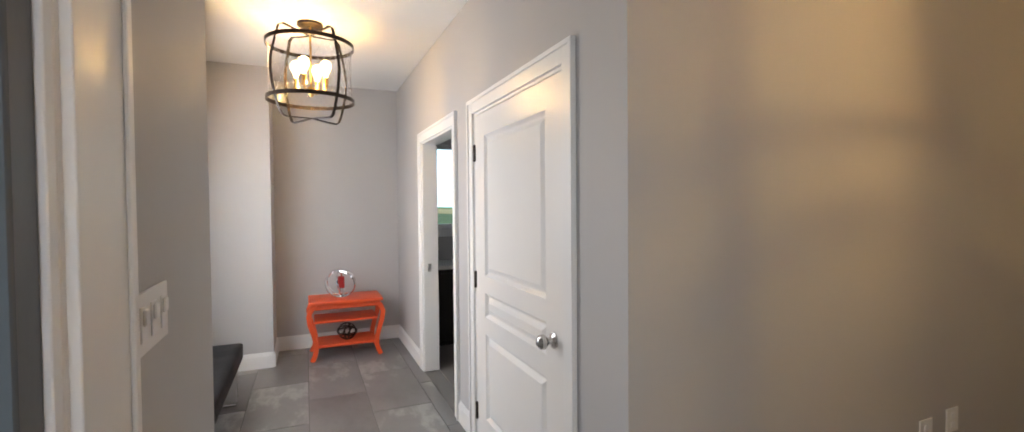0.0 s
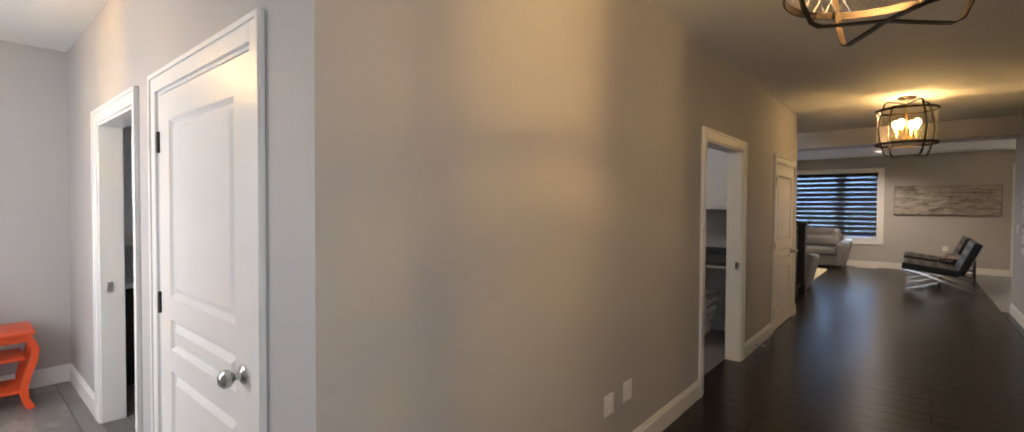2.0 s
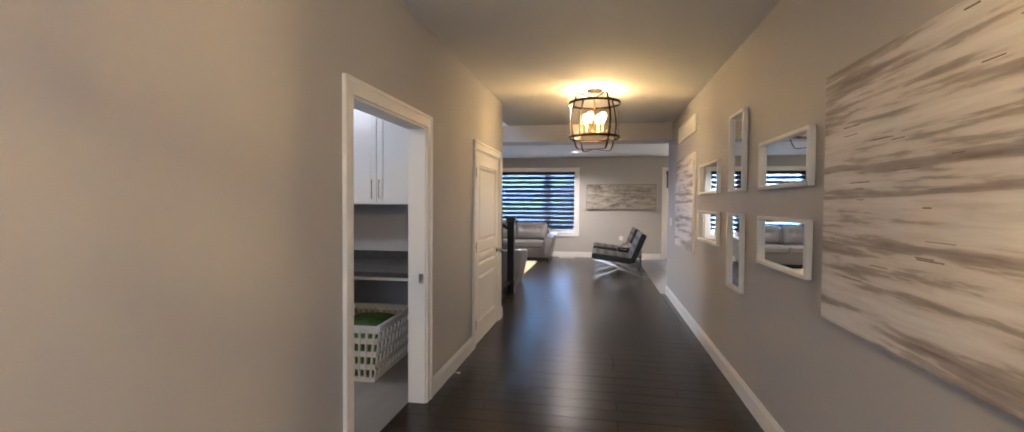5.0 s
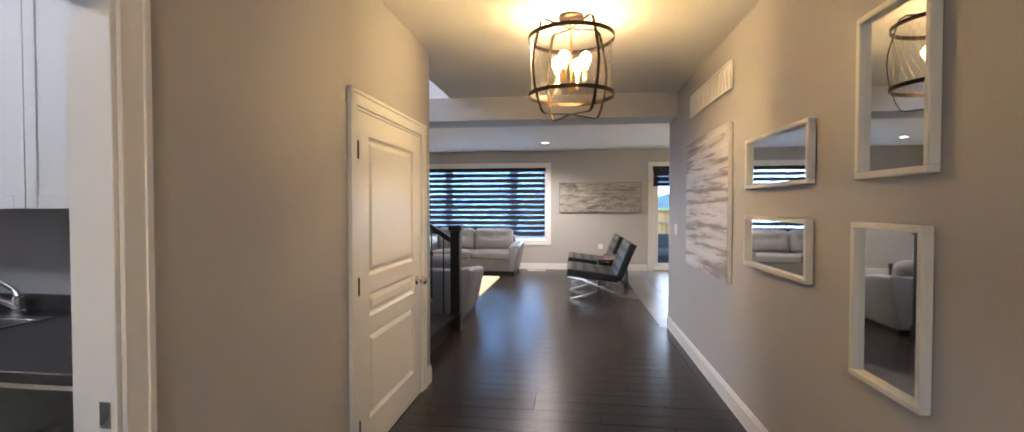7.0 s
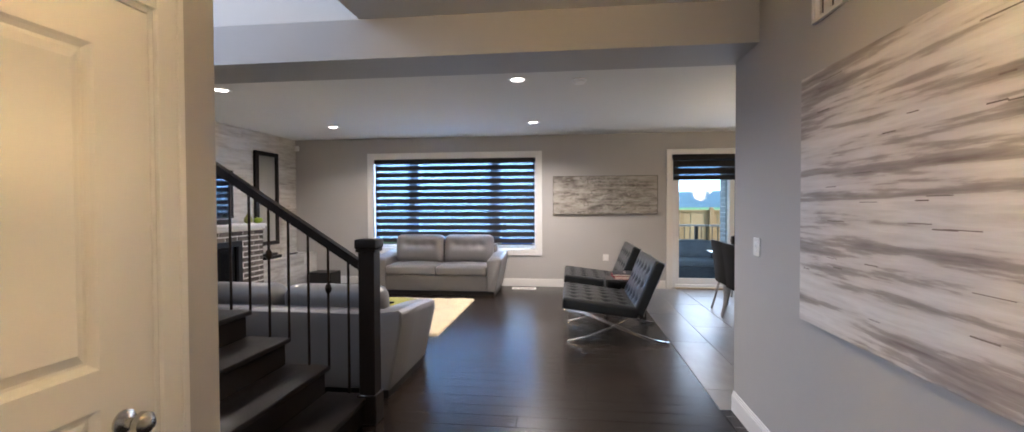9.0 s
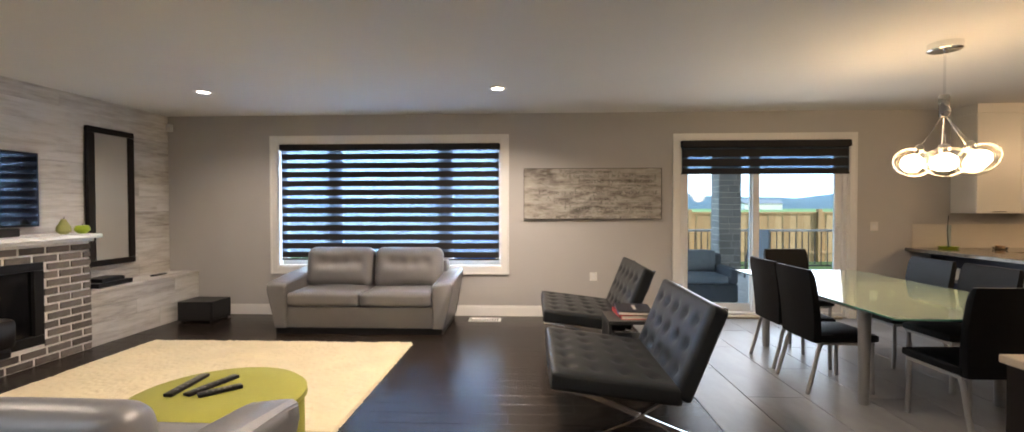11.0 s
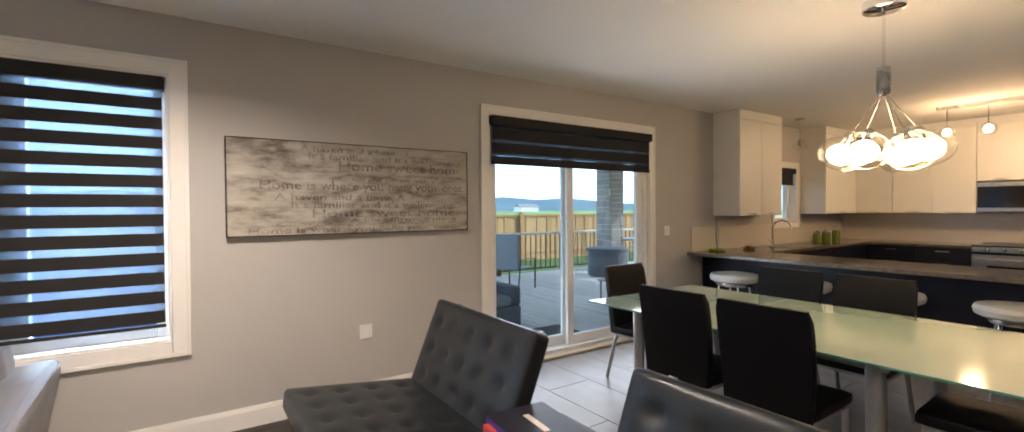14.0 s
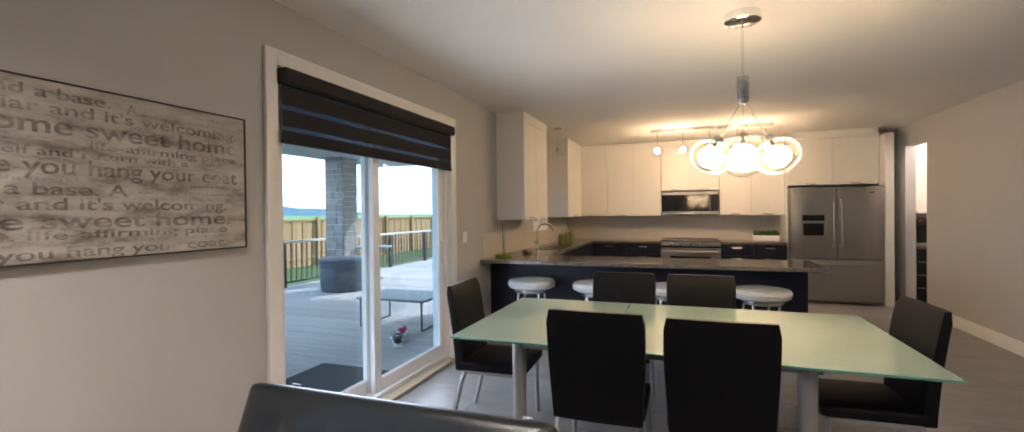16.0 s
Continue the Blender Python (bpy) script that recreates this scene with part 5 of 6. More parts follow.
    l_.new(noise_tex(n_, l_, coords(n_, l_, vec_), scale_, 7, 0.62), k_.inputs["Value"])
    l_.new(k_.outputs[0], mix_.inputs["Fac"])
    l_.new(base_, mix_.inputs["Color1"])
    mix_.inputs["Color2"].default_value = (*tone_, 1)
    base_ = mix_.outputs["Color"]
l_.new(base_, b_.inputs["Base Color"])
sg = thing("wall_sign", pose(FAR, -0.44, 1.655), "distressed grey wooden sign printed with faded words", "sign")
part("board", boxm(-0.038, -0.004, -0.91, 0.91, -0.335, 0.335, bev=0.003), AGED, sg)
part("edge_band", box(box(box(boxm(-0.041, -0.002, -0.914, 0.914, 0.335, 0.341), -0.041, -0.002, -0.914, 0.914, -0.341, -0.335), -0.041, -0.002, 0.91, 0.916, -0.335, 0.335), -0.041, -0.002, -0.916, -0.91, -0.335, 0.335), surface("dark_sign_edge", (0.05, 0.04, 0.035), 0.8), sg, "dark worn edge")


def words(text, y0, y1, z, size, par):
    """One printed line from y0 to y1, standing on z."""
    c = bpy.data.curves.new("lettering", "FONT")
    c.body, c.size, c.extrude, c.offset = text, size, 0.0006, size * 0.012
    tmp = bpy.data.objects.new("lettering", c)
    me = bpy.data.meshes.new_from_object(tmp)
    bpy.data.objects.remove(tmp)
    me.materials.append(INK)
    wide = max(v.co.x for v in me.vertices)
    ob = tagged(new("lettering", me), "line of faded brown lettering", kind="stuff")
    ob.parent = par
    ob.matrix_basis = Matrix.Translation((-0.0392, y0, z)) @ pose(0, 0, 0, 90, 0, -90) @ Matrix.Diagonal(((y0 - y1) / wide, 1, 1, 1))


for text, y0, y1, z, size in (("A haven and a base.", 0.45, -0.28, 0.272, 0.058),
        ("A", -0.34, -0.38, 0.262, 0.060),
        ("It's familiar and it's welcoming.", 0.40, -0.86, 0.216, 0.062),
        ("Home sweet home", 0.19, -0.86, 0.142, 0.094),
        ("life-affirming place", -0.20, -0.85, 0.098, 0.046),
        ("yourself and return with a", 0.24, -0.60, 0.060, 0.044),
        ("Home is where you hang your coat", 0.72, -0.86, -0.008, 0.088),
        ("A haven and a base. A", 0.62, -0.34, -0.086, 0.068),
        ("It's familiar and it's welcoming.", 0.52, -0.80, -0.142, 0.066),
        ("Home sweet home.", 0.38, -0.82, -0.212, 0.086),
        ("A life-affirming place", 0.10, -0.80, -0.252, 0.048),
        ("Home is where you hang your coat.", 0.79, -0.80, -0.322, 0.060)):
    words(text, y0, y1, z, size, sg)
rnd = random.Random(5)
for z, hh, ya, yb in ((0.262, 0.014, -0.82, -0.40), (0.292, 0.012, -0.80, -0.30), (0.225, 0.013, 0.43, 0.74), (0.195, 0.014, 0.42, 0.72), (0.152, 0.016, 0.22, 0.68), (0.120, 0.013, -0.10, 0.66), (0.064, 0.014, 0.28, 0.70), (-0.035, 0.014, -0.84, 0.50), (-0.072, 0.013, -0.82, -0.38), (-0.100, 0.013, -0.82, -0.38), (-0.145, 0.015, 0.54, 0.80), (-0.172, 0.013, 0.42, 0.76), (-0.248, 0.014, 0.14, 0.76), (-0.275, 0.012, -0.78, 0.70)):
    lb, y = bmesh.new(), ya
    while y < yb:
        L = rnd.uniform(0.35, 0.7) * hh
        if rnd.random() < 0.8:
            box(lb, -0.0386, -0.037, y, y + L, z, z + hh * rnd.choice((0.6, 0.65, 0.95)))
        y += L + hh * rnd.choice((0.2, 0.2, 0.2, 0.25, 0.8))
    tagged(part("small_print", lb, INK, sg, "row of small faded print"), kind="stuff")


# ---- lounge chairs ----
def lounge_chair(m, label):
    """Tufted leather lounge chair on crossed chrome bars; faces +y."""
    d = thing("lounge_chair", m, label, "chair", "lounge chairs")
    W = 0.555
    grid = [(a, b) for a in (-0.72, -0.36, 0.0, 0.36, 0.72) for b in (-0.6, -0.15, 0.3, 0.72)]
    part("seat_cushion", cushion(-W, W, -0.40, 0.40, -0.06, 0.06, 0.028, 0.012, 2, 34, grid, 0.024, 0.036), BLUEBLK, d, at=pose(0, 0.06, 0.385, 7))
    part("back_cushion", cushion(-W, W, -0.30, 0.31, -0.055, 0.055, 0.028, 0.012, 2, 34, [(a, b) for a in (-0.72, -0.36, 0.0, 0.36, 0.72) for b in (-0.55, 0.0, 0.55)], 0.026, 0.036), BLUEBLK, d, at=pose(0, -0.445, 0.60, -68))
    for s in (-1, 1):
        x = s * 0.45
        c1 = [(x, -0.62, 0.86), (x, -0.545, 0.66), (x, -0.44, 0.47), (x, -0.28, 0.30), (x, -0.05, 0.16), (x, 0.2, 0.06), (x, 0.40, 0.008)]
        c2 = [(x, 0.44, 0.36), (x, 0.25, 0.325), (x, 0.05, 0.25), (x, -0.15, 0.165), (x, -0.35, 0.085), (x, -0.52, 0.03), (x, -0.66, 0.008)]
        part("cross_bar", tubem(c1, 0, flat=(0.014, 0.032)), CHROME, d)
        part("cross_bar", tubem(c2, 0, flat=(0.0135, 0.0315)), CHROME, d)
    for y, z in ((0.43, 0.345), (-0.31, 0.285), (-0.61, 0.84)):
        part("cross_rail", tubem([(-0.46, y, z), (0.46, y, z)], 0, flat=(0.03, 0.010)), CHROME, d)
    for k in range(5):
        y = -0.22 + 0.14 * k
        part("strap", boxm(-0.45, 0.45, y, y + 0.04, 0.285 + 0.12 * (y + 0.31) * 0.7, 0.290 + 0.12 * (y + 0.31) * 0.7), BLACKL, d, "black leather strap")
    return d


lounge_chair(pose(11.75, -0.20, 0), "tufted blue-black leather lounge chair on crossed chrome bars")
lounge_chair(pose(13.46, -0.20, 0), "tufted blue-black leather lounge chair beside the far wall")
SMOKE = surface("dark_speckled_metal", (0.05, 0.05, 0.05), 0.35, 0.5, var=0.4, fine=90)
d = thing("side_table", pose(12.64, -0.55, 0), "small dark open cube side table between the lounge chairs", "table")
part("top", boxm(-0.20, 0.20, -0.26, 0.26, 0.47, 0.50, bev=0.003), SMOKE, d)
for sy in (-1, 1):
    part("side", boxm(-0.20, 0.20, min(sy * 0.26, sy * 0.235), max(sy * 0.26, sy * 0.235), 0, 0.47, bev=0.003), SMOKE, d)
part("shelf", boxm(-0.20, 0.20, -0.235, 0.235, 0.28, 0.30), SMOKE, d)
PAGES = surface("book_pages", (0.70, 0.66, 0.58), 0.9, var=0.1, fine=200)
for nm, z, h, c, lab, a in (("red_cover", 0.50, 0.035, (0.50, 0.06, 0.06), "pink and red magazine lying flat", 3), ("blue_cover", 0.535, 0.03, (0.012, 0.012, 0.02), "black book with a dark blue spine lying flat", -5)):
    d = thing("book", pose(12.70, -0.55, z, 0, 0, a), lab, "book", "books on the side table")
    cm = surface(nm, c, 0.4)
    part("cover", box(boxm(-0.19, 0.19, -0.15, 0.15, 0, 0.004), -0.19, 0.19, -0.15, 0.15, h - 0.004, h), cm, d)
    part("spine", boxm(-0.19, 0.19, 0.147, 0.151, 0.004, h - 0.004), surface(nm + "_spine", (0.45, 0.05, 0.05) if "red" in nm else (0.03, 0.02, 0.16), 0.4), d)
    part("pages", boxm(-0.185, 0.185, -0.145, 0.147, 0.004, h - 0.004), PAGES, d, "pale page block")
    part("title_bar", boxm(-0.08, 0.10, -0.02, 0.01, h, h + 0.0008), surface(nm + "_title", (0.5, 0.45, 0.42), 0.5), d, "pale lettering bar")

# ---- dining ----
TGLASS = bpy.data.materials.new("frosted_green_glass")
t_, n_, l_, b_ = nodes_of(TGLASS)
f_ = noise_tex(n_, l_, coords(n_, l_), 1.5)
l_.new(ramp(n_, l_, f_, [(0.3, (0.29, 0.40, 0.335)), (0.8, (0.33, 0.44, 0.375))]), b_.inputs["Base Color"])
b_.inputs["Roughness"].default_value = 0.10
b_.inputs["Coat Weight"].default_value, b_.inputs["Coat Roughness"].default_value = 0.6, 0.02
EDGEG = surface("green_glass_edge", (0.10, 0.30, 0.24), 0.08, var=0.1, bump=0)
dt = thing("dining_table", pose(12.655, -2.60, 0), "frosted green glass dining table on silver tube legs", "table")
for nm, a, b in (("glass_top", -1.195, 0.30), ("glass_leaf", 0.304, 1.195)):
    part(nm, boxm(a, b, -0.66, 0.66, 0.752, 0.764, bev=0.002), TGLASS, dt, "frosted pale green glass")
part("glass_edge", box(box(box(boxm(-1.197, 1.197, -0.664, -0.6605, 0.752, 0.763), -1.197, 1.197, 0.6605, 0.664, 0.752, 0.763), 1.1955, 1.199, -0.66, 0.66, 0.752, 0.763), -1.199, -1.1955, -0.66, 0.66, 0.752, 0.763), EDGEG, dt, "dark green polished edge")
for s in (-1, 1):
    part("side_rail", boxm(-0.72, 0.85, s * 0.50 - 0.02, s * 0.50 + 0.02, 0.69, 0.75, bev=0.003), ALU, dt)
    part("end_rail", boxm(s * 0.70 + 0.05, s * 0.70 + 0.09, -0.50, 0.50, 0.69, 0.75, bev=0.003), ALU, dt)
for sx in (-0.66, 0.83):
    for sy in (-1, 1):
        part("leg", lathem([(0, 0), (0.030, 0), (0.034, 0.01), (0.044, 0.74), (0.0, 0.751)], 18, (sx, sy * 0.49, 0)), ALU, dt)


def dining_chair(m, label):
    """Black leather chair with a tall slightly curved back and bent silver legs; faces +y."""
    d = thing("dining_chair", m, label, "chair", "dining chairs")
    part("seat", cushion(-0.24, 0.24, -0.22, 0.25, 0.405, 0.47, 0.022, 0.012, 2, 8), BLACKL, d)
    bb = bmesh.new()
    rows = []
    for k in range(11):
        f = k / 10
        z = 0.405 + 0.575 * f
        y = -0.225 - 0.015 * f - 0.055 * f * f
        wv = 0.225 + 0.018 * math.sin(f * math.pi * 0.7) + 0.006 * f
        th = 0.030 - 0.008 * f
        if k == 10:
            th, wv = th * 0.6, wv - 0.012
        rows.append([bb.verts.new(p) for p in ((-wv, y - th, z), (-wv * 0.5, y - th - 0.006, z), (0, y - th - 0.009, z), (wv * 0.5, y - th - 0.006, z), (wv, y - th, z), (wv + 0.004, y, z), (wv, y + th, z), (0, y + th - 0.008, z), (-wv, y + th, z), (-wv - 0.004, y, z))])
    for A, B in zip(rows, rows[1:]):
        for k in range(10):
            bb.faces.new((A[k], A[(k + 1) % 10], B[(k + 1) % 10], B[k]))
    bb.faces.new(rows[0][::-1])
    bb.faces.new(rows[-1])
    part("backrest", bb, BLACKL, d)
    part("seat_frame", box(box(box(boxm(-0.225, -0.20, -0.21, 0.22, 0.385, 0.405), 0.20, 0.225, -0.21, 0.22, 0.385, 0.405), -0.20, 0.20, 0.195, 0.22, 0.385, 0.405), -0.20, 0.20, -0.21, -0.185, 0.385, 0.405), ALU, d)
    for s in (-1, 1):
        part("leg", tubem([(s * 0.212, 0.205, 0.395), (s * 0.215, 0.205, 0.20), (s * 0.218, 0.21, 0.0)], 0.016, 10), ALU, d)
        part("leg", tubem([(s * 0.212, -0.19, 0.395), (s * 0.215, -0.215, 0.33), (s * 0.22, -0.245, 0.20), (s * 0.225, -0.30, 0.0)], 0.016, 10), ALU, d)
    return d


ch = dining_chair(pose(12.99, -2.13, 0, 0, 0, 180), "black leather dining chair with bent silver legs")
for x, y, r in ((12.41, -2.10, 181), (13.03, -3.14, 0), (12.44, -3.14, 1), (13.80, -2.62, 92), (11.66, -2.55, -88)):
    copy_thing(ch, pose(x, y, 0, 0, 0, r))


# ---- kitchen ----
GRANITE = surface("polished_granite", (0.13, 0.115, 0.10), 0.09, var=0.55, scale=14, fine=55, bump=0.0)
SPLASH = surface("cream_backsplash_tile", (0.62, 0.58, 0.52), 0.25, var=0.05, fine=40, bump=0.08)


def slab_door(par, x0, x1, z0, z1, y, mat_, handle="", name="door"):
    """A flat door facing +y at plane y, with a small bar handle."""
    o = part(name, boxm(x0 + 0.002, x1 - 0.002, y, y + 0.02, z0 + 0.002, z1 - 0.002, bev=0.002), mat_, par)
    cx = (x0 + x1) / 2
    if handle == "low":
        part("handle", tubem([(cx - 0.07, y + 0.02, z0 + 0.025), (cx - 0.07, y + 0.042, z0 + 0.025), (cx + 0.07, y + 0.042, z0 + 0.025), (cx + 0.07, y + 0.02, z0 + 0.025)], 0.005, 6), NICKEL, o, "satin nickel bar handle")
    if handle == "high":
        part("handle", tubem([(cx - 0.07, y + 0.02, z1 - 0.05), (cx - 0.07, y + 0.042, z1 - 0.05), (cx + 0.07, y + 0.042, z1 - 0.05), (cx + 0.07, y + 0.02, z1 - 0.05)], 0.005, 6), NICKEL, o, "satin nickel bar handle")
    return o


def wall_cab(x0, x1, z0, n, y=-8.56, label="white flat-front kitchen wall cabinet"):
    d = thing("kitchen_wall_cabinet", pose(0, 0, 0), label, "cabinet", "kitchen wall cabinets")
    part("body", boxm(x0, x1, -8.948, y, z0, 2.62), CABW, d)
    part("crown", boxm(x0, x1, -8.948, y + 0.014, 2.62, H - 0.003, bev=0.003), CABW, d)
    for k in range(n):
        a = x0 + (x1 - x0) * k / n
        slab_door(d, a, x0 + (x1 - x0) * (k + 1) / n, z0, 2.62, y, CABW, "low")


wall_cab(10.98, 11.98, 1.39, 2)
wall_cab(11.985, 12.955, 1.84, 2, label="short white kitchen cabinet above the microwave")
wall_cab(12.96, 13.93, 1.39, 2)
wall_cab(13.935, 14.44, 1.39, 1)
wall_cab(9.72, 10.96, 1.87, 2, -8.35, "white kitchen cabinet above the refrigerator")
single("fridge_end_panel", boxm(9.60, 9.715, -8.948, -8.12, 0, 2.62, bev=0.003), CABW, "tall white panel at the side of the refrigerator", "panel")
single("fridge_side_panel", boxm(10.962, 10.978, -8.948, -8.35, 0, 2.62), CABW, "white divider panel beside the refrigerator", "panel")
# cabinets on the far wall
for y0, y1, n, lab in ((-6.12, -5.08, 2, "white wall cabinet beside the kitchen window"), (-8.55, -7.45, 1, "white corner wall cabinet")):
    d = thing("side_wall_cabinet", pose(0, 0, 0), lab, "cabinet", "kitchen wall cabinets")
    part("body", boxm(14.45, FAR - 0.002, y0, y1, 1.39, 2.62), CABW, d)
    part("crown", boxm(14.425, FAR - 0.002, y0, y1 + 0.006, 2.62, H - 0.003, bev=0.003), CABW, d)
    for k in range(n):
        a, b = y0 + (y1 - y0) * k / n, y0 + (y1 - y0) * (k + 1) / n
        o = part("door", boxm(14.43, 14.45, a + 0.002, b - 0.002, 1.392, 2.618, bev=0.002), CABW, d)
        c = (a + b) / 2
        part("handle", tubem([(14.43, c - 0.07, 1.415), (14.408, c - 0.07, 1.415), (14.408, c + 0.07, 1.415), (14.43, c + 0.07, 1.415)], 0.005, 6), NICKEL, o, "satin nickel bar handle")
structure("backsplash", box(boxm(10.98, FAR - 0.002, -8.95, -8.94, 0.94, 1.39), FAR - 0.012, FAR - 0.001, -8.94, -4.60, 0.94, 1.248), SPLASH, "cream tiled kitchen backsplash", "backsplash")


def base_cab(x0, x1, y0, y1, label, face, n=2):
    d = thing("kitchen_base_cabinet", pose(0, 0, 0), label, "cabinet", "kitchen base cabinets")
    part("body", boxm(x0, x1, y0, y1, 0.10, 0.898), NAVY, d)
    part("toe_kick", boxm(x0 + 0.04, x1 - 0.04, y0 + 0.04, y1 - 0.04, 0, 0.10), BLACKP, d)
    if face == "+y":
        for k in range(n):
            a, b = x0 + (x1 - x0) * k / n, x0 + (x1 - x0) * (k + 1) / n
            slab_door(d, a, b, 0.72, 0.89, y1, NAVY, "high", "drawer")
            slab_door(d, a, b, 0.11, 0.71, y1, NAVY, "high")
    return d


base_cab(10.98, 11.975, -8.94, -8.33, "navy kitchen base cabinet with drawers", "+y")
base_cab(12.965, 14.18, -8.94, -8.33, "navy kitchen base cabinet beside the stove", "+y")
base_cab(14.20, FAR - 0.003, -8.94, -5.22, "navy kitchen base cabinet run under the window", "-x")
base_cab(11.42, FAR - 0.003, -5.20, -4.84, "navy kitchen peninsula cabinet", "")
kc = thing("kitchen_countertop", pose(0, 0, 0), "polished brown-grey granite countertop with a breakfast overhang", "countertop")
for a in ((11.32, FAR - 0.013, -5.24, -4.50), (14.16, FAR - 0.013, -8.935, -5.245), (12.962, 14.155, -8.935, -8.30), (10.98, 11.978, -8.935, -8.30)):
    part("slab", boxm(*a, 0.90, 0.94, bev=0.005), GRANITE, kc)

rf = thing("refrigerator", pose(0, 0, 0), "stainless steel french-door refrigerator with an ice dispenser", "refrigerator")
part("body", boxm(9.73, 10.95, -8.94, -8.16, 0.02, 1.82), surface("fridge_side_grey", (0.20, 0.20, 0.20), 0.45, 0.5), rf)
for a, b, hx in ((9.73, 10.337, 10.29), (10.343, 10.95, 10.39)):
    o = part("upper_door", boxm(a, b, -8.16, -8.09, 0.70, 1.815, bev=0.008, seg=2), STEEL, rf)
    part("handle", tubem([(hx, -8.09, 1.62), (hx, -8.04, 1.60), (hx, -8.04, 0.92), (hx, -8.09, 0.90)], 0.014, 10), STEEL, o)
o = part("freezer_drawer", boxm(9.73, 10.95, -8.16, -8.09, 0.06, 0.69, bev=0.008, seg=2), STEEL, rf)
part("handle", tubem([(9.82, -8.09, 0.62), (9.83, -8.04, 0.62), (10.85, -8.04, 0.62), (10.86, -8.09, 0.62)], 0.014, 10), STEEL, o)
dp = part("dispenser", boxm(10.49, 10.83, -8.094, -8.086, 1.05, 1.40, bev=0.003), STEEL, rf, "water and ice dispenser")
part("recess", boxm(10.52, 10.80, -8.087, -8.082, 1.07, 1.26), BLACKP, dp)
part("control_panel", boxm(10.51, 10.81, -8.087, -8.081, 1.30, 1.39), BLACKP, dp)
part("badge", boxm(9.86, 9.93, -8.091, -8.087, 1.72, 1.735), NICKEL, rf)

mw = thing("microwave", pose(0, 0, 0), "stainless steel over-the-range microwave", "microwave")
part("case", boxm(11.99, 12.95, -8.94, -8.54, 1.405, 1.825, bev=0.004), STEEL, mw)
o = part("door", boxm(12.13, 12.945, -8.54, -8.515, 1.47, 1.76, bev=0.004), surface("microwave_glass", (0.012, 0.012, 0.013), 0.07, bump=0), mw, "black glass door")
part("control_panel", boxm(11.995, 12.12, -8.54, -8.518, 1.47, 1.76, bev=0.003), BLACKP, mw)
part("handle", tubem([(12.15, -8.515, 1.49), (12.15, -8.48, 1.50), (12.15, -8.48, 1.73), (12.15, -8.515, 1.74)], 0.011, 10), STEEL, o)
part("top_trim", boxm(11.992, 12.948, -8.542, -8.52, 1.765, 1.82, bev=0.003), STEEL, mw)
part("bottom_trim", boxm(11.992, 12.948, -8.542, -8.52, 1.41, 1.465, bev=0.003), STEEL, mw)

rg = thing("stove", pose(0, 0, 0), "stainless steel slide-in range with a black glass cooktop", "stove")
part("body", boxm(11.985, 12.955, -8.93, -8.33, 0.02, 0.92), BLACKP, rg)
part("cooktop", boxm(11.982, 12.958, -8.93, -8.30, 0.94, 0.955, bev=0.003), surface("cooktop_glass", (0.01, 0.01, 0.011), 0.06, bump=0), rg, "black glass cooktop")
part("control_rail", boxm(11.985, 12.955, -8.33, -8.28, 0.862, 0.935, bev=0.006), STEEL, rg)
part("back_guard", boxm(11.985, 12.955, -8.935, -8.86, 0.955, 0.975, bev=0.006), STEEL, rg)
o = part("oven_door", boxm(11.985, 12.955, -8.33, -8.29, 0.22, 0.83, bev=0.006), STEEL, rg)
part("window", boxm(12.14, 12.80, -8.291, -8.286, 0.34, 0.68), surface("oven_window", (0.01, 0.01, 0.011), 0.08, bump=0), o)
part("handle", tubem([(12.04, -8.29, 0.77), (12.05, -8.24, 0.77), (12.89, -8.24, 0.77), (12.90, -8.29, 0.77)], 0.012, 10), STEEL, o)
for k in range(5):
    part("knob", lathem([(0, 0), (0.024, 0), (0.022, 0.028), (0, 0.03)], 14), NICKEL, rg, at=pose(12.15 + 0.16 * k, -8.28, 0.897, -90))

d = thing("kitchen_faucet", pose(14.62, -6.22, 0.94), "chrome gooseneck kitchen faucet", "faucet")
part("base", lathem([(0, 0), (0.034, 0), (0.034, 0.012), (0.024, 0.03), (0.022, 0.10), (0, 0.10)], 18), CHROME, d)
part("spout", tubem([(0, 0, 0.09), (0, 0, 0.26), (-0.03, -0.02, 0.34), (-0.10, -0.05, 0.375), (-0.18, -0.09, 0.35), (-0.215, -0.105, 0.29), (-0.22, -0.107, 0.24)], [0.016, 0.015, 0.015, 0.015, 0.015, 0.017, 0.019], 12), CHROME, d)
part("lever", tubem([(0, 0.02, 0.08), (0.01, 0.09, 0.11)], 0.008, 8), CHROME, d)
single("kitchen_sink", boxm(14.25, 14.60, -6.95, -6.05, 0.936, 0.9435, bev=0.001), surface("sink_dark_steel", (0.05, 0.05, 0.05), 0.3, 0.8), "dark undermount kitchen sink", "sink")
for k, (y, h) in enumerate(((-7.45, 0.15), (-7.75, 0.16), (-8.10, 0.17))):
    d = thing("green_jar", pose(14.55, y, 0.94), "small green glass canister with a lid", "jar", "green jars")
    part("jar", lathem([(0, 0), (0.055, 0), (0.06, 0.02), (0.06, h - 0.03), (0.05, h), (0, h)], 18), surface("green_jar_glaze_%d" % k, (0.13, 0.17, 0.03), 0.2), d)
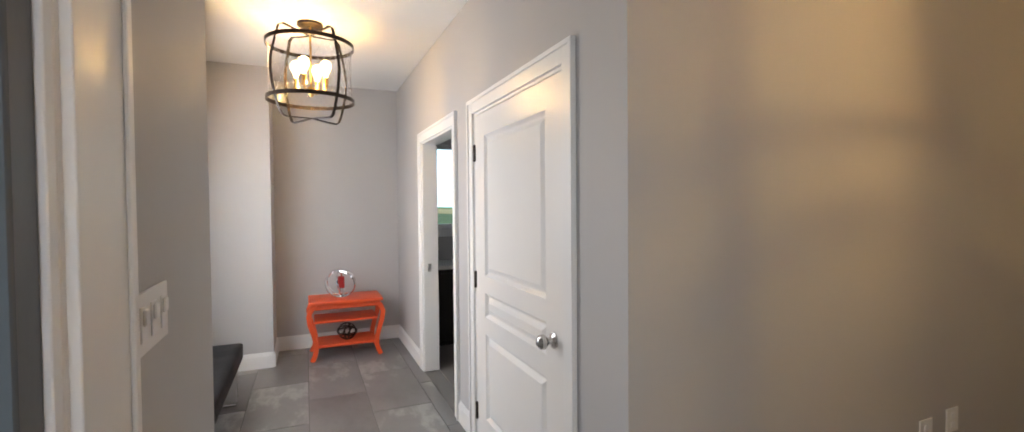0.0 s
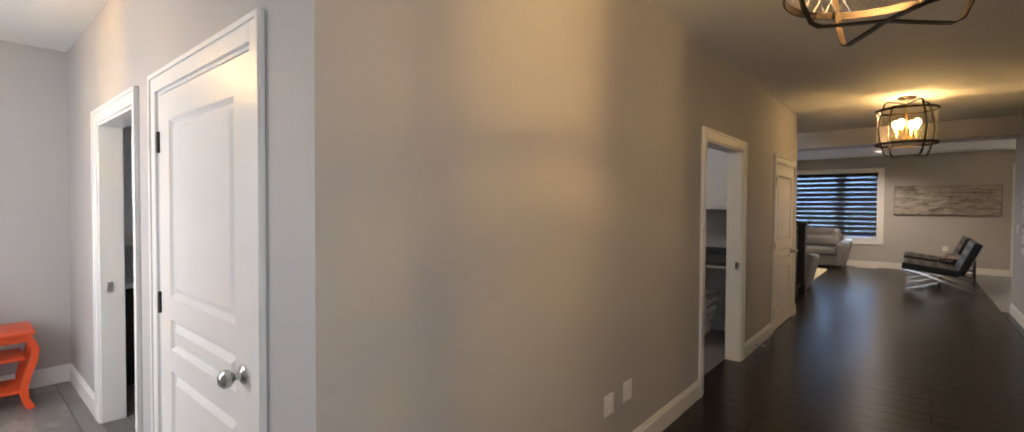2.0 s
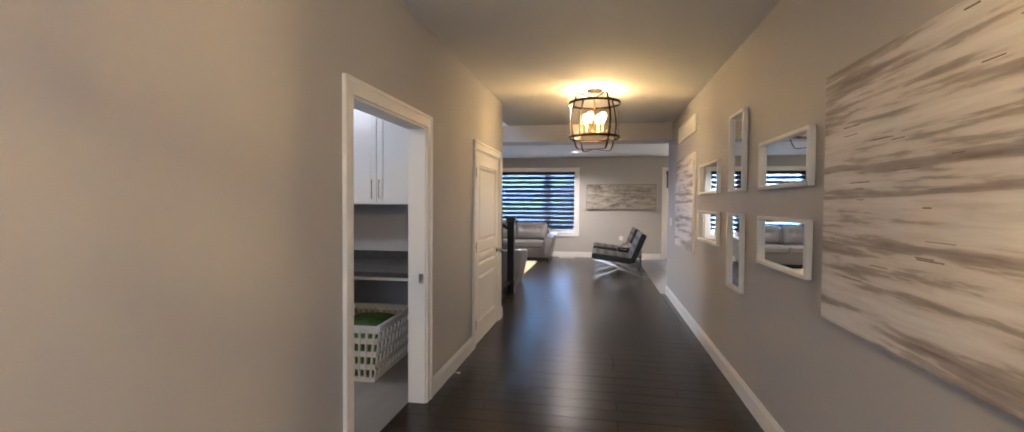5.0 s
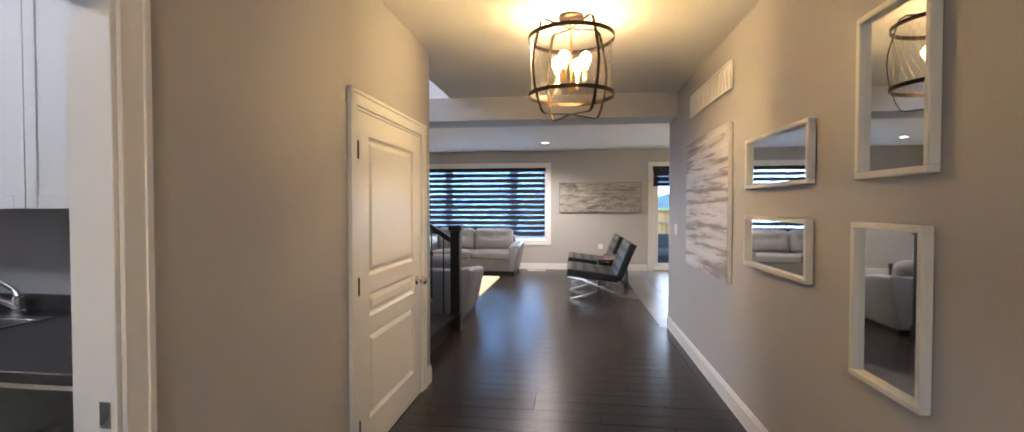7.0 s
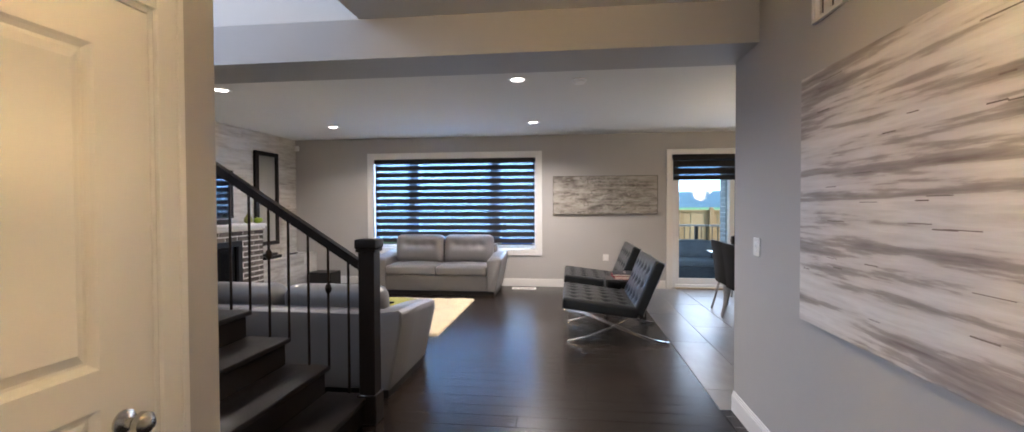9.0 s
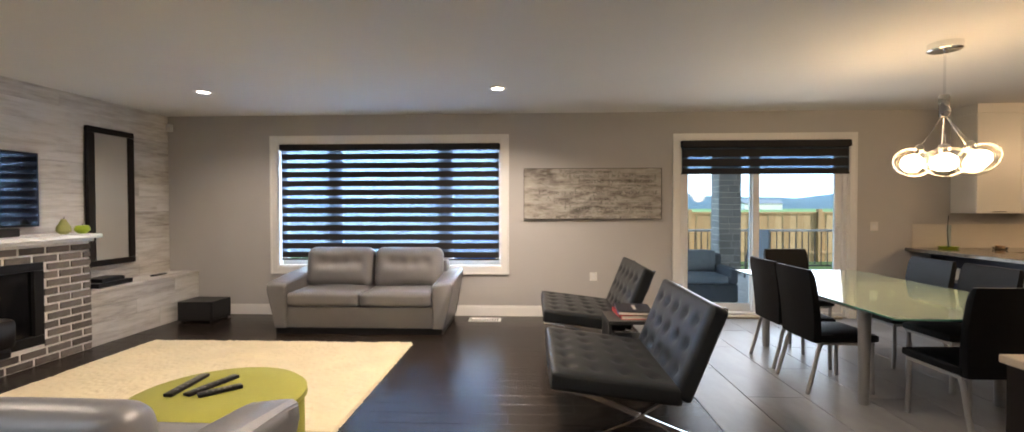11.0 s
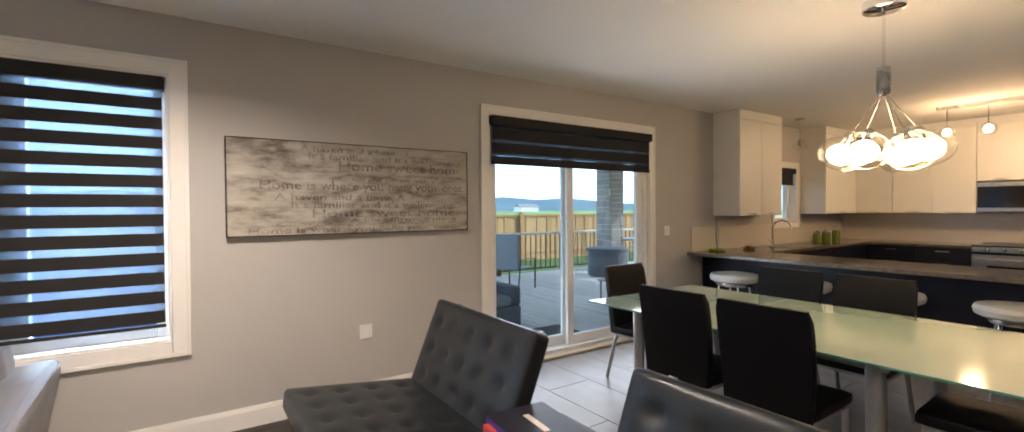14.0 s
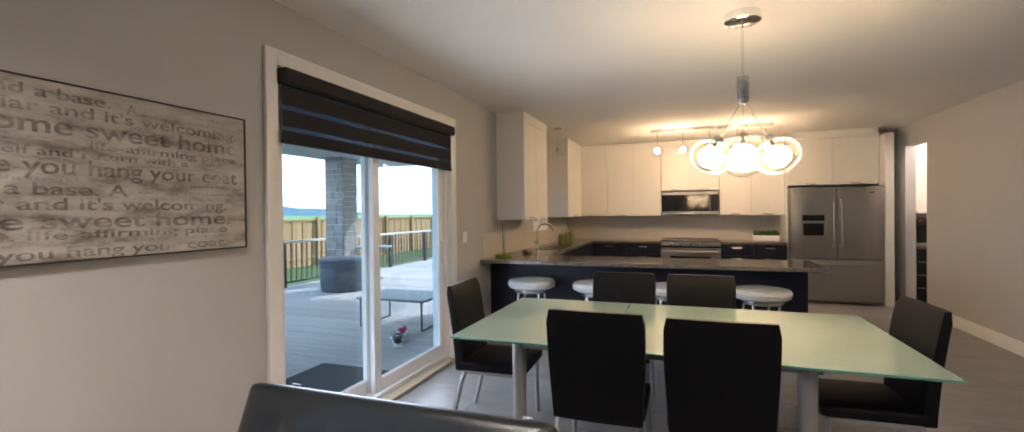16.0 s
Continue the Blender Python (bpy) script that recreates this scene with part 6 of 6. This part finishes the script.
    part("lid", lathem([(0, h), (0.052, h), (0.052, h + 0.02), (0.015, h + 0.025), (0.015, h + 0.04), (0, h + 0.042)], 18), NICKEL, d)
d = thing("herb_planter", pose(11.25, -8.62, 0.94), "white trough planter with clipped green grass", "plant")
part("trough", boxm(-0.20, 0.20, -0.06, 0.06, 0, 0.10, bev=0.006), VINYL, d)
gb = bmesh.new()
rnd = random.Random(2)
for _ in range(420):
    x, y, a = rnd.uniform(-0.19, 0.19), rnd.uniform(-0.055, 0.055), rnd.uniform(0, 6.28)
    h = rnd.uniform(0.08, 0.13)
    dx, dy, lx, ly = 0.006 * math.cos(a), 0.006 * math.sin(a), rnd.uniform(-0.03, 0.03), rnd.uniform(-0.03, 0.03)
    v = [gb.verts.new(p) for p in ((x - dx, y - dy, 0.09), (x + dx, y + dy, 0.09), (x + lx, y + ly, 0.09 + h))]
    gb.faces.new(v)
part("grass", gb, surface("clipped_grass", (0.06, 0.16, 0.02), 0.7, var=0.3), d)
d = thing("glass_vase", pose(14.66, -4.95, 0.94), "thin clear vase with a twig on a green dish", "vase")
part("dish", lathem([(0, 0), (0.09, 0), (0.11, 0.025), (0.10, 0.02), (0, 0.012)], 22), GREENA, d, "green glass dish")
part("tube", lathem([(0.018, 0.012), (0.022, 0.20), (0.026, 0.30)], 14), GLASS, d)
part("twig", tubem([(0, 0, 0.02), (0.01, 0.01, 0.2), (0.02, -0.01, 0.42)], 0.004, 6), DARKW, d)
d = thing("candle_dish", pose(14.52, -5.45, 0.94), "small amber candle in a glass dish", "candle")
part("dish", lathem([(0, 0), (0.06, 0), (0.075, 0.03), (0.065, 0.03), (0.055, 0.01), (0, 0.01)], 20), CLEAR, d)
part("candle", lathem([(0, 0.01), (0.045, 0.01), (0.045, 0.05), (0, 0.052)], 18), surface("amber_wax", (0.40, 0.24, 0.12), 0.5), d)


def stool(m):
    d = thing("bar_stool", m, "round pale leather bar stool on a chrome frame", "stool", "bar stools")
    part("seat", lathem([(0, 0.64), (0.22, 0.64), (0.255, 0.66), (0.265, 0.70), (0.25, 0.73), (0.15, 0.745), (0, 0.747)], 32), SEATW, d)
    part("swivel_ring", lathem([(0, 0.60), (0.19, 0.60), (0.20, 0.62), (0.20, 0.64), (0, 0.64)], 28), CHROME, d)
    for k in range(4):
        a = radians(45 + 90 * k)
        part("leg", tubem([(0.16 * math.cos(a), 0.16 * math.sin(a), 0.61), (0.19 * math.cos(a), 0.19 * math.sin(a), 0.3), (0.24 * math.cos(a), 0.24 * math.sin(a), 0)], 0.014, 10), CHROME, d)
    part("foot_ring", tubem([(0.20 * math.cos(a), 0.20 * math.sin(a), 0.22) for a in [2 * math.pi * k / 32 for k in range(32)]], 0.010, 8, closed=True), CHROME, d)
    return d


SEATW = surface("pale_grey_vinyl", (0.52, 0.55, 0.55), 0.4, var=0.06, fine=120)
s0 = stool(pose(14.17, -4.52, 0))
for x in (13.43, 12.70, 11.88):
    copy_thing(s0, pose(x, -4.50, 0, 0, 0, 15))

# bare lamp without a fixture, added out of view to brighten the pantry
bulb_lamp("pantry_fill", (8.7, -7.9, 2.55), 26, (1.0, 0.82, 0.6), 0.1)
d = thing("sideboard", pose(9.42, -1.36, 0), "dark sideboard with a pale wooden top behind the hall wall", "sideboard")
part("body", boxm(0, 0.74, -1.5, -0.01, 0.06, 0.90, bev=0.004), DARKW, d)
part("top", boxm(0, 0.76, -1.52, 0.0, 0.90, 0.93, bev=0.004), bpy.data.materials["oak_threshold"], d, "pale wooden top")
part("plinth", boxm(0.03, 0.70, -1.47, -0.04, 0, 0.06), BLACKP, d)
for k in range(3):
    o = part("door", boxm(0.74, 0.755, -1.49 + 0.49 * k, -1.01 + 0.49 * k, 0.08, 0.88, bev=0.003), DARKW, d)
    part("handle", tubem([(0.755, -1.44 + 0.49 * k, 0.45), (0.78, -1.44 + 0.49 * k, 0.46), (0.78, -1.44 + 0.49 * k, 0.58), (0.755, -1.44 + 0.49 * k, 0.59)], 0.006, 6), NICKEL, o)
# pantry glimpse, fitted along its back wall
d = thing("pantry_cabinet", pose(0, 0, 0), "white tall pantry wall cabinet", "cabinet")
part("body", boxm(8.05, 9.262, -8.948, -8.61, 1.40, 2.5), CABW, d)
for k in range(3):
    o = part("door", boxm(8.05 + 0.404 * k + 0.002, 8.05 + 0.404 * (k + 1) - 0.002, -8.61, -8.59, 1.40, 2.5, bev=0.002), CABW, d)
    part("handle", tubem([(8.19 + 0.404 * k, -8.59, 1.43), (8.19 + 0.404 * k, -8.565, 1.43), (8.32 + 0.404 * k, -8.565, 1.43), (8.32 + 0.404 * k, -8.59, 1.43)], 0.005, 6), NICKEL, o)
d = thing("wine_fridge", pose(0, 0, 0), "black glass-front beverage fridge in the pantry", "fridge")
part("case", boxm(8.62, 9.26, -8.94, -8.44, 0, 0.86), BLACKP, d)
part("glass_door", boxm(8.63, 9.25, -8.44, -8.42, 0.05, 0.84, bev=0.003), bpy.data.materials["microwave_glass"], d)
for z in (0.25, 0.45, 0.65):
    part("shelf_edge", boxm(8.68, 9.20, -8.42, -8.414, z, z + 0.012), NICKEL, d)
d = thing("pantry_base_cabinet", pose(0, 0, 0), "navy base cabinet beside the beverage fridge", "cabinet")
part("body", boxm(8.05, 8.61, -8.94, -8.44, 0, 0.86), NAVY, d)
part("door", boxm(8.06, 8.60, -8.44, -8.42, 0.08, 0.84, bev=0.003), NAVY, d)
single("pantry_counter", boxm(8.03, 9.264, -8.945, -8.40, 0.862, 0.90, bev=0.003), GRANITE, "dark polished granite counter in the pantry", "countertop")
d = thing("coffee_machine", pose(9.03, -8.70, 0.90, 0, 0, 90), "black coffee machine with a red lamp", "coffee machine")
part("body", boxm(-0.16, 0.10, -0.19, 0.19, 0, 0.42, bev=0.02, seg=2), BLACKP, d)
part("head", boxm(0.10, 0.22, -0.16, 0.16, 0.28, 0.42, bev=0.015, seg=2), BLACKP, d)
part("drip_tray", boxm(0.10, 0.22, -0.16, 0.16, 0, 0.04, bev=0.006), STEEL, d)
part("button", boxm(0.22, 0.226, -0.14, -0.10, 0.38, 0.40), bpy.data.materials["red_plastic"], d)

# ---- outside ----
DECKM = streaked("weathered_deck_board", [(0.3, (0.44, 0.41, 0.40)), (0.6, (0.56, 0.53, 0.515)), (0.85, (0.66, 0.63, 0.615))], (1.2, 8, 1), 3, 0.7, 0.4, per_piece=0.3)
CEDAR = streaked("new_cedar_fence", [(0.3, (0.42, 0.25, 0.11)), (0.6, (0.55, 0.35, 0.17)), (0.85, (0.64, 0.44, 0.24))], (8, 8, 1), 3, 0.75, 0.3, per_piece=0.35)
OUTB = surface("dark_outdoor_paint", (0.05, 0.04, 0.036), 0.5, var=0.15)
DX1, DZ = 21.0, -0.14
dk = tagged(new("deck"), "weathered grey-brown timber deck boards", "deck", kind="structure")
y = -18.0
while y < 0.6:
    part("deck_board", boxm(FAR + 0.2, DX1, y, y + 0.138, DZ - 0.03, DZ, bev=0.003), DECKM, dk, smooth=None)
    y += 0.146
structure("deck_skirt", boxm(FAR + 0.2, DX1 - 0.02, -18.0, 0.58, -0.62, DZ - 0.031), OUTB, "dark deck framing below the boards", "deck")
rl = thing("deck_railing", pose(0, 0, 0), "brown metal deck railing with thin balusters", "railing")
for k in range(10):
    y = -17.9 + 2.04 * k
    part("post", boxm(DX1 - 0.12, DX1 - 0.02, y, y + 0.10, DZ, DZ + 0.98, bev=0.004), OUTB, rl)
part("top_rail", boxm(DX1 - 0.15, DX1 + 0.01, -18.0, 0.6, DZ + 0.98, DZ + 1.03, bev=0.005), DECKM, rl)
part("bottom_rail", boxm(DX1 - 0.09, DX1 - 0.05, -18.0, 0.6, DZ + 0.08, DZ + 0.12), OUTB, rl)
y = -17.8
while y < 0.5:
    part("baluster", boxm(DX1 - 0.08, DX1 - 0.06, y, y + 0.02, DZ + 0.12, DZ + 0.98), OUTB, rl, smooth=None)
    y += 0.16
fn = thing("yard_fence", pose(0, 0, 0), "tall new cedar board fence round the yard", "fence")
picket = None
k = 0
y = -30.0
while y < -1.5:
    if picket is None:
        picket = mesh_of("board", boxm(0, 0.03, 0, 0.26, -0.62, 1.28), CEDAR)
    ob = new("board", picket)
    ob.parent = fn
    ob.location = (27.0 + (0.02 if k % 2 else 0), y, 0)
    if k % 9 == 0:
        part("post", boxm(26.9, 27.06, y - 0.08, y + 0.08, -0.62, 1.38, bev=0.01), CEDAR, fn)
    y += 0.27
    k += 1
part("rail", boxm(26.96, 27.0, -30, -1.3, 1.20, 1.28), CEDAR, fn)
part("rail", boxm(26.96, 27.0, -30, -1.3, -0.3, -0.22), CEDAR, fn)
STONEC = surface("grey_stone_veneer", (0.30, 0.29, 0.285), 0.85, var=0.2, scale=5, fine=40, bump=0.8, per_piece=0.5)
pc = thing("porch_column", pose(20.2, -8.7, DZ), "square grey stone porch column", "column", "porch columns")
part("core", boxm(-0.24, 0.24, -0.24, 0.24, 0, 2.95), MORTAR, pc)
rnd = random.Random(9)
for face in range(4):
    z = 0.0
    while z < 2.9:
        hh = rnd.choice((0.12, 0.17))
        u = -0.25
        while u < 0.23:
            L = rnd.uniform(0.2, 0.42)
            b = min(u + L, 0.25)
            if b - u > 0.05:
                part("stone", boxm(u + 0.006, b - 0.006, -0.262, -0.24, z + 0.005, min(z + hh, 2.94) - 0.005, bev=0.004), STONEC, pc, smooth=None, at=pose(0, 0, 0, 0, 0, 90 * face))
            u += L
        z += hh
copy_thing(pc, pose(20.2, -4.36, DZ, 0, 0, 90))
structure("porch_ceiling", boxm(FAR + 0.2, 20.8, -11, 0.6, 2.80, 2.92), surface("porch_soffit", (0.40, 0.42, 0.45), 0.8), "grey porch soffit over the deck", "ceiling")
# wicker and cushion colours are lifted blue-grey to imitate haze and glass reflections
WICK = surface("dark_grey_wicker", (0.10, 0.115, 0.14), 0.7, var=0.4, scale=20, fine=150, bump=0.9)
CUSHG = surface("grey_outdoor_cushion", (0.24, 0.27, 0.31), 0.9, var=0.1, fine=160)
pf = thing("round_fire_table", pose(19.45, -7.85, DZ), "dark round outdoor fire table with a pale label", "fire table")
part("body", lathem([(0, 0), (0.46, 0), (0.48, 0.03), (0.50, 0.60), (0.52, 0.62), (0.52, 0.67), (0.40, 0.69), (0, 0.68)], 36), WICK, pf)


def wicker_seat(m, w, label):
    d = thing("outdoor_armchair", m, label, "chair", "outdoor seating")
    part("base", boxm(-w, w, -0.42, 0.42, 0.05, 0.34, bev=0.02), WICK, d)
    part("back", boxm(-w, w, -0.44, -0.28, 0.34, 0.78, bev=0.03), WICK, d)
    for s in (-1, 1):
        part("arm", boxm(min(s * w, s * (w - 0.14)), max(s * w, s * (w - 0.14)), -0.42, 0.42, 0.34, 0.60, bev=0.03), WICK, d)
    part("cushion", cushion(-w + 0.15, w - 0.15, -0.27, 0.42, 0.34, 0.48, 0.04, 0.02, 2, 6), CUSHG, d)
    part("back_pillow", cushion(-w + 0.16, w - 0.16, -0.30, -0.12, 0.46, 0.86, 0.05, 0.02, 1, 6), CUSHG, d)
    for sx in (-1, 1):
        for sy in (-1, 1):
            part("foot", boxm(sx * (w - 0.06) - 0.03, sx * (w - 0.06) + 0.03, sy * 0.36 - 0.03, sy * 0.36 + 0.03, 0, 0.05), OUTB, d)
    return d


wicker_seat(pose(16.72, -2.27, DZ, 0, 0, 90), 0.75, "dark wicker outdoor loveseat with grey cushions")
d = thing("patio_chair", pose(19.2, -4.9, DZ, 0, 0, 200), "high-backed grey mesh patio chair", "chair")
part("sling", boxm(-0.30, 0.30, -0.30, -0.26, 0.42, 1.12, bev=0.01), CUSHG, d)
part("seat", boxm(-0.30, 0.30, -0.28, 0.28, 0.40, 0.44, bev=0.01), CUSHG, d)
for s in (-1, 1):
    part("arm_frame", tubem([(s * 0.33, 0.26, 0.0), (s * 0.33, 0.26, 0.62), (s * 0.33, -0.26, 0.64), (s * 0.33, -0.34, 0.0)], 0.018, 8), OUTB, d)
d = thing("outdoor_coffee_table", pose(16.45, -5.5, DZ), "low glass-topped metal patio table", "table")
part("top", boxm(-0.55, 0.55, -0.40, 0.40, 0.40, 0.43, bev=0.006), bpy.data.materials["fridge_side_grey"], d)
for sx in (-1, 1):
    part("leg_frame", tubem([(sx * 0.5, -0.36, 0.40), (sx * 0.5, -0.36, 0.012), (sx * 0.5, 0.36, 0.012), (sx * 0.5, 0.36, 0.40)], 0.014, 8), OUTB, d)
d = thing("side_table", pose(19.9, -9.4, DZ), "blue-grey high bar table on the deck", "table")
part("top", lathem([(0, 0.78), (0.50, 0.78), (0.50, 0.82), (0, 0.82)], 28), CUSHG, d)
part("pole", tubem([(0, 0, 0), (0, 0, 0.78)], 0.03, 10), OUTB, d)
part("foot", lathem([(0, 0), (0.30, 0), (0.28, 0.03), (0, 0.04)], 24), OUTB, d)
single("door_mat", boxm(15.25, 16.25, -3.6, -1.7, DZ, DZ + 0.014, bev=0.004), surface("charcoal_mat", (0.045, 0.047, 0.052), 0.95, fine=200, bump=0.6), "charcoal outdoor mat at the patio door", "mat")
for x, y, r, c, lab in ((15.92, -4.50, 40, (0.03, 0.03, 0.035), "dark sneaker lying on the deck"), (16.02, -4.66, 55, (0.25, 0.25, 0.26), "grey sneaker lying on the deck"), (16.12, -4.92, 20, (0.60, 0.03, 0.14), "pink shoe lying on the deck")):
    d = thing("shoe", pose(x, y, DZ, 0, 0, r), lab, "shoe", "shoes on the deck")
    part("sole", cushion(-0.05, 0.05, -0.14, 0.14, 0, 0.03, 0.012, 0.0, 2, 4), VINYL, d, "pale sole")
    part("upper", cushion(-0.046, 0.046, -0.13, 0.10, 0.028, 0.10, 0.03, 0.02, 2, 6), surface("shoe_upper_%d" % r, c, 0.7), d)
    part("laces", boxm(-0.02, 0.02, -0.02, 0.05, 0.108, 0.118, bev=0.003), WHITE, d)

# pool with a blue rim, fields, far ridge and barns
d = thing("swimming_pool", pose(23.2, 1.4, -0.62), "round above-ground pool with a bright blue wall", "pool")
part("pool_wall", lathem([(1.9, 0), (1.9, 0.95), (1.84, 0.97), (1.8, 0.9)], 40), surface("blue_pool_vinyl", (0.02, 0.16, 0.55), 0.4), d)
part("water", lathem([(0, 0.82), (1.82, 0.82)], 40), surface("pool_water", (0.06, 0.25, 0.40), 0.05), d)
STRAW = surface("straw_field", (0.45, 0.36, 0.16), 0.95, var=0.25, scale=0.05, fine=3)
structure("field_straw", boxm(33, 80, -400, 400, -0.62, -0.55), STRAW, "straw coloured field beyond the fence", "field")
structure("field_green", boxm(80, 420, -600, 600, -0.62, -0.5), surface("bright_field", (0.13, 0.26, 0.06), 0.95, var=0.35, scale=0.02, fine=1), "bright green far fields", "field")
# the ridge's blue-grey colour has the distance haze painted in
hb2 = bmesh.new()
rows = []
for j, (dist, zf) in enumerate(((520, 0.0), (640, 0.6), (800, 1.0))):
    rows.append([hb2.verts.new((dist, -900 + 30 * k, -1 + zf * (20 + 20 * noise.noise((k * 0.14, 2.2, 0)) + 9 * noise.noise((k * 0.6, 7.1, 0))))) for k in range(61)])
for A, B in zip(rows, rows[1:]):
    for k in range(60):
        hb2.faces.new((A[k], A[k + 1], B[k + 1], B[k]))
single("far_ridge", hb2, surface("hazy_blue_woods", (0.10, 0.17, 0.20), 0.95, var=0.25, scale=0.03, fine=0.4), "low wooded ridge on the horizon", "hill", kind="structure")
for y, w in ((-150, 24), (-40, 16), (35, 20), (-230, 18)):
    d = thing("far_barn", pose(330, y, -0.5), "distant pale farm building", "barn", "far barns")
    part("wall", boxm(-5, 5, -w / 2, w / 2, 0, 4), CABW, d)
    rbm = bmesh.new()
    pr = [(-5.5, 4), (0, 6.5), (5.5, 4)]
    A = [rbm.verts.new((x, -w / 2 - 0.5, z)) for x, z in pr]
    B = [rbm.verts.new((x, w / 2 + 0.5, z)) for x, z in pr]
    rbm.faces.new(A)
    rbm.faces.new(B[::-1])
    for k in range(3):
        rbm.faces.new((A[k], A[(k + 1) % 3], B[(k + 1) % 3], B[k]))
    part("roof", rbm, CUSHG, d)

# bricks of the fireplace, laid in running bond
rnd = random.Random(21)
bh, bl, jt = 0.060, 0.225, 0.020
z, row = 0.006, 0
brick_me = {}
while z + bh < 1.13:
    x = FX0 - (bl + jt) * (0.5 if row % 2 else 0.0)
    while x < FX1:
        a, b = max(x, FX0 + 0.002), min(x + bl, FX1 + 0.004)
        x += bl + jt
        segs = [(a, b)]
        if 0.19 < z + bh / 2 < 0.97:
            segs = [(a, min(b, 11.098)), (max(a, 12.672), b)]
        for p, q in segs:
            if q - p < 0.03:
                continue
            key = round(q - p, 2)
            if key not in brick_me:
                brick_me[key] = mesh_of("brick", boxm(-key / 2, key / 2, -0.012, 0.0, -bh / 2, bh / 2, bev=0.003), BRICKM)
            ob = new("brick", brick_me[key])
            ob.parent = fp
            ob.location = ((p + q) / 2, FY + 0.001 - rnd.uniform(0, 0.003), z + bh / 2)
    yb = FY + (0.0 if row % 2 else 0.12)
    while yb < 5.42:
        p, q = max(yb, FY + 0.002), min(yb + bl, 5.436)
        yb += bl + jt
        if q - p > 0.03:
            key = ("s", round(q - p, 2))
            if key not in brick_me:
                brick_me[key] = mesh_of("brick", boxm(-0.002, 0.012, -key[1] / 2, key[1] / 2, -bh / 2, bh / 2, bev=0.003), BRICKM)
            ob = new("brick", brick_me[key])
            ob.parent = fp
            ob.location = (FX1, (p + q) / 2, z + bh / 2)
    z += bh + jt
    row += 1


# ---- floor pieces ----
def piece_floor(name, parent_label, mat_, lw, ll, x0, x1, y0, y1, gap, thick, along, seed, bev=0.002, near=None, holes=()):
    """Planks or tiles laid in staggered rows, each its own piece sharing a few meshes."""
    rnd = random.Random(seed)
    par = tagged(new(name), parent_label, "floor", kind="structure")
    shared = {}
    across0, across1, a0, a1 = (x0, x1, y0, y1) if along == "y" else (y0, y1, x0, x1)
    c, count = across0, 0
    while c < across1 - 0.01:
        w = min(lw, across1 - c)
        p = a0 - rnd.choice((0.0, 0.25, 0.5, 0.75)) * ll if near is None else a0 - ll * ((count % 2) * 0.5)
        while p < a1 - 0.01:
            s, e = max(p, a0), min(p + ll, a1)
            p += ll
            if e - s < 0.03:
                continue
            key = (round(w, 3), round(e - s, 2))
            mid = ((c + w / 2), (s + e) / 2)
            x, y = mid if along == "y" else mid[::-1]
            if any(hx0 < x < hx1 and hy0 < y < hy1 for hx0, hx1, hy0, hy1 in holes):
                continue
            if key not in shared:
                hw, hl = (w - gap) / 2, (e - s - gap) / 2
                hx, hy = (hw, hl) if along == "y" else (hl, hw)
                b = bmesh.new()
                t = bev
                lo = [b.verts.new((sx * hx, sy * hy, -thick)) for sx, sy in ((-1, -1), (1, -1), (1, 1), (-1, 1))]
                md = [b.verts.new((sx * hx, sy * hy, -t)) for sx, sy in ((-1, -1), (1, -1), (1, 1), (-1, 1))]
                hi = [b.verts.new((sx * (hx - t), sy * (hy - t), 0)) for sx, sy in ((-1, -1), (1, -1), (1, 1), (-1, 1))]
                for A, B in ((lo, md), (md, hi)):
                    for k in range(4):
                        b.faces.new((A[k], A[(k + 1) % 4], B[(k + 1) % 4], B[k]))
                b.faces.new(hi)
                shared[key] = mesh_of(name.split("_")[-1], b, mat_)
            ob = new("plank" if "wood" in name else "tile", shared[key])
            ob.parent = par
            ob.location = (x, y, rnd.uniform(-0.0006, 0.0))
        c += lw
        count += 1
    return par


piece_floor("floor_wood", "dark hand-scraped hardwood planks with a satin sheen", FLOORW, 0.165, 1.9, -0.61, 7.60, RW, LW + T, 0.0018, 0.012, "y", 3, 0.0014)
piece_floor("floor_wood_living", "dark hand-scraped hardwood planks in the living room", FLOORW, 0.165, 1.9, 9.25, FAR, -0.89, 5.44, 0.0018, 0.012, "y", 4, 0.0014)
piece_floor("floor_wood_stair_foot", "dark hardwood planks at the foot of the stairs", FLOORW, 0.165, 2.45, 7.60, 9.25, -0.89, 1.56, 0.0018, 0.012, "y", 12, 0.0014)
piece_floor("floor_wood_edge", "dark hardwood planks along the hall wall", FLOORW, 0.165, 2.0, 7.60, 9.69, RW, -0.893, 0.0018, 0.012, "y", 6, 0.0014)
piece_floor("floor_tile_kitchen", "large light grey porcelain floor tiles", TILE, 0.45, 1.35, 9.40, FAR, -8.95, -0.893, 0.004, 0.012, "x", 5, 0.002, near=True)
piece_floor("floor_tile_foyer", "taupe stone-look porcelain foyer tiles", FTILE, 0.42, 0.84, -1.17, CW, LW + T + 0.005, 5.48, 0.006, 0.012, "y", 8, 0.002, near=True)
